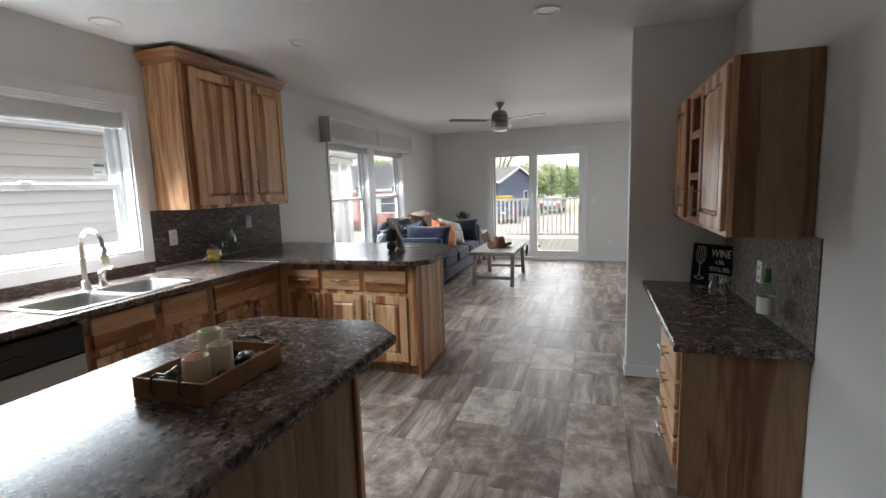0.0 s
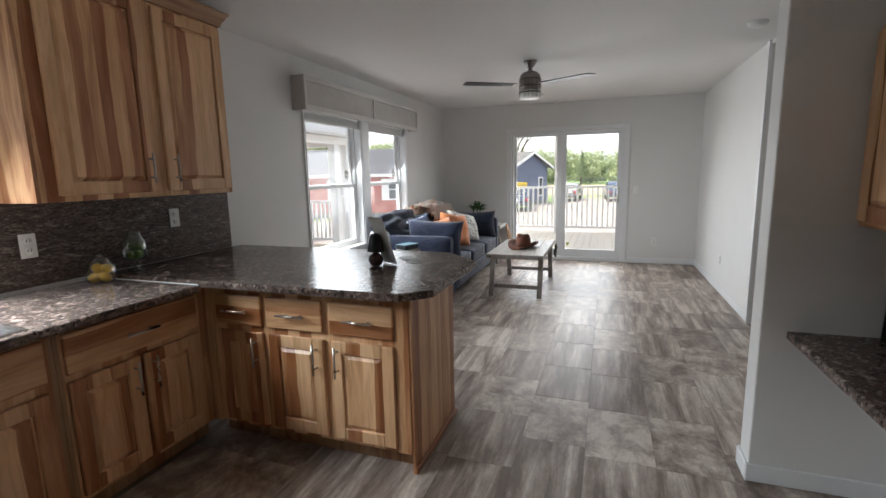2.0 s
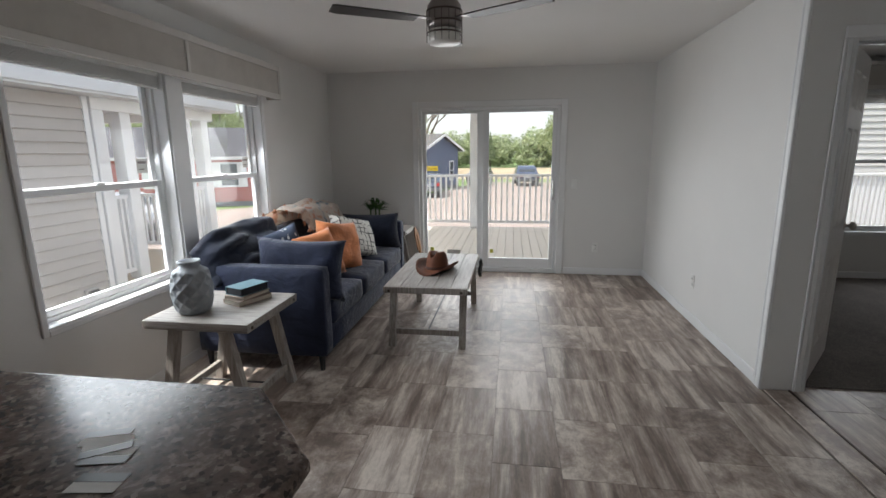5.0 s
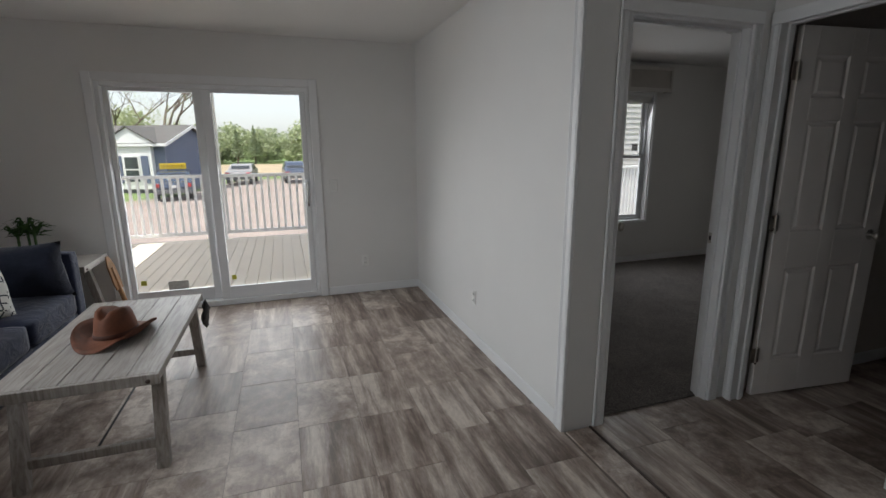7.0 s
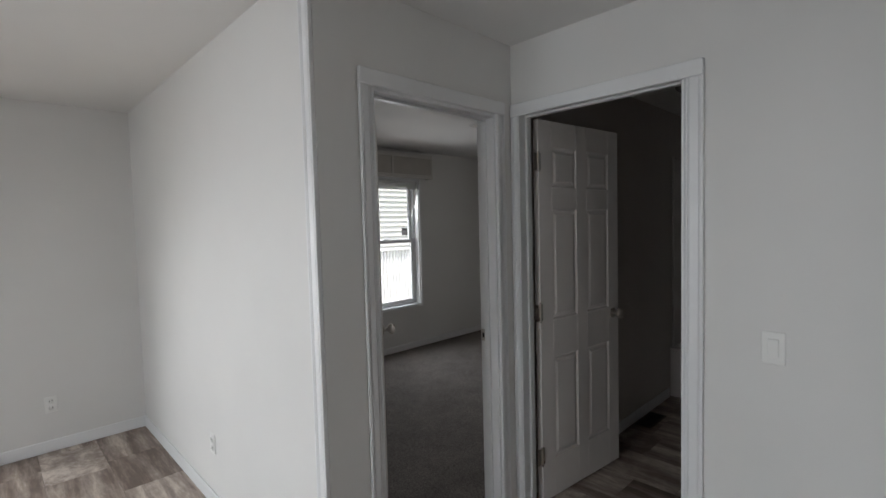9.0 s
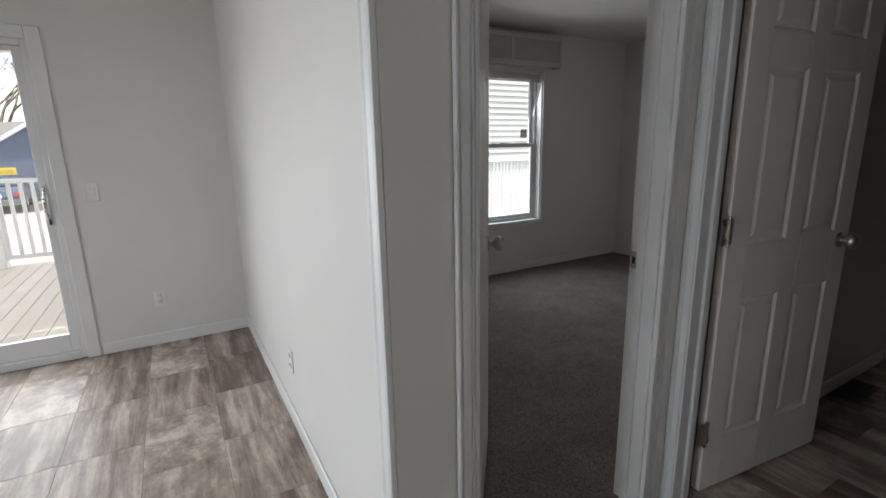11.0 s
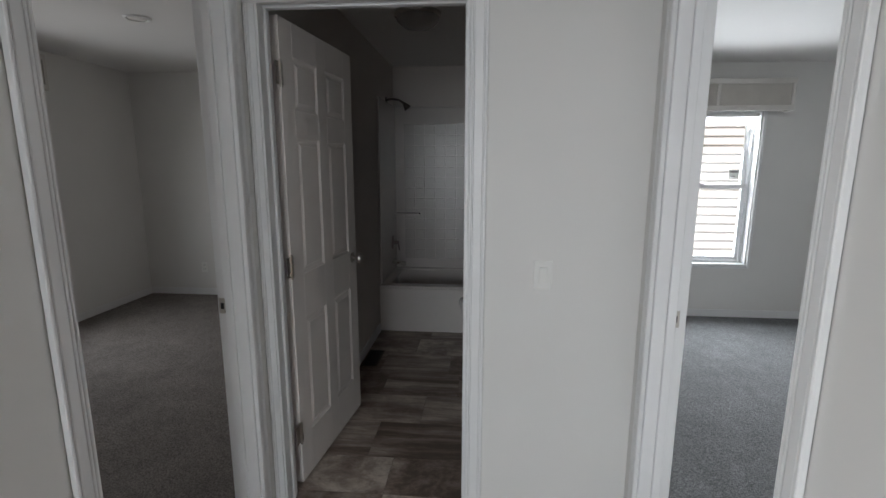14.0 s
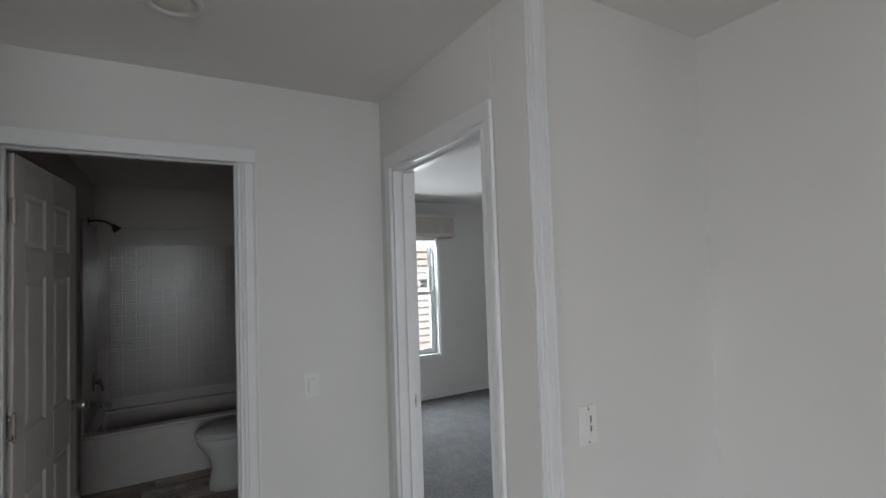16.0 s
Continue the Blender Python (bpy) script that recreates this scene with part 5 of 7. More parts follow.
for kx in (-1.0, -0.55, -0.15, 0.25, 0.65, 1.0):
    stroke(gl, [(-0.075 + kx * 0.022, 0.255), (-0.075 + kx * 0.036, 0.205), (-0.075 + kx * 0.030, 0.165), (-0.075 + kx * 0.006, 0.138)])
stroke(gl, [(-0.097, 0.255), (-0.053, 0.255)])
stroke(gl, [(-0.075, 0.138), (-0.077, 0.06)], 0.003)
stroke(gl, [(-0.110, 0.045), (-0.077, 0.062), (-0.042, 0.045), (-0.077, 0.034), (-0.110, 0.045)], 0.002)
part("drawn_glass", gl, CHALK, sg, "chalk outline of a wine glass")


def wine_glass(x, y):
    t = thing("wine_glass", pose(x, y, 0.7245), "clear stemmed wine glass, empty, on the hutch top", "wine glass", "wine glasses on the hutch")
    g = part("bowl", smooth(lathe([(0.004, 0.085), (0.022, 0.096), (0.036, 0.125), (0.037, 0.150), (0.030, 0.195), (0.029, 0.195), (0.036, 0.150), (0.035, 0.126), (0.021, 0.098), (0, 0.089)], 28)), CLEARG, t)
    f = part("stem", smooth(lathe([(0, 0), (0.034, 0.0), (0.033, 0.003), (0.008, 0.008), (0.004, 0.02), (0.004, 0.085), (0, 0.086)], 24)), CLEARG, t)
    g.visible_shadow = f.visible_shadow = False


wine_glass(-0.256, -6.270)
wine_glass(-0.183, -6.160)
bt = thing("wine_bottle", pose(-0.088, -6.43, 0.7245), "clear glass wine bottle with white label and green cap", "bottle")
b = part("bottle_body", smooth(lathe([(0, 0), (0.034, 0), (0.037, 0.006), (0.037, 0.165), (0.032, 0.19), (0.015, 0.215), (0.0135, 0.27), (0.0, 0.27)], 28)), glass("bottle_glass", (0.80, 0.88, 0.80)), bt)
b.visible_shadow = False
part("label", smooth(lathe([(0.0376, 0.080), (0.0378, 0.081), (0.0378, 0.158), (0.0376, 0.159)], 28)), PAPER, bt, "white paper label")
part("cap", smooth(lathe([(0.0140, 0.225), (0.0155, 0.226), (0.0155, 0.285), (0.012, 0.289), (0, 0.289)], 24)), plain("green_foil", (0.06, 0.16, 0.03), 0.4, 0.3), bt, "green foil cap")

# ---- living room ----
def soft_box(x0, x1, y0, y1, z0, z1, r=0.05, puff=0.0, seed=0, n=7):
    """A cushion block: rounded, slightly domed, with uneven surface."""
    bm = boxm(x0, x1, y0, y1, z0, z1)
    bmesh.ops.subdivide_edges(bm, edges=bm.edges, cuts=n, use_grid_fill=True)
    c = Vector(((x0 + x1) / 2, (y0 + y1) / 2, (z0 + z1) / 2))
    h = Vector(((x1 - x0) / 2, (y1 - y0) / 2, (z1 - z0) / 2))
    for v in bm.verts:
        d = v.co - c
        core = Vector([max(-k + r, min(k - r, q)) for q, k in zip(d, h)])
        o = d - core
        if o.length > 1e-6:
            v.co = c + core + o.normalized() * min(o.length, r)
        u = [q / k if k else 0 for q, k in zip(d, h)]
        dome = max(0, 1 - u[0] ** 2) * max(0, 1 - u[1] ** 2)
        if u[2] > 0.9:
            v.co.z += puff * dome
        v.co += Vector((0, 0, 1)) * noise.noise(v.co * 5 + Vector((seed, 0, 0))) * 0.012 * (1 if puff else 0.2)
    return smooth(bm)


SFX0, SFX1, SFY0, SFY1 = -3.77, -2.82, -2.955, -0.60
sf = thing("sofa", pose(0, 0, 0), "navy blue velvet three-seat sofa under the windows", "sofa")
part("base_frame", soft_box(SFX0, SFX1 + 0.0, SFY0 + 0.005, SFY1 - 0.005, 0.11, 0.29, 0.02, n=5), NAVY, sf)
part("armrest", soft_box(SFX0 + 0.01, SFX1 + 0.012, SFY0 - 0.01, SFY0 + 0.13, 0.115, 0.742, 0.03, n=9), NAVY, sf)
part("armrest", soft_box(SFX0 + 0.01, SFX1 + 0.012, SFY1 - 0.13, SFY1 + 0.01, 0.115, 0.742, 0.03, n=9), NAVY, sf)
part("backrest", soft_box(SFX0 - 0.01, SFX0 + 0.19, SFY0 + 0.132, SFY1 - 0.132, 0.28, 0.78, 0.04, n=9), NAVY, sf)
cw = (SFY1 - SFY0 - 0.27) / 3
for i in range(3):
    y = SFY0 + 0.134 + i * cw
    part("seat_cushion", soft_box(SFX0 + 0.19, SFX1 + 0.02, y + 0.004, y + cw - 0.004, 0.285, 0.470, 0.045, 0.018, i, 9), NAVY, sf)
    bmc = soft_box(-0.10, 0.10, -cw / 2 + 0.006, cw / 2 - 0.006, 0.0, 0.40, 0.085, 0.02, i + 5, 9)
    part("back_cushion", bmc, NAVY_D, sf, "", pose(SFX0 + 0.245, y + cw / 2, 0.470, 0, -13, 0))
for x, y in ((SFX0 + 0.05, SFY0 + 0.05), (SFX1 - 0.05, SFY0 + 0.05), (SFX0 + 0.05, SFY1 - 0.05), (SFX1 - 0.05, SFY1 - 0.05)):
    part("leg", cylm((x, y, 0.0), (x, y, 0.112), 0.016, 0.024, 12), BLACKP, sf, "short black tapered leg")


def cushion(x, y, z, w, h, t, rot, mat_, label, seed, name="throw_pillow"):
    return solid(name, smooth(pillow_mesh(w, h, t, seed)), mat_, label, "pillow", Matrix.Translation((x, y, z)) @ Euler([radians(a) for a in rot]).to_matrix().to_4x4())


def plaid(name):
    m, nt, b = nodes_of(name, 0.85)
    v = coords(nt, (1, 1, 1))
    sep = nt.nodes.new("ShaderNodeSeparateXYZ")
    link(nt, v, sep.inputs[0])
    outm = None
    for ax, sc in (("X", 17.0), ("Z", 21.0)):
        fr_ = math_node(nt, "FRACT", math_node(nt, "MULTIPLY", sep.outputs[ax], sc))
        bar = math_node(nt, "LESS_THAN", math_node(nt, "ABSOLUTE", math_node(nt, "SUBTRACT", fr_, 0.5)), 0.10)
        outm = bar if outm is None else math_node(nt, "MAXIMUM", outm, bar)
    brk = math_node(nt, "GREATER_THAN", noise_tex(nt, v, 16.0, 2.0), 0.46)
    col = mix(nt, math_node(nt, "MULTIPLY", outm, brk), (0.62, 0.62, 0.58), (0.05, 0.055, 0.06))
    link(nt, col, b.inputs["Base Color"])
    bump(nt, b, noise_tex(nt, v, 300.0, 2.0), 0.4, 0.001)
    return m


def leaf_print(name):
    """Dusty blue cotton with pale leaf marks."""
    m, nt, b = nodes_of(name, 0.85)
    v = coords(nt, (1, 1, 1))
    vor = nt.nodes.new("ShaderNodeTexVoronoi")
    vor.inputs["Scale"].default_value = 34
    mp = nt.nodes.new("ShaderNodeMapping")
    mp.inputs["Scale"].default_value, mp.inputs["Rotation"].default_value = (1.0, 1.0, 0.45), (0, 0.6, 0)
    link(nt, v, mp.inputs["Vector"])
    link(nt, mp.outputs["Vector"], vor.inputs["Vector"])
    leaf = math_node(nt, "LESS_THAN", vor.outputs["Distance"], 0.36)
    patch = math_node(nt, "GREATER_THAN", noise_tex(nt, v, 7.0, 2.0), 0.50)
    col = mix(nt, math_node(nt, "MULTIPLY", leaf, patch), (0.045, 0.062, 0.105), (0.52, 0.53, 0.52))
    link(nt, col, b.inputs["Base Color"])
    bump(nt, b, noise_tex(nt, v, 300.0, 2.0), 0.4, 0.001)
    return m


def throw_mat(name):
    m, nt, b = nodes_of(name, 0.9)
    v = coords(nt, (1, 1, 1))
    n = noise_tex(nt, v, 6.5, 3.0, 0.5, 0.6)
    col = ramp(nt, n, [(0.30, (0.16, 0.20, 0.24)), (0.38, (0.45, 0.44, 0.42)), (0.44, (0.55, 0.47, 0.40)), (0.54, (0.58, 0.50, 0.44)), (0.60, (0.50, 0.29, 0.20)), (0.66, (0.55, 0.49, 0.44)), (0.74, (0.42, 0.40, 0.24))])
    blot = noise_tex(nt, coords(nt, (1.3, 0.8, 1)), 11.0, 2.0, 0.5, 0.3)
    col = mix(nt, ramp(nt, blot, [(0.60, (0, 0, 0)), (0.66, (0.7, 0.7, 0.7))]), col, (0.50, 0.17, 0.10))
    link(nt, col, b.inputs["Base Color"])
    bump(nt, b, noise_tex(nt, v, 190.0, 2.0), 0.6, 0.002)
    return m


# two loose navy bolster cushions along the arms, the patterned and orange pillows between
cushion(-3.06, -2.745, 0.685, 0.66, 0.44, 0.22, (-6, 2, 2), NAVY, "navy velvet pillow leaning on the arm", 1)
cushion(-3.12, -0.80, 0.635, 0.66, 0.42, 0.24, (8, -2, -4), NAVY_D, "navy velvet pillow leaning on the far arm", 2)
cushion(-3.10, -1.86, 0.680, 0.48, 0.46, 0.17, (-20, 10, 66), ORANGE, "burnt orange throw pillow", 3)
cushion(-3.16, -2.20, 0.660, 0.41, 0.42, 0.17, (-24, -6, 60), ORANGE, "burnt orange throw pillow", 4)
cushion(-3.14, -1.36, 0.670, 0.55, 0.44, 0.16, (-30, 14, 62), plaid("plaid_weave"), "white throw pillow with dark woven plaid", 5)
cushion(-3.40, -2.36, 0.720, 0.40, 0.38, 0.15, (-22, -14, 48), leaf_print("leaf_print_cotton"), "dusty blue throw pillow with a pale leaf print", 6)
slump = pillow_mesh(0.98, 0.44, 0.22, 7, 30, 0.06, 0.03)
for v in slump.verts:
    k = noise.noise(Vector((v.co.x * 4, v.co.z * 16, 2.0))) * 0.02 + noise.noise(Vector((v.co.x * 13, v.co.z * 9, 5.0))) * 0.010
    v.co.y += k
    v.co.z += 0.05 * math.cos(v.co.x * 3.0) - 0.02
    pinch = max(0.0, (-0.25 - v.co.x) / 0.25)
    v.co.z *= 1 - 0.35 * pinch
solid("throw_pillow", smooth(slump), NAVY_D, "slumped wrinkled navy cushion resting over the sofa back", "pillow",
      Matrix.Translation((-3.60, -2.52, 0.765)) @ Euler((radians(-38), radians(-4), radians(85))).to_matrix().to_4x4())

# knitted throw over the sofa back
tb = bmesh.new()
nx, ny = 40, 44
gv = []
for i in range(nx + 1):
    row = []
    for j in range(ny + 1):
        u, v = i / nx, j / ny
        s = -0.22 + 0.66 * u                       # across the back: behind, over the top, down the front
        y = -1.95 + 1.00 * v + 0.16 * (u - 0.5) * (1 - v) + 0.03 * math.sin(7 * u + 2)
        if s < 0:
            x, z = SFX0 + 0.005, 0.965 + s
        elif s < 0.26:
            x, z = SFX0 + 0.005 + s * 1.15, 0.965 + 0.045 * math.sin(math.pi * s / 0.26)
        else:
            x, z = SFX0 + 0.304 + (s - 0.26) * 0.42, 0.965 - (s - 0.26) * 0.86
        f = noise.noise(Vector((u * 3, v * 5, 3.0))) * 0.050 + abs(noise.noise(Vector((u * 5, v * 11, 9.0)))) * 0.045 + noise.noise(Vector((u * 16, v * 22, 4.0))) * 0.012
        z += -0.10 * max(0.0, v - 0.62) - 0.04 * max(0.0, 0.25 - v)
        row.append(tb.verts.new((x + f * 0.7 + 0.012, y, z + f)))
    gv.append(row)
for i in range(nx):
    for j in range(ny):
        tb.faces.new((gv[i][j], gv[i + 1][j], gv[i + 1][j + 1], gv[i][j + 1]))
hem = [gv[nx][j].co.copy() for j in range(2, ny, 5)] + [gv[i][0].co.copy() for i in range(14, nx, 5)] + [gv[18][j].co.copy() + Vector((0, 0, 0.012)) for j in range(3, 20, 7)]
bmesh.ops.solidify(tb, geom=list(tb.faces), thickness=0.010)
throw = thing("throw_blanket", pose(0, 0, 0), "cream, blue and rust patterned throw with tassels over the sofa back", "blanket")
part("cloth", smooth(tb), throw_mat("throw_weave"), throw)
TASSEL = plain("tassel_yarn", (0.36, 0.15, 0.08), 0.95, vary=0.4, scale=60)
rt = random.Random(31)
for p in hem:
    b = bmesh.new()
    for k in range(9):
        a = rt.uniform(0, 6.28)
        q = p + Vector((math.cos(a) * rt.uniform(0.008, 0.022), math.sin(a) * rt.uniform(0.008, 0.022), rt.uniform(-0.034, 0.006)))
        cyl(b, p + Vector((0.004, 0, 0.010)), q + Vector((0.004, 0, 0.0)), 0.005, 0.0035, 6)
    part("tassel", smooth(b), TASSEL, throw)


def trestle_table(name, cx, cy, rz, lx, ly, h, label, planks, leg_in):
    """A table on two splayed trestles; local x is its length."""
    t = thing(name, pose(cx, cy, 0, 0, 0, rz), label, "table")
    z0 = h - 0.038
    if planks:
        w = (ly - 0.0) / planks
        for i in range(planks):
            part("plank", boxm(-lx / 2 + 0.02, lx / 2 - 0.02, -ly / 2 + i * w + 0.0015, -ly / 2 + (i + 1) * w - 0.0015, z0, h, 0.003), PALE_H, t)
        for s in (-1, 1):
            part("breadboard_end", boxm(min(s * lx / 2, s * (lx / 2 - 0.019)), max(s * lx / 2, s * (lx / 2 - 0.019)), -ly / 2, ly / 2, z0 - 0.012, h, 0.003), PALE_V, t)
    else:
        part("tabletop", boxm(-lx / 2, lx / 2, -ly / 2, ly / 2, z0, h, 0.003), PALE_E, t)
        part("apron_board", boxm(-lx / 2 + 0.002, lx / 2 - 0.002, -ly / 2 + 0.002, ly / 2 - 0.002, z0 - 0.012, z0 - 0.0005, 0.002), PALE_H, t)
    for s in (-1, 1):
        for q in (-1, 1):
            xt, xb = s * (lx / 2 - leg_in - 0.055), s * (lx / 2 - leg_in + 0.055)
            y = q * (ly / 2 - 0.045)
            b = bmesh.new()
            k = 0.027
            lo = [b.verts.new((xb + dx, y + dy, 0.0)) for dx, dy in ((-k, -k), (k, -k), (k, k), (-k, k))]
            hi = [b.verts.new((xt + dx, y + dy, z0 - 0.013)) for dx, dy in ((-k, -k), (k, -k), (k, k), (-k, k))]
            b.faces.new(lo[::-1]), b.faces.new(hi)
            for i in range(4):
                b.faces.new((lo[i], lo[(i + 1) % 4], hi[(i + 1) % 4], hi[i]))
            bmesh.ops.bevel(b, geom=list(b.edges), offset=0.003, segments=1, affect="EDGES")
            part("leg", b, PALE_V, t)
        zz = 0.115
        xs_ = s * (lx / 2 - leg_in + 0.055 - 0.11 * zz / z0)
        part("stretcher", boxm(xs_ - 0.014, xs_ + 0.014, -ly / 2 + 0.073, ly / 2 - 0.073, zz - 0.022, zz + 0.022, 0.003), PALE_V, t)
        for q in (-1, 1):
            part("bolt", smooth(cylm((s * (lx / 2 + 0.0), q * (ly / 2 - 0.045), z0 + 0.008), (s * (lx / 2 + 0.005), q * (ly / 2 - 0.045), z0 + 0.008), 0.010, n=12)), BRONZE, t, "dark bolt head")
    a = lx / 2 - leg_in + 0.04
    part("tie_rod", cylm((-a, 0, 0.115), (a, 0, 0.115), 0.006, n=8), BLACKP, t, "black metal tie rod")
    return t


trestle_table("coffee_table", -2.215, -1.868, 90, 1.24, 0.642, 0.497, "grey-washed plank coffee table on splayed trestle legs", 5, 0.115)
trestle_table("end_table", -3.268, -3.338, 0, 0.625, 0.585, 0.600, "grey-washed end table with trestle legs beside the sofa", 0, 0.11)
trestle_table("end_table", -3.10, -0.325, 0, 0.62, 0.50, 0.600, "grey-washed end table in the corner by the sliding door", 0, 0.11)

# cowboy hat
hat = bmesh.new()
NB = 48


def hat_ring(r, z, shape):
    ring_ = []
    for i in range(NB):
        a = 2 * math.pi * i / NB
        c, s = math.cos(a), math.sin(a)
        x, y, zz = shape(r, z, c, s)
        ring_.append(hat.verts.new((x, y, zz)))
    return ring_


def brim(r, z, c, s):
    lift = 0.046 * max(0.0, (r - 0.10) / 0.07) ** 1.2 * abs(s) ** 2.2 - 0.014 * max(0.0, (r - 0.10) / 0.07) * abs(c) ** 3
    return r * 1.12 * c, r * (0.98 if r > 0.1 else 0.86) * s * (1 - 0.12 * max(0.0, (r - 0.1) / 0.07)), z + lift


def crown(r, z, c, s):
    top = max(0.0, (z - 0.08) / 0.04)
    dent = 0.030 * top * math.exp(-(r * s / 0.022) ** 2) * (1 if r < 0.075 else 0)
    pinch = 1 - 0.16 * top * max(0.0, c) * abs(s) ** 0.5
    return r * 1.12 * c, r * 0.86 * s * pinch, z - dent - 0.012 * top * max(0.0, c)


rings = [hat_ring(r, z, brim) for r, z in ((0.172, 0.014), (0.172, 0.018), (0.15, 0.016), (0.125, 0.014), (0.102, 0.014))]
rings += [hat_ring(r, z, crown) for r, z in ((0.092, 0.022), (0.086, 0.055), (0.078, 0.092), (0.070, 0.116), (0.060, 0.124), (0.042, 0.124), (0.020, 0.122))]
for a, b in zip(rings, rings[1:]):
    for i in range(NB):
        hat.faces.new((a[i], a[(i + 1) % NB], b[(i + 1) % NB], b[i]))
hat.faces.new(rings[-1])
bmesh.ops.recalc_face_normals(hat, faces=hat.faces)
ht = thing("cowboy_hat", pose(-2.203, -1.945, 0.497, 0, 0, 70) @ Matrix.Diagonal((1.15, 1.15, 1.38, 1)), "brown suede cowboy hat with rolled brim on the coffee table", "hat")
part("felt", smooth(hat), LEATHER, ht)
bd = lathe([(0.0935, 0.020), (0.0945, 0.021), (0.0915, 0.036), (0.0905, 0.037)], 48)
bd.transform(Matrix.Diagonal((1.12, 0.86, 1, 1)))
part("hat_band", smooth(bd), plain("hat_band_leather", (0.07, 0.024, 0.014), 0.6), ht)
pouch = pillow_mesh(0.13, 0.17, 0.03, 8, 8, 0.02, 0.01)
solid("leather_tag", smooth(pouch), plain("dark_leather", (0.02, 0.018, 0.018), 0.5), "dark leather pouch hanging from the coffee table edge", "pouch", pose(-1.872, -1.335, 0.375, 4, 36, 90))

# vase with a diamond relief
def vase_wob(a, z, r):
    k = 9
    u, v = a * k / (2 * math.pi), z / 0.075
    d1 = 0.5 - abs((u + v) % 1.0 - 0.5)
    d2 = 0.5 - abs((u - v) % 1.0 - 0.5)
    amp = 0.017 if 0.02 < z < 0.245 else 0.0
    return r + amp * (0.6 * max(0.0, 1 - 3.2 * min(d1, d2)) - 0.25)


vp = [(0.0, 0.0), (0.075, 0.0), (0.088, 0.012)] + [(0.088 + 0.020 * math.sin(math.pi * k / 44), 0.012 + 0.235 * k / 44) for k in range(1, 44)] + [(0.080, 0.252), (0.054, 0.268), (0.052, 0.285), (0.060, 0.290), (0.060, 0.302), (0.050, 0.302), (0.044, 0.285), (0.0, 0.28)]
solid("vase", smooth(lathe(vp, 108, vase_wob)), CERAMIC, "blue-grey ceramic vase with a diamond relief", "vase", pose(-3.385, -3.455, 0.601))

# stack of books
BOOK = [plain("cloth_cover", c, 0.6, vary=0.15, scale=20) for c in ((0.30, 0.24, 0.19), (0.36, 0.29, 0.23), (0.07, 0.16, 0.20))]
z = 0.601
for i, (w, d, h, rz) in enumerate(((0.155, 0.235, 0.030, -24), (0.15, 0.215, 0.022, -14), (0.14, 0.205, 0.048, -20))):
    t = thing("book", pose(-3.185 - 0.004 * i, -3.225 + 0.006 * i, z, 0, 0, rz), ("tan cloth-bound book at the bottom of the stack", "tan cloth-bound book in the stack", "dusty teal book on top of the stack")[i], "book", "books on the end table")
    part("cover", box(box(boxm(-w / 2, w / 2, -d / 2, d / 2, 0, 0.003, 0.001), -w / 2, w / 2, -d / 2, d / 2, h - 0.003, h, 0.001), -w / 2, -w / 2 + 0.004, -d / 2, d / 2, 0.0031, h - 0.0031), BOOK[i], t)
    part("page_block", boxm(-w / 2 + 0.005, w / 2 - 0.005, -d / 2 + 0.005, d / 2 - 0.005, 0.0032, h - 0.0032), plain("page_edges", (0.55, 0.50, 0.42) if i < 2 else (0.025, 0.03, 0.04), 0.8, fine=600, bump_s=0.4), t)
    z += h + 0.0005

# corner plants
TERRA = plain("terracotta", (0.42, 0.15, 0.06), 0.8, vary=0.15, scale=15)
LEAFM = foliage("bamboo_leaf", (0.025, 0.07, 0.015), (0.06, 0.13, 0.03))
solid("flower_pot", smooth(lathe([(0, 0.0), (0.042, 0), (0.055, 0.07), (0.060, 0.072), (0.060, 0.09), (0.053, 0.09), (0.050, 0.075), (0, 0.07)], 28)), TERRA, "small terracotta pot on the corner table", "pot", pose(-3.345, -0.35, 0.601))
pl = thing("potted_plant", pose(-3.23, -0.29, 0.601) @ Matrix.Scale(1.25, 4), "lucky bamboo with narrow leaves in a glass tray", "plant")
part("pot", smooth(lathe([(0, 0), (0.07, 0), (0.095, 0.02), (0.10, 0.032), (0.09, 0.032), (0, 0.02)], 28)), TERRA, pl)
rl = random.Random(11)
for i, (x, y, h) in enumerate(((-0.045, 0.0, 0.17), (0.0, 0.02, 0.20), (0.045, -0.01, 0.18))):
    stem = bmesh.new()
    for k in range(5):
        cyl(stem, (x, y, 0.025 + h * k / 5), (x, y, 0.025 + h * (k + 1) / 5 - 0.003), 0.0075, 0.007, 10)
        cyl(stem, (x, y, 0.025 + h * (k + 1) / 5 - 0.003), (x, y, 0.025 + h * (k + 1) / 5), 0.0088, n=10)
    part("stem", stem, plain("bamboo_stem", (0.05, 0.12, 0.03), 0.5), pl)
    lf = bmesh.new()
    for k in range(30):
        a, up, ln = rl.uniform(0, 6.28), rl.uniform(0.01, 0.08), rl.uniform(0.07, 0.15)
        base = Vector((x, y, 0.025 + h - rl.uniform(0, 0.05)))
        d = Vector((math.cos(a), math.sin(a), 0))
        s = Vector((-math.sin(a), math.cos(a), 0)) * 0.010
        p1, p2 = base + d * ln * 0.5 + Vector((0, 0, up)), base + d * ln + Vector((0, 0, up * 0.6))
        vs = [lf.verts.new(v) for v in (base, p1 + s, p2, p1 - s)]
        lf.faces.new(vs)
    part("leaf", lf, LEAFM, pl)
# a wooden oar blade leaning beside the door
oar = bmesh.new()
cyl(oar, (0, 0, 0), (0, 0, 0.50), 0.022, 0.016, 12)
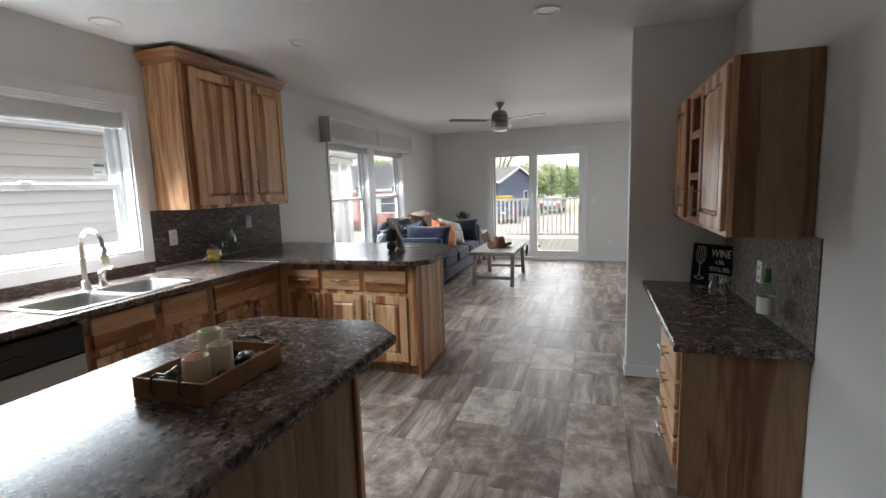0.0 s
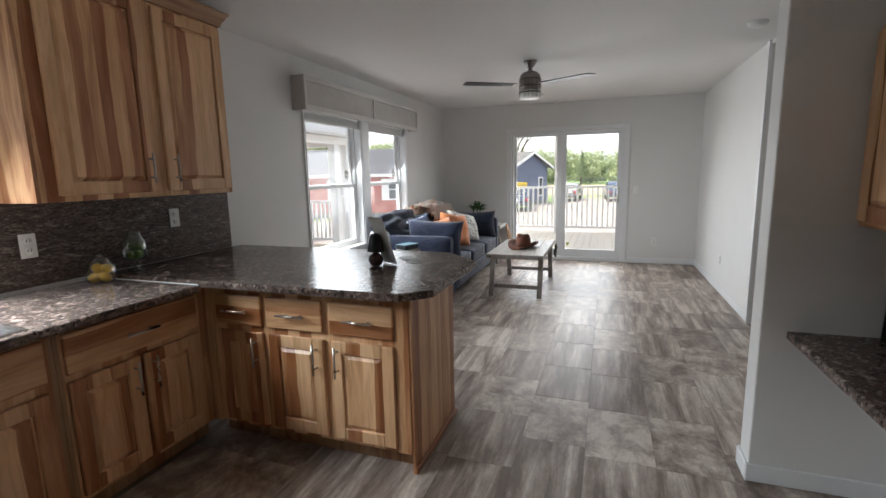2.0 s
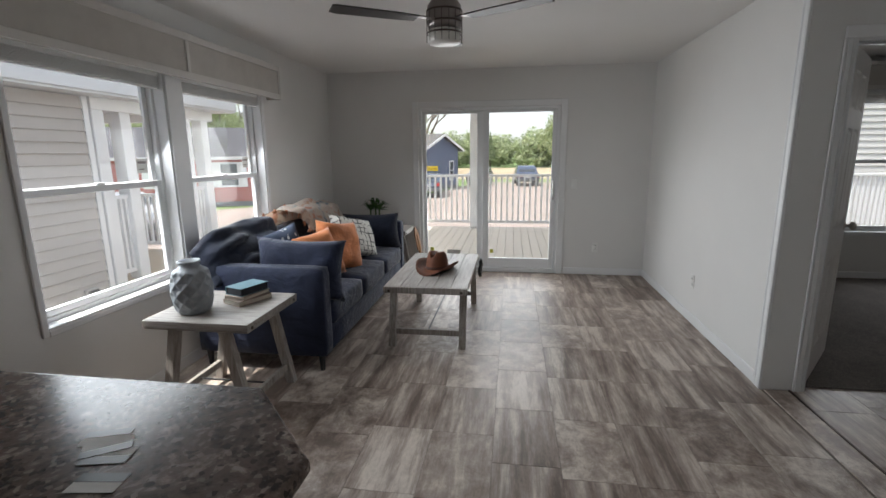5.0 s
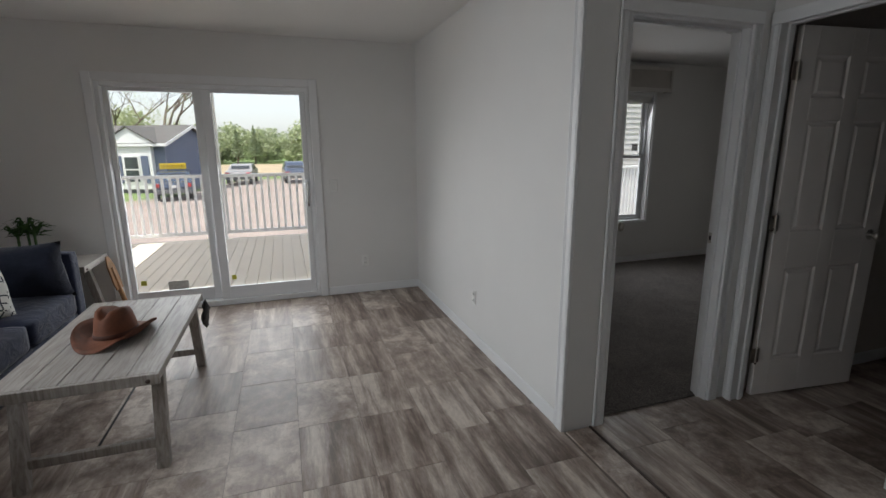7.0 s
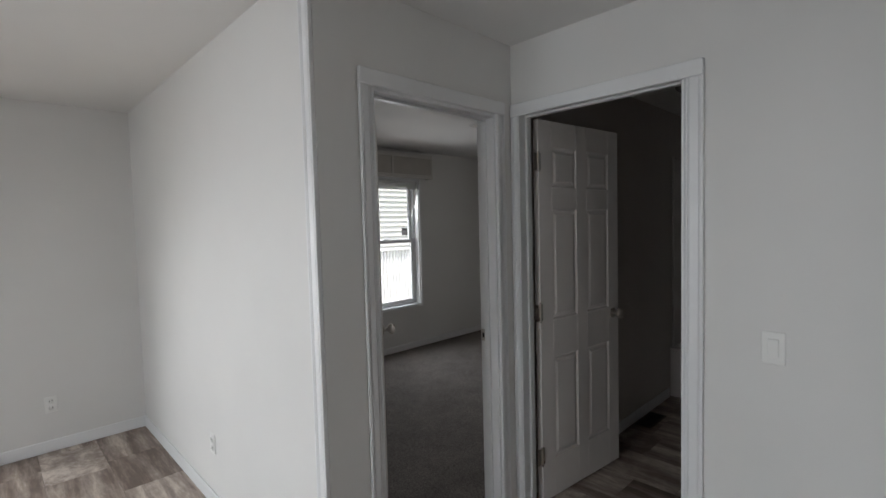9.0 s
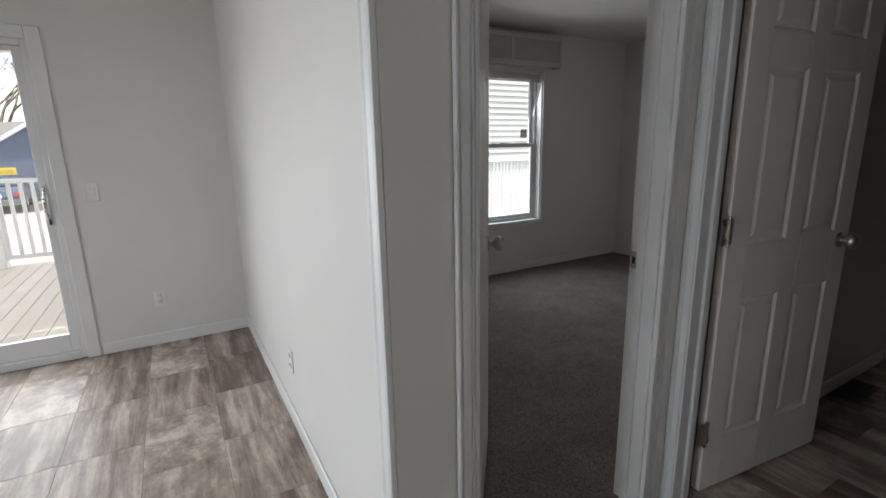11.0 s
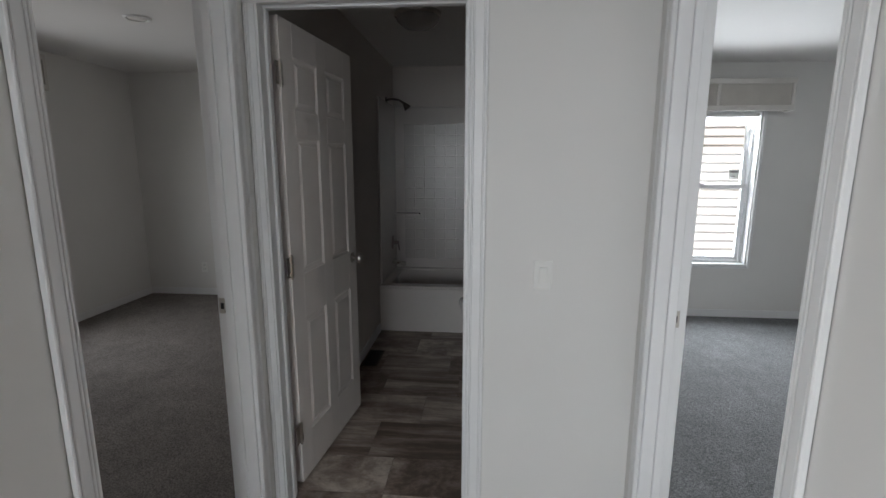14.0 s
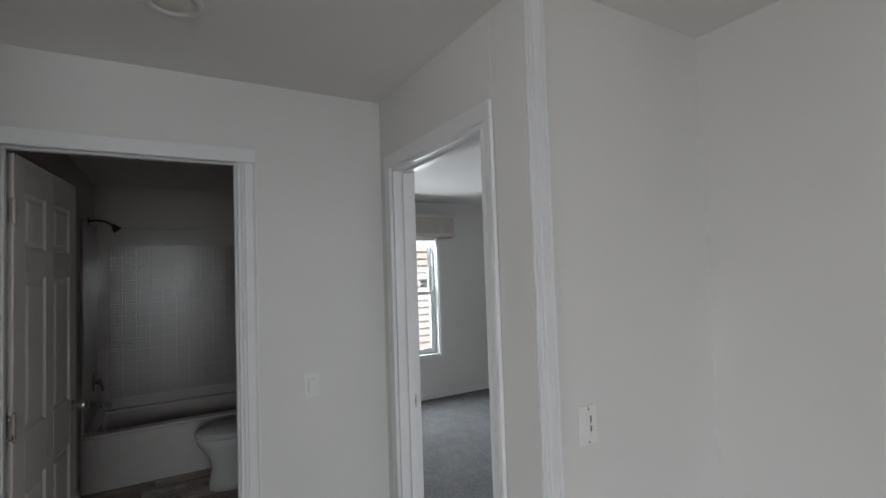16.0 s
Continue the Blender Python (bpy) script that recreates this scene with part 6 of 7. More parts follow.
bl = prism([(-0.04, 0.0), (0.04, 0.0), (0.046, 0.06), (0.040, 0.22), (0.015, 0.30), (-0.015, 0.30), (-0.040, 0.22), (-0.046, 0.06)], -0.007, 0.007, 0.003, 1)
bl.transform(pose(0, 0, 0.30, 90) @ pose(0, 0, 0))
tmpm = bpy.data.meshes.new("tmp")
bl.to_mesh(tmpm)
oar.from_mesh(tmpm)
bpy.data.meshes.remove(tmpm)
solid("wooden_paddle", oar, plain("oiled_wood", (0.36, 0.19, 0.08), 0.45, vary=0.25, scale=20), "wooden paddle leaning beside the sliding door", "paddle", pose(-2.66, -0.12, 0.0, -8, -8, 70))

# ceiling fan
fan = thing("ceiling_fan", pose(-1.99, -2.90, 0), "dark nickel ceiling fan with three blades and a caged light", "fan")
part("canopy", smooth(lathe([(0.0, CZ - 0.0005), (0.062, CZ - 0.0005), (0.062, CZ - 0.010), (0.034, CZ - 0.055), (0.030, CZ - 0.062), (0, CZ - 0.062)], 32)), GUN, fan)
part("downrod", cylm((0, 0, CZ - 0.11), (0, 0, CZ - 0.05), 0.018, 0.022, 16), GUN, fan)
part("motor_housing", smooth(lathe([(0, 2.365), (0.03, 2.365), (0.075, 2.345), (0.098, 2.315), (0.100, 2.285), (0.100, 2.215), (0.094, 2.19), (0.0, 2.185)], 40)), GUN, fan)
for z_ in (2.285, 2.225, 2.165):
    part("cage_ring", smooth(lathe([(0.1005, z_ - 0.005), (0.1055, z_ - 0.003), (0.1055, z_ + 0.003), (0.1005, z_ + 0.005)], 40)), BRONZE, fan)
cage = bmesh.new()
for i in range(16):
    a = 2 * math.pi * i / 16
    cyl(cage, (0.104 * math.cos(a), 0.104 * math.sin(a), 2.115), (0.104 * math.cos(a), 0.104 * math.sin(a), 2.285), 0.0018, n=6)
part("cage_wire", cage, BRONZE, fan)
part("glass_shade", smooth(lathe([(0.0, 2.185), (0.092, 2.183), (0.096, 2.12), (0.088, 2.110), (0.0, 2.108)], 40)), FROST, fan, "frosted drum glass, unlit")
for i, deg in enumerate((212, 332, 92)):
    bl = prism([(0.17, -0.048), (0.30, -0.060), (0.62, -0.066), (0.655, -0.050), (0.655, 0.058), (0.62, 0.066), (0.30, 0.058), (0.17, 0.046)], -0.004, 0.004, 0.002, 1)
    part("blade", bl, plain("blade_laminate", (0.035, 0.028, 0.026), 0.45, vary=0.2), fan, "", pose(0, 0, 2.235, 0, 0, deg) @ pose(0, 0, 0, 2, 0, 0))
    part("blade_iron", boxm(0.095, 0.20, -0.02, 0.02, -0.004, 0.004, 0.002), GUN, fan, "", pose(0, 0, 2.243, 0, 0, deg))

# ---- bathroom ----
TX0, TX1, TY0, TY1 = 3.33, 4.12, -4.30, -2.79
tub = thing("bathtub", pose(0, 0, 0), "off-white acrylic tub and shower surround with a glossy moulded wall", "bathtub")
part("apron", boxm(TX0, TX0 + 0.03, TY0 + 0.002, TY1 - 0.002, 0.0, 0.40, 0.006, 2), ACRYLIC, tub)
rm = bmesh.new()
for x0, x1, y0, y1 in ((TX0 - 0.004, TX0 + 0.09, TY0 + 0.002, TY1 - 0.002), (TX1 - 0.09, TX1 - 0.002, TY0 + 0.002, TY1 - 0.002), (TX0 + 0.09, TX1 - 0.09, TY0 + 0.002, TY0 + 0.09), (TX0 + 0.09, TX1 - 0.09, TY1 - 0.09, TY1 - 0.002)):
    box(rm, x0, x1, y0, y1, 0.40, 0.425, 0.008, 2)
part("rim", rm, ACRYLIC, tub)
wl = bmesh.new()
lv = [(0.088, 0.41), (0.10, 0.38), (0.14, 0.10), (0.20, 0.07)]
rg = []
for ins, z_ in lv:
    rg.append([wl.verts.new(p) for p in ((TX0 + ins, TY0 + ins, z_), (TX1 - ins, TY0 + ins, z_), (TX1 - ins, TY1 - ins, z_), (TX0 + ins, TY1 - ins, z_))])
for a, b in zip(rg, rg[1:]):
    for i in range(4):
        wl.faces.new((a[i], a[(i + 1) % 4], b[(i + 1) % 4], b[i]))
wl.faces.new(rg[-1])
bmesh.ops.bevel(wl, geom=[e for e in wl.edges if abs(e.verts[0].co.z - e.verts[1].co.z) > 0.02], offset=0.04, segments=3, affect="EDGES")
bmesh.ops.recalc_face_normals(wl, faces=wl.faces)
part("basin", smooth(wl), ACRYLIC, tub)
part("surround", boxm(TX1 - 0.02, TX1 - 0.002, TY0 + 0.002, TY1 - 0.002, 0.426, 2.05, 0.004), ACRYLIC, tub)
part("surround", boxm(TX0 + 0.04, TX1 - 0.021, TY1 - 0.02, TY1 - 0.002, 0.426, 2.05, 0.004), ACRYLIC, tub)
part("surround", boxm(TX0 + 0.04, TX1 - 0.021, TY0 + 0.002, TY0 + 0.02, 0.426, 2.05, 0.004), ACRYLIC, tub)
part("top_ledge", boxm(TX1 - 0.035, TX1 - 0.0205, TY0 + 0.021, TY1 - 0.021, 2.035, 2.055, 0.006), ACRYLIC, tub)
TILEM, tnt, tbs = nodes_of("rippled_tile_acrylic", 0.08)
tbs.inputs["Base Color"].default_value = (0.46, 0.43, 0.41, 1)
bump(tnt, tbs, noise_tex(tnt, coords(tnt), 60.0, 2.0, 0.5), 0.7, 0.005)
tbs.inputs["Specular IOR Level"].default_value = 0.9
tl = bmesh.new()
for i in range(12):
    for k in range(13):
        y1_ = -2.90 - i * 0.105
        box(tl, TX1 - 0.0245, TX1 - 0.0205, y1_ - 0.101, y1_, 0.52 + k * 0.105, 0.52 + k * 0.105 + 0.101, 0.0018)
part("moulded_tile", tl, TILEM, tub, "rippled glossy moulded tile field")
part("soap_shelf", boxm(TX1 - 0.10, TX1 - 0.0205, -3.06, -2.811, 0.98, 1.0, 0.006), ACRYLIC, tub)
tf = thing("tub_faucet", pose(3.86, TY1 - 0.02, 0), "nickel tub spout and shower valve on the surround", "faucet")
sp_ = cylm((0, 0, 0.53), (0, -0.13, 0.515), 0.024, 0.019, 16)
cyl(sp_, (0, -0.115, 0.517), (0, -0.115, 0.49), 0.015, n=12)
part("spout", smooth(sp_), NICKEL, tf)
part("valve_plate", smooth(cylm((0.03, -0.001, 0.72), (0.03, -0.012, 0.72), 0.075, 0.068, 28)), GUN, tf)
vl = cylm((0.03, -0.01, 0.72), (0.03, -0.06, 0.72), 0.022, 0.018, 14)
cyl(vl, (0.03, -0.05, 0.72), (0.03, -0.065, 0.64), 0.008, n=8)
part("valve_lever", smooth(vl), GUN, tf)
shw = thing("shower_head", pose(3.76, TY1 - 0.001, 2.07), "nickel shower head on a bent arm", "shower head")
am = bmesh.new()
pts = [(0, 0, 0), (0, -0.06, 0.01), (0, -0.12, 0.0), (0, -0.17, -0.03)]
for a, b in zip(pts, pts[1:]):
    cyl(am, a, b, 0.010, n=10)
cyl(am, (0, -0.0005, 0), (0, -0.010, 0), 0.028, n=20)
part("arm", smooth(am), BRONZE, shw)
part("head", smooth(cylm((0, -0.165, -0.025), (0, -0.205, -0.075), 0.012, 0.036, 20)), BRONZE, shw)

to = thing("toilet", pose(2.93, -4.30, 0), "white porcelain toilet with closed lid beside the tub", "toilet")
part("tank", soft_box(-0.21, 0.21, 0.005, 0.19, 0.40, 0.74, 0.03, n=5), PORCELAIN, to)
part("tank_lid", soft_box(-0.225, 0.225, -0.0, 0.205, 0.741, 0.775, 0.014, n=5), PORCELAIN, to)
bw = lathe([(0, 0.0), (0.125, 0.0), (0.120, 0.05), (0.105, 0.15), (0.125, 0.24), (0.175, 0.33), (0.188, 0.385), (0.18, 0.392), (0.14, 0.385), (0.10, 0.28), (0, 0.24)], 36)
bw.transform(Matrix.Translation((0, 0.53, 0)) @ Matrix.Diagonal((1.0, 1.28, 1, 1)))
part("bowl", smooth(bw), PORCELAIN, to)
part("pedestal", soft_box(-0.11, 0.11, 0.06, 0.58, 0.0, 0.30, 0.05, n=5), PORCELAIN, to)
for nm, z_, th in (("seat", 0.394, 0.018), ("lid", 0.415, 0.018)):
    s_ = lathe([(0, z_), (0.180, z_), (0.190, z_ + th * 0.4), (0.184, z_ + th), (0, z_ + th + 0.006)], 36)
    s_.transform(Matrix.Translation((0, 0.54, 0)) @ Matrix.Diagonal((1.0, 1.25, 1, 1)))
    part(nm, smooth(s_), PORCELAIN, to)
bl_ = thing("bathroom_light", pose(2.48, -3.27, 2.43), "flush ceiling light with a ribbed glass bowl, off", "ceiling light")
part("pan", smooth(lathe([(0, -0.0005), (0.15, -0.0005), (0.15, -0.02), (0.13, -0.025)], 36)), NICKEL, bl_)
part("glass_bowl", smooth(lathe([(0.135, -0.026), (0.13, -0.05), (0.09, -0.085), (0.02, -0.10), (0, -0.10)], 48, lambda a, z, r: r * (1 + 0.02 * math.cos(16 * a)))), plain("dim_glass", (0.35, 0.34, 0.33), 0.2), bl_)
vt = thing("floor_vent", pose(2.72, -2.87, 0.0), "dark metal floor register", "vent")
part("frame", boxm(-0.15, 0.15, -0.06, 0.06, 0.001, 0.006, 0.002), BRONZE, vt)
for i in range(9):
    part("slat", boxm(-0.135 + i * 0.031, -0.122 + i * 0.031, -0.048, 0.048, 0.0062, 0.010), BLACKP, vt)

# ---- outside ----
GZ = -1.15
GRASS = plain("lawn", (0.13, 0.20, 0.05), 0.9, vary=0.35, scale=0.6, fine=30, bump_s=0.6, bump_d=0.02, jitter=0)
GRAVEL = plain("gravel_lot", (0.29, 0.235, 0.205), 0.95, vary=0.14, scale=0.8, fine=40, bump_s=0.6, bump_d=0.02, jitter=0)
STRAW = plain("dry_field", (0.34, 0.27, 0.17), 0.95, vary=0.18, scale=0.25, fine=6, bump_s=0.5, bump_d=0.05, jitter=0)
structure("ground", boxm(-600, 600, -600, 600, GZ - 0.5, GZ), GRASS, "mown lawn reaching to the woods", "ground")
structure("gravel_lot", prism([(-40, -30), (-5.0, -30), (-4.2, -12), (9, -12), (9, 4), (30, 4), (30, 37.5), (-4.5, 38.0), (-7.0, 24.5), (-22, 9.0), (-40, 6)], GZ + 0.002, GZ + 0.02), GRAVEL, "pale gravel parking lot", "road")
structure("field", boxm(-150, 200, 42, 78, GZ + 0.004, GZ + 0.03), STRAW, "dry straw-coloured field", "field")
DECK = plain("deck_board", (0.80, 0.73, 0.62), 0.7, vary=0.08, scale=3, fine=40, bump_s=0.3)
deck = thing("deck", pose(0, 0, 0), "tan composite deck with white vinyl railing", "deck", kind="structure")
part("rim_joist", box(boxm(-4.2, 0.95, 3.98, 4.02, -0.30, -0.05), -4.24, -4.2, 0.3, 4.02, -0.30, -0.05), DECK, deck)
part("framing", boxm(-4.19, 0.94, 0.28, 3.97, -0.30, -0.09), DECK, deck)
bme = to_mesh("board", boxm(-0.067, 0.067, 0.0, 3.85, -0.028, 0.0, 0.003), DECK)
for i in range(37):
    ob = new("board", bme)
    ob.parent = deck
    ob.location = (-4.13 + i * 0.14, 0.165, -0.05)
for x in (-4.1, -1.2, 0.85):
    part("footing", boxm(x - 0.07, x + 0.07, 3.8, 3.94, GZ, -0.3), DECK, deck)


def railing(m, length, label, h=1.10, gap=0.115, posts=()):
    t = thing("porch_railing", m, label, "railing", kind="structure")
    part("top_rail", boxm(0, length, -0.045, 0.045, h - 0.05, h, 0.006), VINYL, t)
    part("bottom_rail", boxm(0, length, -0.022, 0.022, 0.10, 0.155, 0.004), VINYL, t)
    bal = to_mesh("baluster", boxm(-0.019, 0.019, -0.019, 0.019, 0.155, h - 0.05, 0.002), VINYL)
    for i in range(int(length / gap)):
        ob = new("baluster", bal)
        ob.parent = t
        ob.location = (0.06 + i * gap, 0, 0)
    for x in posts:
        part("post", boxm(x - 0.055, x + 0.055, -0.055, 0.055, -0.02, h + 0.03, 0.004), VINYL, t)
    return t


railing(pose(-4.15, 3.92, -0.05), 5.05, "white vinyl deck railing with square balusters")
railing(pose(-4.15, 0.35, -0.05, 0, 0, 90), 3.5, "white vinyl deck railing along the deck side")
for x in (-4.15, -2.36, 0.88):
    solid("porch_post", boxm(x - 0.075, x + 0.075, 3.845, 3.995, -0.048, 2.52, 0.006), VINYL, "square white porch post", "post", group="porch posts")
structure("porch_roof", box(boxm(-4.5, 1.2, 0.52, 4.5, 2.70, 2.84, 0.005), -4.35, 1.05, 3.84, 4.0, 2.525, 2.699), VINYL, "white porch roof with a beam", "roof")
stp = thing("toolbox_litter", pose(-1.35, 0.42, -0.05), "orange and grey tool left on the deck", "tool")
part("grip", boxm(-0.06, 0.03, -0.03, 0.03, 0.0, 0.045, 0.01), plain("orange_plastic", (0.55, 0.13, 0.04), 0.5), stp)
part("head", boxm(-0.20, -0.062, -0.025, 0.025, 0.0, 0.05, 0.012), BLACKP, stp)


def clapboard(name, m, length, z0, z1, c, label, exposure=0.127):
    """A wall of lapped siding boards on a backing; local x along the wall, -y outward."""
    mat_ = plain(name + "_siding", c, 0.55, vary=0.04, scale=2, fine=60, bump_s=0.1)
    t = thing("siding_wall", m, label, "house wall", kind="structure")
    part("sheathing", boxm(0, length, 0.012, 0.14, z0, z1), mat_, t)
    bm = bmesh.new()
    pr = [(-0.024, 0.0), (-0.026, 0.010), (-0.004, exposure + 0.01), (0.010, exposure + 0.01), (0.010, -0.004)]
    a = [bm.verts.new((0, y, z)) for y, z in pr]
    b = [bm.verts.new((length, y, z)) for y, z in pr]
    bm.faces.new(a[::-1]), bm.faces.new(b)
    for i in range(5):
        bm.faces.new((a[i], a[(i + 1) % 5], b[(i + 1) % 5], b[i]))
    bmesh.ops.recalc_face_normals(bm, faces=bm.faces)
    me = to_mesh("siding_board", bm, mat_)
    n = int((z1 - z0) / exposure)
    for i in range(n):
        ob = new("siding_board", me)
        ob.parent = t
        ob.location = (0, 0, z0 + i * exposure)
    return t


clapboard("cream", pose(-6.5, -14.5, 0, 0, 0, 90), 13.62, -1.15, 2.17, (0.44, 0.41, 0.385), "cream vinyl clapboard side of the next house")
clapboard("cream", pose(-6.52, -0.868, 0, 0, 0, 180), 3.2, -1.15, 2.17, (0.44, 0.41, 0.385), "cream vinyl clapboard end of the next house")
clapboard("white", pose(2.2, 5.2, 0, 0, 0, 0), 7.0, -1.15, 3.2, (0.50, 0.485, 0.475), "white vinyl clapboard house beyond the bedroom")
clapboard("rosy", pose(6.6, -1.0, 0, 0, 0, -90), 9.0, -1.15, 3.4, (0.44, 0.40, 0.385), "pale rose clapboard house beyond the bright bedroom")
v = thing("dryer_vent", pose(-6.518, -1.14, -0.12, 0, 0, 90), "small grey louvered vent on the siding", "vent")
part("hood", boxm(-0.09, 0.09, -0.07, -0.001, -0.08, 0.08, 0.01), plain("vent_grey", (0.35, 0.33, 0.31), 0.5), v)
for k in range(3):
    part("louver", boxm(-0.075, 0.075, -0.075, -0.071, -0.06 + k * 0.045, -0.03 + k * 0.045), BLACKP, v)
FASCIA = plain("pale_fascia", (0.62, 0.63, 0.64), 0.6, vary=0.04)
structure("neighbour_roof", box(boxm(-10.2, -6.22, -15, 1.78, 2.175, 2.20, 0.004), -10.2, -6.20, -15.02, 1.80, 2.201, 2.40, 0.01), FASCIA, "low pale eave running along the next house and porch", "roof")
# the next house's porch, under the same eave
pch = thing("neighbour_porch", pose(0, 0, 0), "white columned porch of the next house", "porch", kind="structure")
part("platform", boxm(-9.3, -6.45, -0.86, 1.5, GZ, -0.12, 0.01), plain("weathered_plank", (0.46, 0.36, 0.24), 0.8, vary=0.2), pch)
part("corner_board", boxm(-6.56, -6.484, -0.865, -0.79, -1.15, 2.17, 0.004), VINYL, pch)
part("beam", box(boxm(-6.66, -6.46, -0.78, 1.5, 2.03, 2.174, 0.005), -9.3, -6.67, 1.30, 1.50, 2.03, 2.174, 0.005), VINYL, pch)
for x, y in ((-6.56, -0.68), (-6.56, -0.28), (-6.56, 0.88), (-6.56, 1.30), (-8.0, 1.38), (-9.2, 1.38)):
    part("column", boxm(x - 0.085, x + 0.085, y - 0.085, y + 0.085, -0.119, 2.029, 0.008), VINYL, pch)
railing(pose(-6.56, -0.60, -0.12, 0, 0, 90), 0.24, "white porch railing of the next house", 1.12, 0.08)
railing(pose(-6.56, 0.96, -0.12, 0, 0, 90), 0.26, "white porch railing of the next house", 1.12, 0.08)
railing(pose(-7.9, 1.38, -0.12), 1.15, "white porch railing of the next house", 0.98, 0.11)
hr = thing("stair_rail", pose(-5.6, 1.1, GZ), "white metal stair rail beside the steps", "rail", kind="structure")
for y in (0.0, 0.9, 1.8):
    part("upright", boxm(-0.02, 0.02, y - 0.02, y + 0.02, 0, 1.0, 0.003), VINYL, hr)
for z_ in (0.55, 0.97):
    part("bar", boxm(-0.018, 0.018, 0.021, 1.779, z_ - 0.018, z_ + 0.018, 0.003), VINYL, hr)
for i in range(14):
    part("picket", boxm(-0.008, 0.008, 0.11 + i * 0.12, 0.126 + i * 0.12, 0.57, 0.95), VINYL, hr)
for i in range(5):
    solid("porch_step", boxm(-6.44 + 0.28 * i, -6.44 + 0.28 * (i + 1) - 0.004, -0.18, 0.78, GZ, -0.12 - 0.16 * (i + 1), 0.008),
          plain("step_plank", (0.45, 0.36, 0.26), 0.8, vary=0.2), "weathered plank step of the next porch", "step", group="porch steps")
# lattice rail beyond the bedroom window
railing(pose(1.4, 2.9, -0.05), 5.0, "white picket rail beyond the bedroom window", 1.15, 0.075)


def far_house(m, length, width, wall_h, ridge, c, roof_c, label, portico=None, windows=()):
    """Local x along the long side that faces -y; z 0 on the ground."""
    t = thing("house", m, label, "house")
    paint = plain("far_siding", c, 0.6, vary=0.08, scale=1.0, fine=20)
    roofm = plain("shingles", roof_c, 0.9, vary=0.2, scale=2.0, fine=25, bump_s=0.4)
    part("skirting", boxm(0.05, length - 0.05, 0.05, width - 0.05, 0.0, 0.25), plain("skirt", (0.16, 0.16, 0.17), 0.7), t)
    part("wall", boxm(0, length, 0, width, 0.25, wall_h), paint, t)
    for x0, x1 in ((0.0, 0.12), (length - 0.12, length)):
        g = bmesh.new()
        p = [(x0, 0, wall_h), (x0, width, wall_h), (x0, width / 2, ridge - 0.05)]
        a = [g.verts.new(q) for q in p]
        b = [g.verts.new((x1, q[1], q[2])) for q in p]
        g.faces.new(a), g.faces.new(b[::-1])
        for i in range(3):
            g.faces.new((a[i], b[i], b[(i + 1) % 3], a[(i + 1) % 3]))
        bmesh.ops.recalc_face_normals(g, faces=g.faces)
        part("gable", g, paint, t)
    slope = math.atan2(ridge - wall_h, width / 2)
    run = width / 2 + 0.35
    for s in (0, 1):
        r = boxm(-0.35, length + 0.35, -0.35, width / 2, 0.0, 0.10)
        for v in r.verts:
            v.co.z += (v.co.y) * math.tan(slope)
        if s:
            r.transform(Matrix.Translation((length, width, 0)) @ Matrix.Rotation(math.pi, 4, "Z"))
        r.transform(Matrix.Translation((0, 0, wall_h)))
        rp = part("roof", r, roofm, t)
        f = boxm(-0.37, length + 0.37, -0.38, -0.352, -0.06, 0.10)
        for v in f.verts:
            v.co.z += -0.35 * math.tan(slope)
        if s:
            f.transform(Matrix.Translation((length, width, 0)) @ Matrix.Rotation(math.pi, 4, "Z"))
        f.transform(Matrix.Translation((0, 0, wall_h)))
        part("fascia", f, TRIM, rp)
        for xe in (-0.38, length + 0.352):
            rk = boxm(xe, xe + 0.03, -0.35, width / 2, -0.08, 0.11)
            for v in rk.verts:
                v.co.z += v.co.y * math.tan(slope)
            if s:
                rk.transform(Matrix.Translation((length, width, 0)) @ Matrix.Rotation(math.pi, 4, "Z"))
            rk.transform(Matrix.Translation((0, 0, wall_h)))
            part("rake_board", rk, TRIM, rp)
    for face, a0, a1, z0, z1, shut in windows:
        def place(x0, x1, y0, y1, z0_, z1_):
            if face == "front":
                return boxm(x0, x1, y0, y1, z0_, z1_, 0.004)
            return boxm(length - y1, length - y0, x0, x1, z0_, z1_, 0.004)
        w_ = part("window", place(a0 - 0.09, a1 + 0.09, -0.04, -0.001, z0 - 0.09, z1 + 0.09), TRIM, t)
        part("pane", place(a0, a1, -0.048, -0.041, z0, z1), plain("far_pane", (0.05, 0.06, 0.07), 0.1), w_)
        part("muntin", place(a0, a1, -0.056, -0.049, (z0 + z1) / 2 - 0.03, (z0 + z1) / 2 + 0.03), TRIM, w_)
        if shut:
            part("shutter", place(a0 - 0.45, a0 - 0.10, -0.03, -0.001, z0 - 0.09, z1 + 0.09), TRIM if shut == 1 else paint, t)
            part("shutter", place(a1 + 0.10, a1 + 0.45, -0.03, -0.001, z0 - 0.09, z1 + 0.09), TRIM if shut == 1 else paint, t)
    if portico:
        x0, x1 = portico
        part("porch_wall", boxm(x0, x1, -0.25, -0.001, 0.25, wall_h + 0.02), TRIM, t)
        pg = prism([(x0 - 0.3, wall_h - 0.02), (x1 + 0.3, wall_h - 0.02), ((x0 + x1) / 2, wall_h + 0.85)], -0.0, 2.2)
        pg.transform(Matrix.Translation((0, -0.35, 0)) @ Matrix(((1, 0, 0, 0), (0, 0, 1, 0), (0, 1, 0, 0), (0, 0, 0, 1))))
        bmesh.ops.recalc_face_normals(pg, faces=pg.faces)
        part("porch_gable", pg, TRIM, t)
        for s in (-1, 1):
            half = (x1 - x0) / 2 + 0.45
            q = boxm(0, half, -0.45, 1.9, 0.0, 0.09)
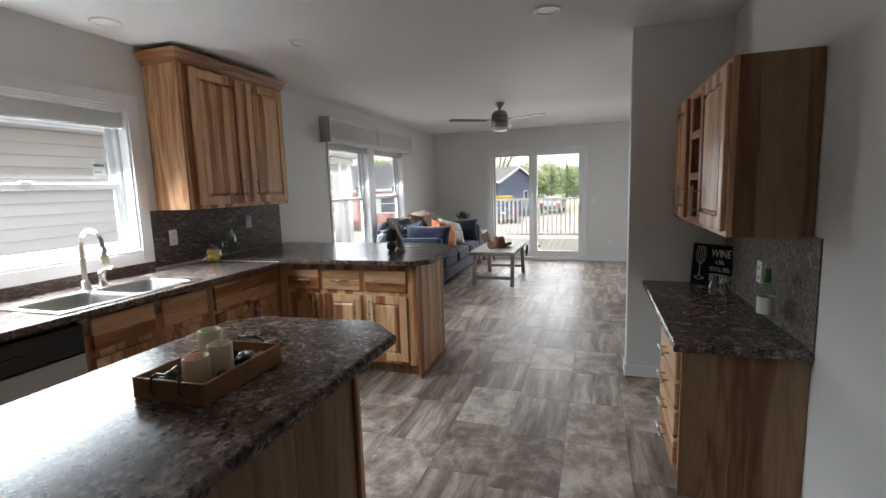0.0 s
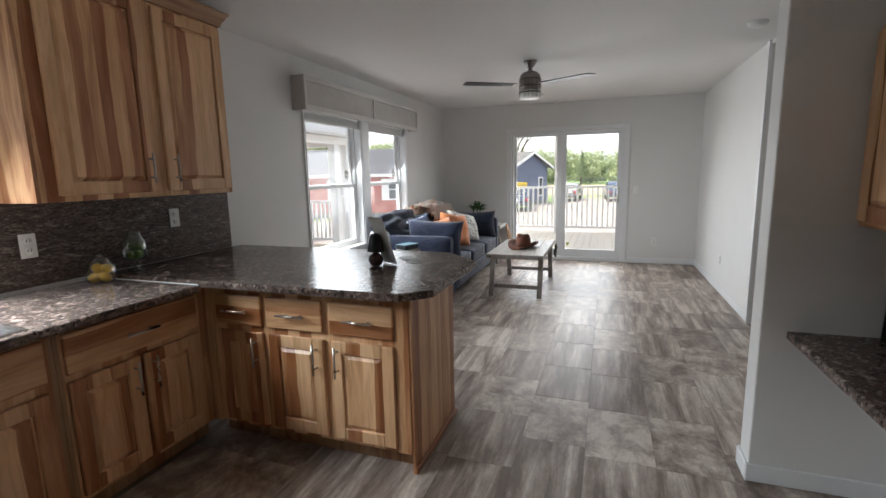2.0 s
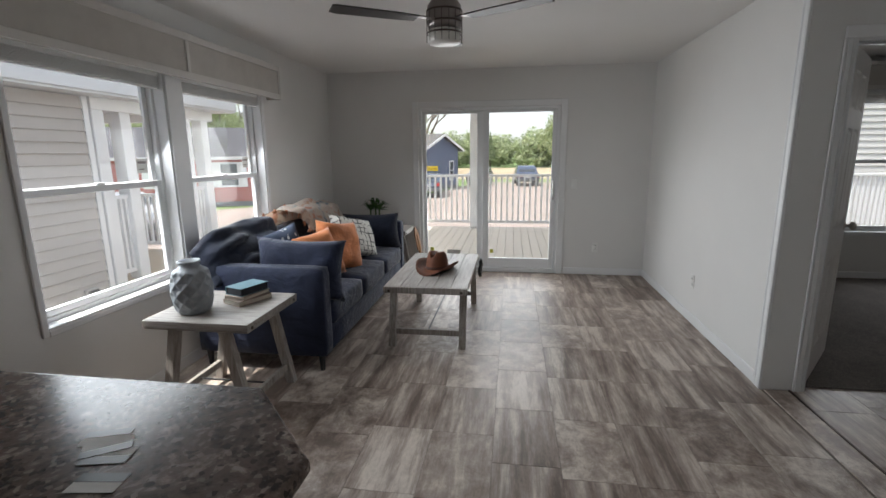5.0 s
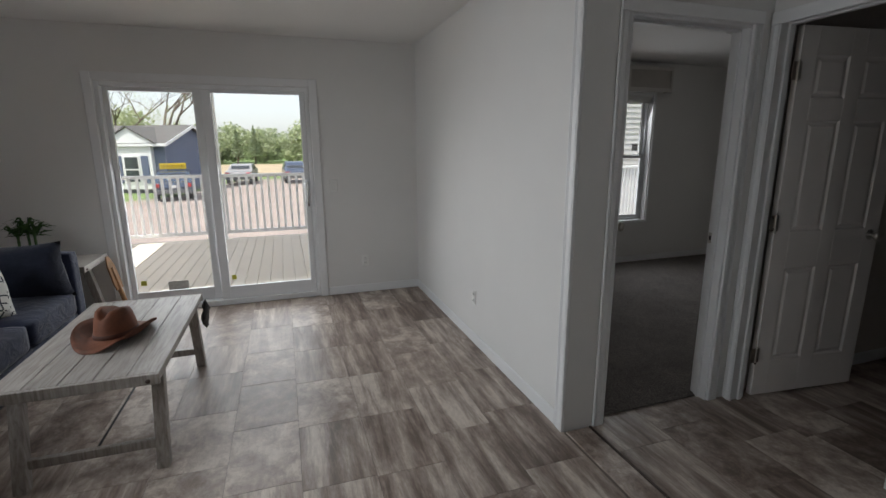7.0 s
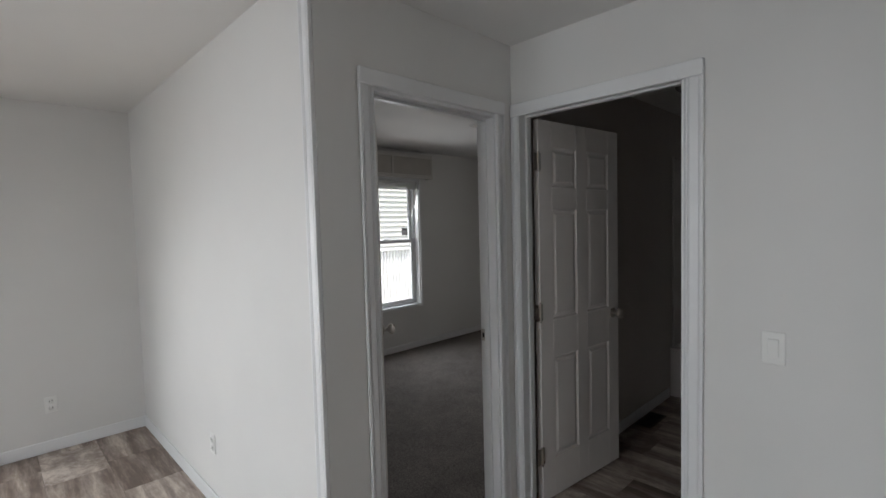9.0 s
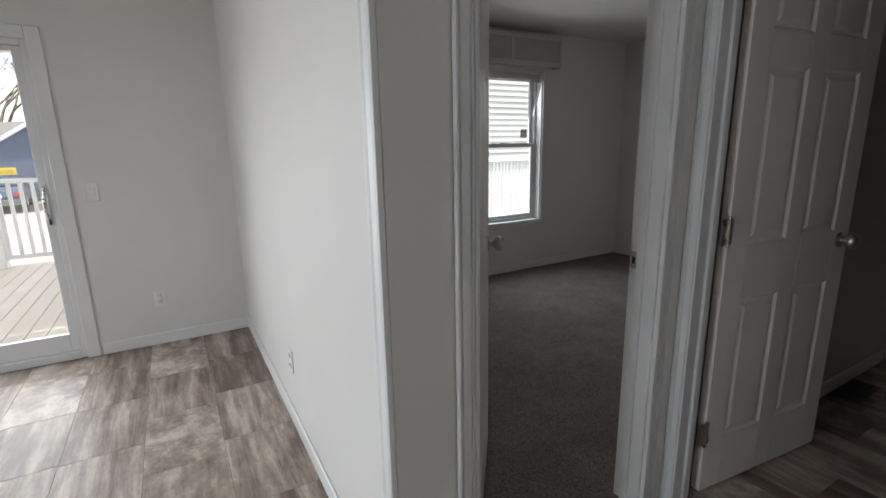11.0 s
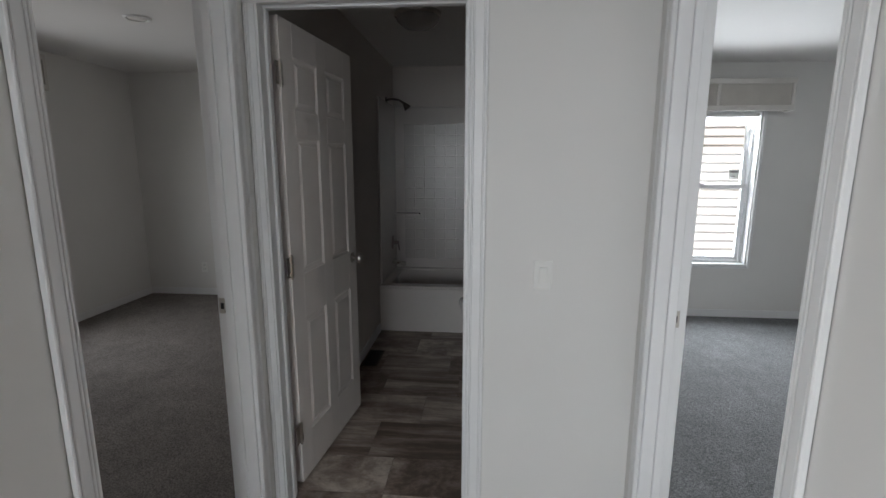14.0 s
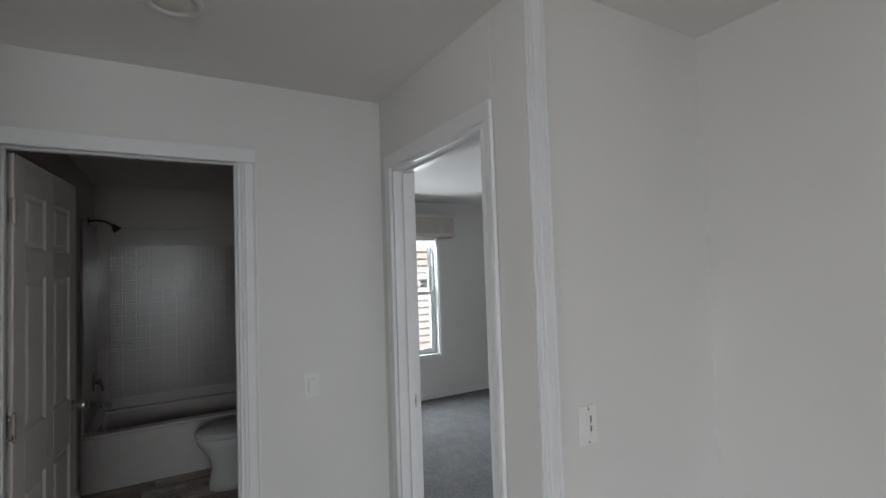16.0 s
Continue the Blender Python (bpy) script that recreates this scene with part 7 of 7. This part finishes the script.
            for v in q.verts:
                v.co.z += -v.co.x * 0.87 / ((x1 - x0) / 2 + 0.3)
                v.co.x *= s
            q.transform(Matrix.Translation(((x0 + x1) / 2, 0, wall_h + 0.87)))
            bmesh.ops.recalc_face_normals(q, faces=q.faces)
            part("porch_roof", q, roofm, t)
        xm = (x0 + x1) / 2
        dr = part("window", boxm(xm - 0.5, xm + 0.5, -0.29, -0.251, 0.6, 2.2, 0.004), TRIM, t)
        part("pane", boxm(xm - 0.42, xm + 0.42, -0.298, -0.291, 0.68, 2.12), plain("far_pane", (0.05, 0.06, 0.07), 0.1), dr)
        part("muntin", boxm(xm - 0.42, xm + 0.42, -0.306, -0.299, 1.36, 1.44), TRIM, dr)
        for s in (-1, 1):
            part("shutter", boxm(xm + s * 0.85 - 0.22, xm + s * 0.85 + 0.22, -0.29, -0.251, 0.6, 2.2, 0.004), paint, t)
    return t


LH = 13.0
blue_m = pose(-7.8, 27.0, GZ, 0, 0, -25) @ Matrix.Translation((-LH, 0, 0))
far_house(blue_m, LH, 4.7, 2.95, 3.95, (0.115, 0.14, 0.215), (0.11, 0.105, 0.10), "slate blue house with grey shingle roof and white trim", (9.7, 12.3),
          [("front", 4.6, 5.4, 1.0, 2.1, 0), ("front", 1.6, 2.6, 1.0, 2.1, 0), ("end", 3.5, 3.95, 0.7, 2.0, 0)])
far_house(pose(-25.0, 13.2, GZ, 0, 0, 24), 15.0, 6.0, 2.65, 4.1, (0.40, 0.10, 0.075), (0.075, 0.075, 0.085), "red house with dark roof and white shutters", None,
          [("front", 2.0, 3.2, 1.1, 2.2, 1), ("front", 6.0, 6.8, 1.1, 2.2, 1), ("front", 9.2, 10.0, 1.1, 2.2, 1), ("front", 12.4, 13.6, 1.1, 2.2, 1), ("end", 2.4, 3.2, 1.1, 2.2, 1)])


def car(m, c, label, sign=False, suv=False):
    t = thing("car", m, label, "car")
    paint = plain("car_paint", c, 0.25, 0.3, 0.06, bump_s=0.0)
    h = 1.55 if suv else 1.42
    side = [(-2.2, 0.42), (-2.24, 0.70), (-2.12, 0.92), (-1.30, 0.98), (-0.55, h - 0.06), (-0.2, h), (0.9, h), (1.25, h - 0.06), (1.95 if suv else 1.75, 1.02), (2.20, 0.95), (2.25, 0.55), (2.18, 0.40)]
    b = bmesh.new()
    rows = []
    for k, (w, ins) in enumerate(((-0.86, 0.05), (-0.80, 0.0), (0.80, 0.0), (0.86, 0.05))):
        row = []
        for y, z_ in side:
            tuck = 0.16 * max(0.0, (z_ - 0.98) / 0.45)
            row.append(b.verts.new((w * (1 - tuck / 0.86), y, z_)))
        rows.append(row)
    for a, q in zip(rows, rows[1:]):
        for i in range(len(side)):
            j = (i + 1) % len(side)
            b.faces.new((a[i], a[j], q[j], q[i]))
    b.faces.new(rows[0]), b.faces.new(rows[-1][::-1])
    bmesh.ops.recalc_face_normals(b, faces=b.faces)
    bo = part("body", b, paint, t)
    pane = plain("car_glass", (0.02, 0.025, 0.03), 0.08, bump_s=0.0)
    ry = 1.62 if suv else 1.50
    part("rear_window", moved(boxm(-0.62, 0.62, -0.01, 0.01, -0.20, 0.20, 0.01), pose(0, -0.955, 1.21, -59)), pane, bo)
    part("front_window", moved(boxm(-0.62, 0.62, -0.01, 0.01, -0.20, 0.20, 0.01), pose(0, ry + 0.03, 1.22, 57)), pane, bo)
    for s in (-1, 1):
        part("side_window", moved(boxm(-0.006, 0.006, -0.62, 0.95, -0.16, 0.16, 0.004), pose(s * 0.795, 0.1, 1.17, 0, s * -12, 0)), pane, bo)
        part("tail_light", boxm(s * 0.70 - 0.13, s * 0.70 + 0.13, -2.245, -2.17, 0.70, 0.88, 0.01), plain("tail_red", (0.45, 0.02, 0.015), 0.25, bump_s=0.0), bo)
        for y in (-1.35, 1.38):
            w_ = part("wheel", smooth(cylm((s * 0.66, y, 0.33), (s * 0.87, y, 0.33), 0.33, n=24)), BLACKP, t)
            part("rim", smooth(cylm((s * 0.855, y, 0.33), (s * 0.88, y, 0.33), 0.20, n=20)), STEEL, w_)
    part("bumper", boxm(-0.83, 0.83, -2.28, -2.20, 0.38, 0.58, 0.02), plain("bumper_grey", (0.10, 0.10, 0.10), 0.5), bo)
    part("registration_plate", boxm(-0.16, 0.16, -2.262, -2.248, 0.66, 0.80), PAPER, bo)
    if sign:
        sb = part("roof_sign", boxm(-0.62, 0.62, -0.02, 0.02, h + 0.10, h + 0.40, 0.005), plain("sign_yellow", (0.75, 0.52, 0.01), 0.5, vary=0.03), t, "yellow roof sign with black words")
        part("sign_bracket", box(boxm(-0.45, -0.40, -0.015, 0.015, h - 0.02, h + 0.10), 0.40, 0.45, -0.015, 0.015, h - 0.02, h + 0.10), BLACKP, t)
        cu = bpy.data.curves.new("words", "FONT")
        cu.body, cu.size, cu.align_x, cu.extrude = "OVERSIZE LOAD", 0.19, "CENTER", 0.002
        tmp = bpy.data.objects.new("words", cu)
        scene.collection.objects.link(tmp)
        me = bpy.data.meshes.new_from_object(tmp.evaluated_get(bpy.context.evaluated_depsgraph_get()))
        bpy.data.objects.remove(tmp)
        me.materials.clear()
        me.materials.append(BLACKP)
        ob = new("lettering", me)
        ob.parent = sb
        ob.matrix_local = pose(0, -0.022, h + 0.18, 90, 0, 0) @ Matrix.Diagonal((0.80, 1, 1, 1))
    return t


car(pose(-6.9, 24.0, GZ + 0.021, 0, 0, 8), (0.05, 0.07, 0.11), "dark blue car carrying a yellow roof sign", sign=True)
car(pose(-4.25, 34.2, GZ + 0.021, 0, 0, -4), (0.33, 0.32, 0.32), "light silver car parked on the gravel")
car(pose(-0.45, 34.0, GZ + 0.021, 0, 0, 3), (0.06, 0.08, 0.13), "dark blue sport utility car parked on the gravel", suv=True)
car(pose(-14.5, 8.0, GZ + 0.021, 0, 0, 70), (0.45, 0.45, 0.46), "grey car parked beside the red house")


def leaf_cloud(blobs, n, size, seed):
    """Leaves as small bent quads scattered through a set of (centre, radii) clumps."""
    rnd = np.random.RandomState(seed)
    vs, fs = [], []
    for (cx, cy, cz, rx, ry, rz), share in blobs:
        k = int(n * share)
        d = rnd.normal(size=(k, 3))
        d /= np.linalg.norm(d, axis=1)[:, None]
        r = rnd.uniform(0.18, 1.08, size=(k, 1)) ** 0.6
        p = d * r * np.array([rx, ry, rz]) + np.array([cx, cy, cz])
        a = rnd.normal(size=(k, 3))
        a /= np.linalg.norm(a, axis=1)[:, None]
        b = np.cross(a, d + 0.01)
        b /= np.linalg.norm(b, axis=1)[:, None] + 1e-6
        s = size * rnd.uniform(0.5, 1.3, size=(k, 1))
        for i in range(k):
            o = len(vs)
            vs += [tuple(p[i] - a[i] * s[i]), tuple(p[i] + b[i] * s[i] * 0.6), tuple(p[i] + a[i] * s[i]), tuple(p[i] - b[i] * s[i] * 0.6)]
            fs.append((o, o + 1, o + 2, o + 3))
    me = bpy.data.meshes.new("leaves")
    me.from_pydata(vs, [], fs)
    return me


BARK = plain("bark", (0.13, 0.10, 0.08), 0.9, vary=0.3, scale=8, fine=40, bump_s=0.6)
GREEN = [foliage("spring_leaf", (0.30, 0.36, 0.16), (0.44, 0.48, 0.26)), foliage("deep_leaf", (0.25, 0.31, 0.14), (0.37, 0.41, 0.21)), foliage("pine_needle", (0.22, 0.28, 0.15), (0.30, 0.36, 0.21))]


def limbs(bm, base, way, length, radius, depth, rnd):
    """Forked, tapering limbs."""
    p, d = Vector(base), Vector(way).normalized()
    seg = 3
    for i in range(seg):
        d = (d + Vector((rnd.uniform(-1, 1), rnd.uniform(-1, 1), rnd.uniform(-0.2, 0.6))) * 0.16).normalized()
        q = p + d * length / seg
        r0, r1 = radius * (1 - 0.45 * i / seg), radius * (1 - 0.45 * (i + 1) / seg)
        cyl(bm, p, q, r0, r1, 6 if depth else 4, False)
        p = q
    if depth:
        for k in range(3 if depth > 1 else 4):
            a = rnd.uniform(0, 6.28)
            w = (d * 0.75 + Vector((math.cos(a), math.sin(a), rnd.uniform(0.0, 0.5))) * 0.75).normalized()
            limbs(bm, p - d * length * rnd.uniform(0.0, 0.35), w, length * rnd.uniform(0.6, 0.78), radius * 0.5, depth - 1, rnd)


def tree(x, y, h, kind_of, seed, label):
    rnd = random.Random(seed)
    t = thing("tree", pose(x, y, GZ), label, "tree")
    tk = bmesh.new()
    if kind_of == "pine":
        cyl(tk, (0, 0, 0), (0, 0, h), 0.16, 0.02, 8)
        blobs = [((0, 0, h * (0.25 + 0.75 * i / 9), (1 - i / 9.5) * h * 0.2, (1 - i / 9.5) * h * 0.2, h * 0.05), (10 - i) / 55) for i in range(10)]
        n, size, mat_ = 1500, 0.16, GREEN[2]
    else:
        limbs(tk, (0, 0, 0), (0, 0, 1), h * 0.42, 0.05 * h ** 0.7, 4 if kind_of == "bare" else 2, rnd)
        blobs = [((rnd.uniform(-0.26, 0.26) * h, rnd.uniform(-0.26, 0.26) * h, rnd.uniform(0.42, 0.9) * h, h * rnd.uniform(0.10, 0.2), h * rnd.uniform(0.10, 0.2), h * rnd.uniform(0.07, 0.14)), 1 / 14) for i in range(14)]
        n, size, mat_ = (1800, 0.05, GREEN[0]) if kind_of == "bare" else (9000, 0.09, GREEN[seed % 2])
    part("trunk", smooth(tk), BARK, t)
    me = leaf_cloud(blobs, n, size, seed)
    me.materials.append(mat_)
    cr_ = new("crown", me)
    cr_.parent = t
    return t


tree(-9.5, 37.5, 10.5, "bare", 3, "tall budding tree with bare grey limbs")
tree(-13.5, 40.0, 10.0, "bare", 8, "tall budding tree with bare grey limbs")
tree(3.2, 33.0, 7.0, "broad", 5, "leafy young tree beside the field")
tree(-30, 34, 9.5, "broad", 6, "leafy tree behind the red house")
tree(-24, 30, 9.0, "broad", 9, "leafy tree behind the red house")
tree(-16, 33, 8.0, "broad", 12, "leafy tree between the houses")
tree(-36, 26, 10.0, "broad", 15, "leafy tree behind the red house")
tree(-30, 5, 9.0, "broad", 17, "leafy tree beyond the next porch")
tree(-8.0, 77, 5.5, "pine", 21, "dark pine at the edge of the woods")
tree(-5.5, 79, 6.0, "pine", 22, "dark pine at the edge of the woods")
tree(2.5, 80, 5.5, "pine", 23, "dark pine at the edge of the woods")
rw = random.Random(77)
blobs = []
for i in range(260):
    x = -120 + 200 * rw.random()
    y = 80 + rw.random() * 14
    h = rw.uniform(2.8, 6.0) + (y - 80) * 0.12
    for k in range(3):
        blobs.append(((x + rw.uniform(-1.6, 1.6), y + rw.uniform(-1, 1), GZ + h * (0.28 + 0.27 * k), rw.uniform(1.6, 2.6), rw.uniform(1.3, 2.0), h * 0.25), 1 / 780))
me = leaf_cloud(blobs, 150000, 0.34, 5)
me.materials.append(foliage("woods_leaf", (0.33, 0.39, 0.21), (0.45, 0.49, 0.30)))
tagged(new("woods", me), "spring-green woods beyond the field", "woods", "", "stuff")
blobs = []
for i in range(70):
    a = radians(rw.uniform(100, 172))
    r = rw.uniform(62, 80)
    blobs.append(((r * math.cos(a), r * math.sin(a), GZ + rw.uniform(1.5, 6.5), rw.uniform(2, 3.4), rw.uniform(2, 3.4), rw.uniform(1.4, 2.4)), 1 / 70))
me = leaf_cloud(blobs, 70000, 0.28, 8)
me.materials.append(foliage("far_woods_leaf", (0.33, 0.39, 0.21), (0.45, 0.49, 0.30)))
tagged(new("far_woods", me), "spring-green woods beyond the neighbouring houses", "woods", "", "stuff")

# ---- floor tiles ----
TW, TL = 0.3308, 0.505
PHASE = (-2.51, -2.61, -2.33, -2.825, -2.75, -2.525)
lib = {}


def tile_at(x0, x1, y0, y1):
    key = (round(x1 - x0, 3), round(y1 - y0, 3))
    if key not in lib:
        w, l = key
        lib[key] = to_mesh("tile", boxm(-w / 2 + 0.0009, w / 2 - 0.0009, -l / 2 + 0.0009, l / 2 - 0.0009, -0.0025, 0.0, 0.0007), VINYLT)
    ob = new("tile", lib[key])
    ob.parent = floor
    ob.location = ((x0 + x1) / 2, (y0 + y1) / 2, 0.0)


def lay(xa, xb, ya, yb, x_start, skip=(), courses=PHASE):
    i = math.floor((xa - x_start) / TW)
    while x_start + i * TW < xb - 0.005:
        x0, x1 = max(xa, x_start + i * TW), min(xb, x_start + (i + 1) * TW)
        ph = courses[(-i - 1) % 6]
        k = math.floor((ya - ph) / TL)
        while ph + k * TL < yb - 0.005:
            y0, y1 = max(ya, ph + k * TL), min(yb, ph + (k + 1) * TL)
            if x1 - x0 > 0.01 and y1 - y0 > 0.01 and not any(s[0] < (x0 + x1) / 2 < s[1] and s[2] < (y0 + y1) / 2 < s[3] for s in skip):
                tile_at(x0, x1, y0, y1)
            k += 1
        i += 1


lay(W + 0.001, -0.001, S_END + 0.001, -0.001, 0.0, [(W, -3.15, -9.45, -5.9), (-3.3, -2.2, -5.6, -5.2), (-2.15, -1.7, -8.3, -7.7), (-0.35, 0, -6.65, -6.25)])
HALL = (-2.85, -2.62, -2.76, -2.678, -2.968, -3.05)
lay(0.166, 1.22, -4.40, -2.72, 0.172, courses=HALL)
lay(1.22, 3.33, -4.30, -2.79, 0.172, courses=HALL)
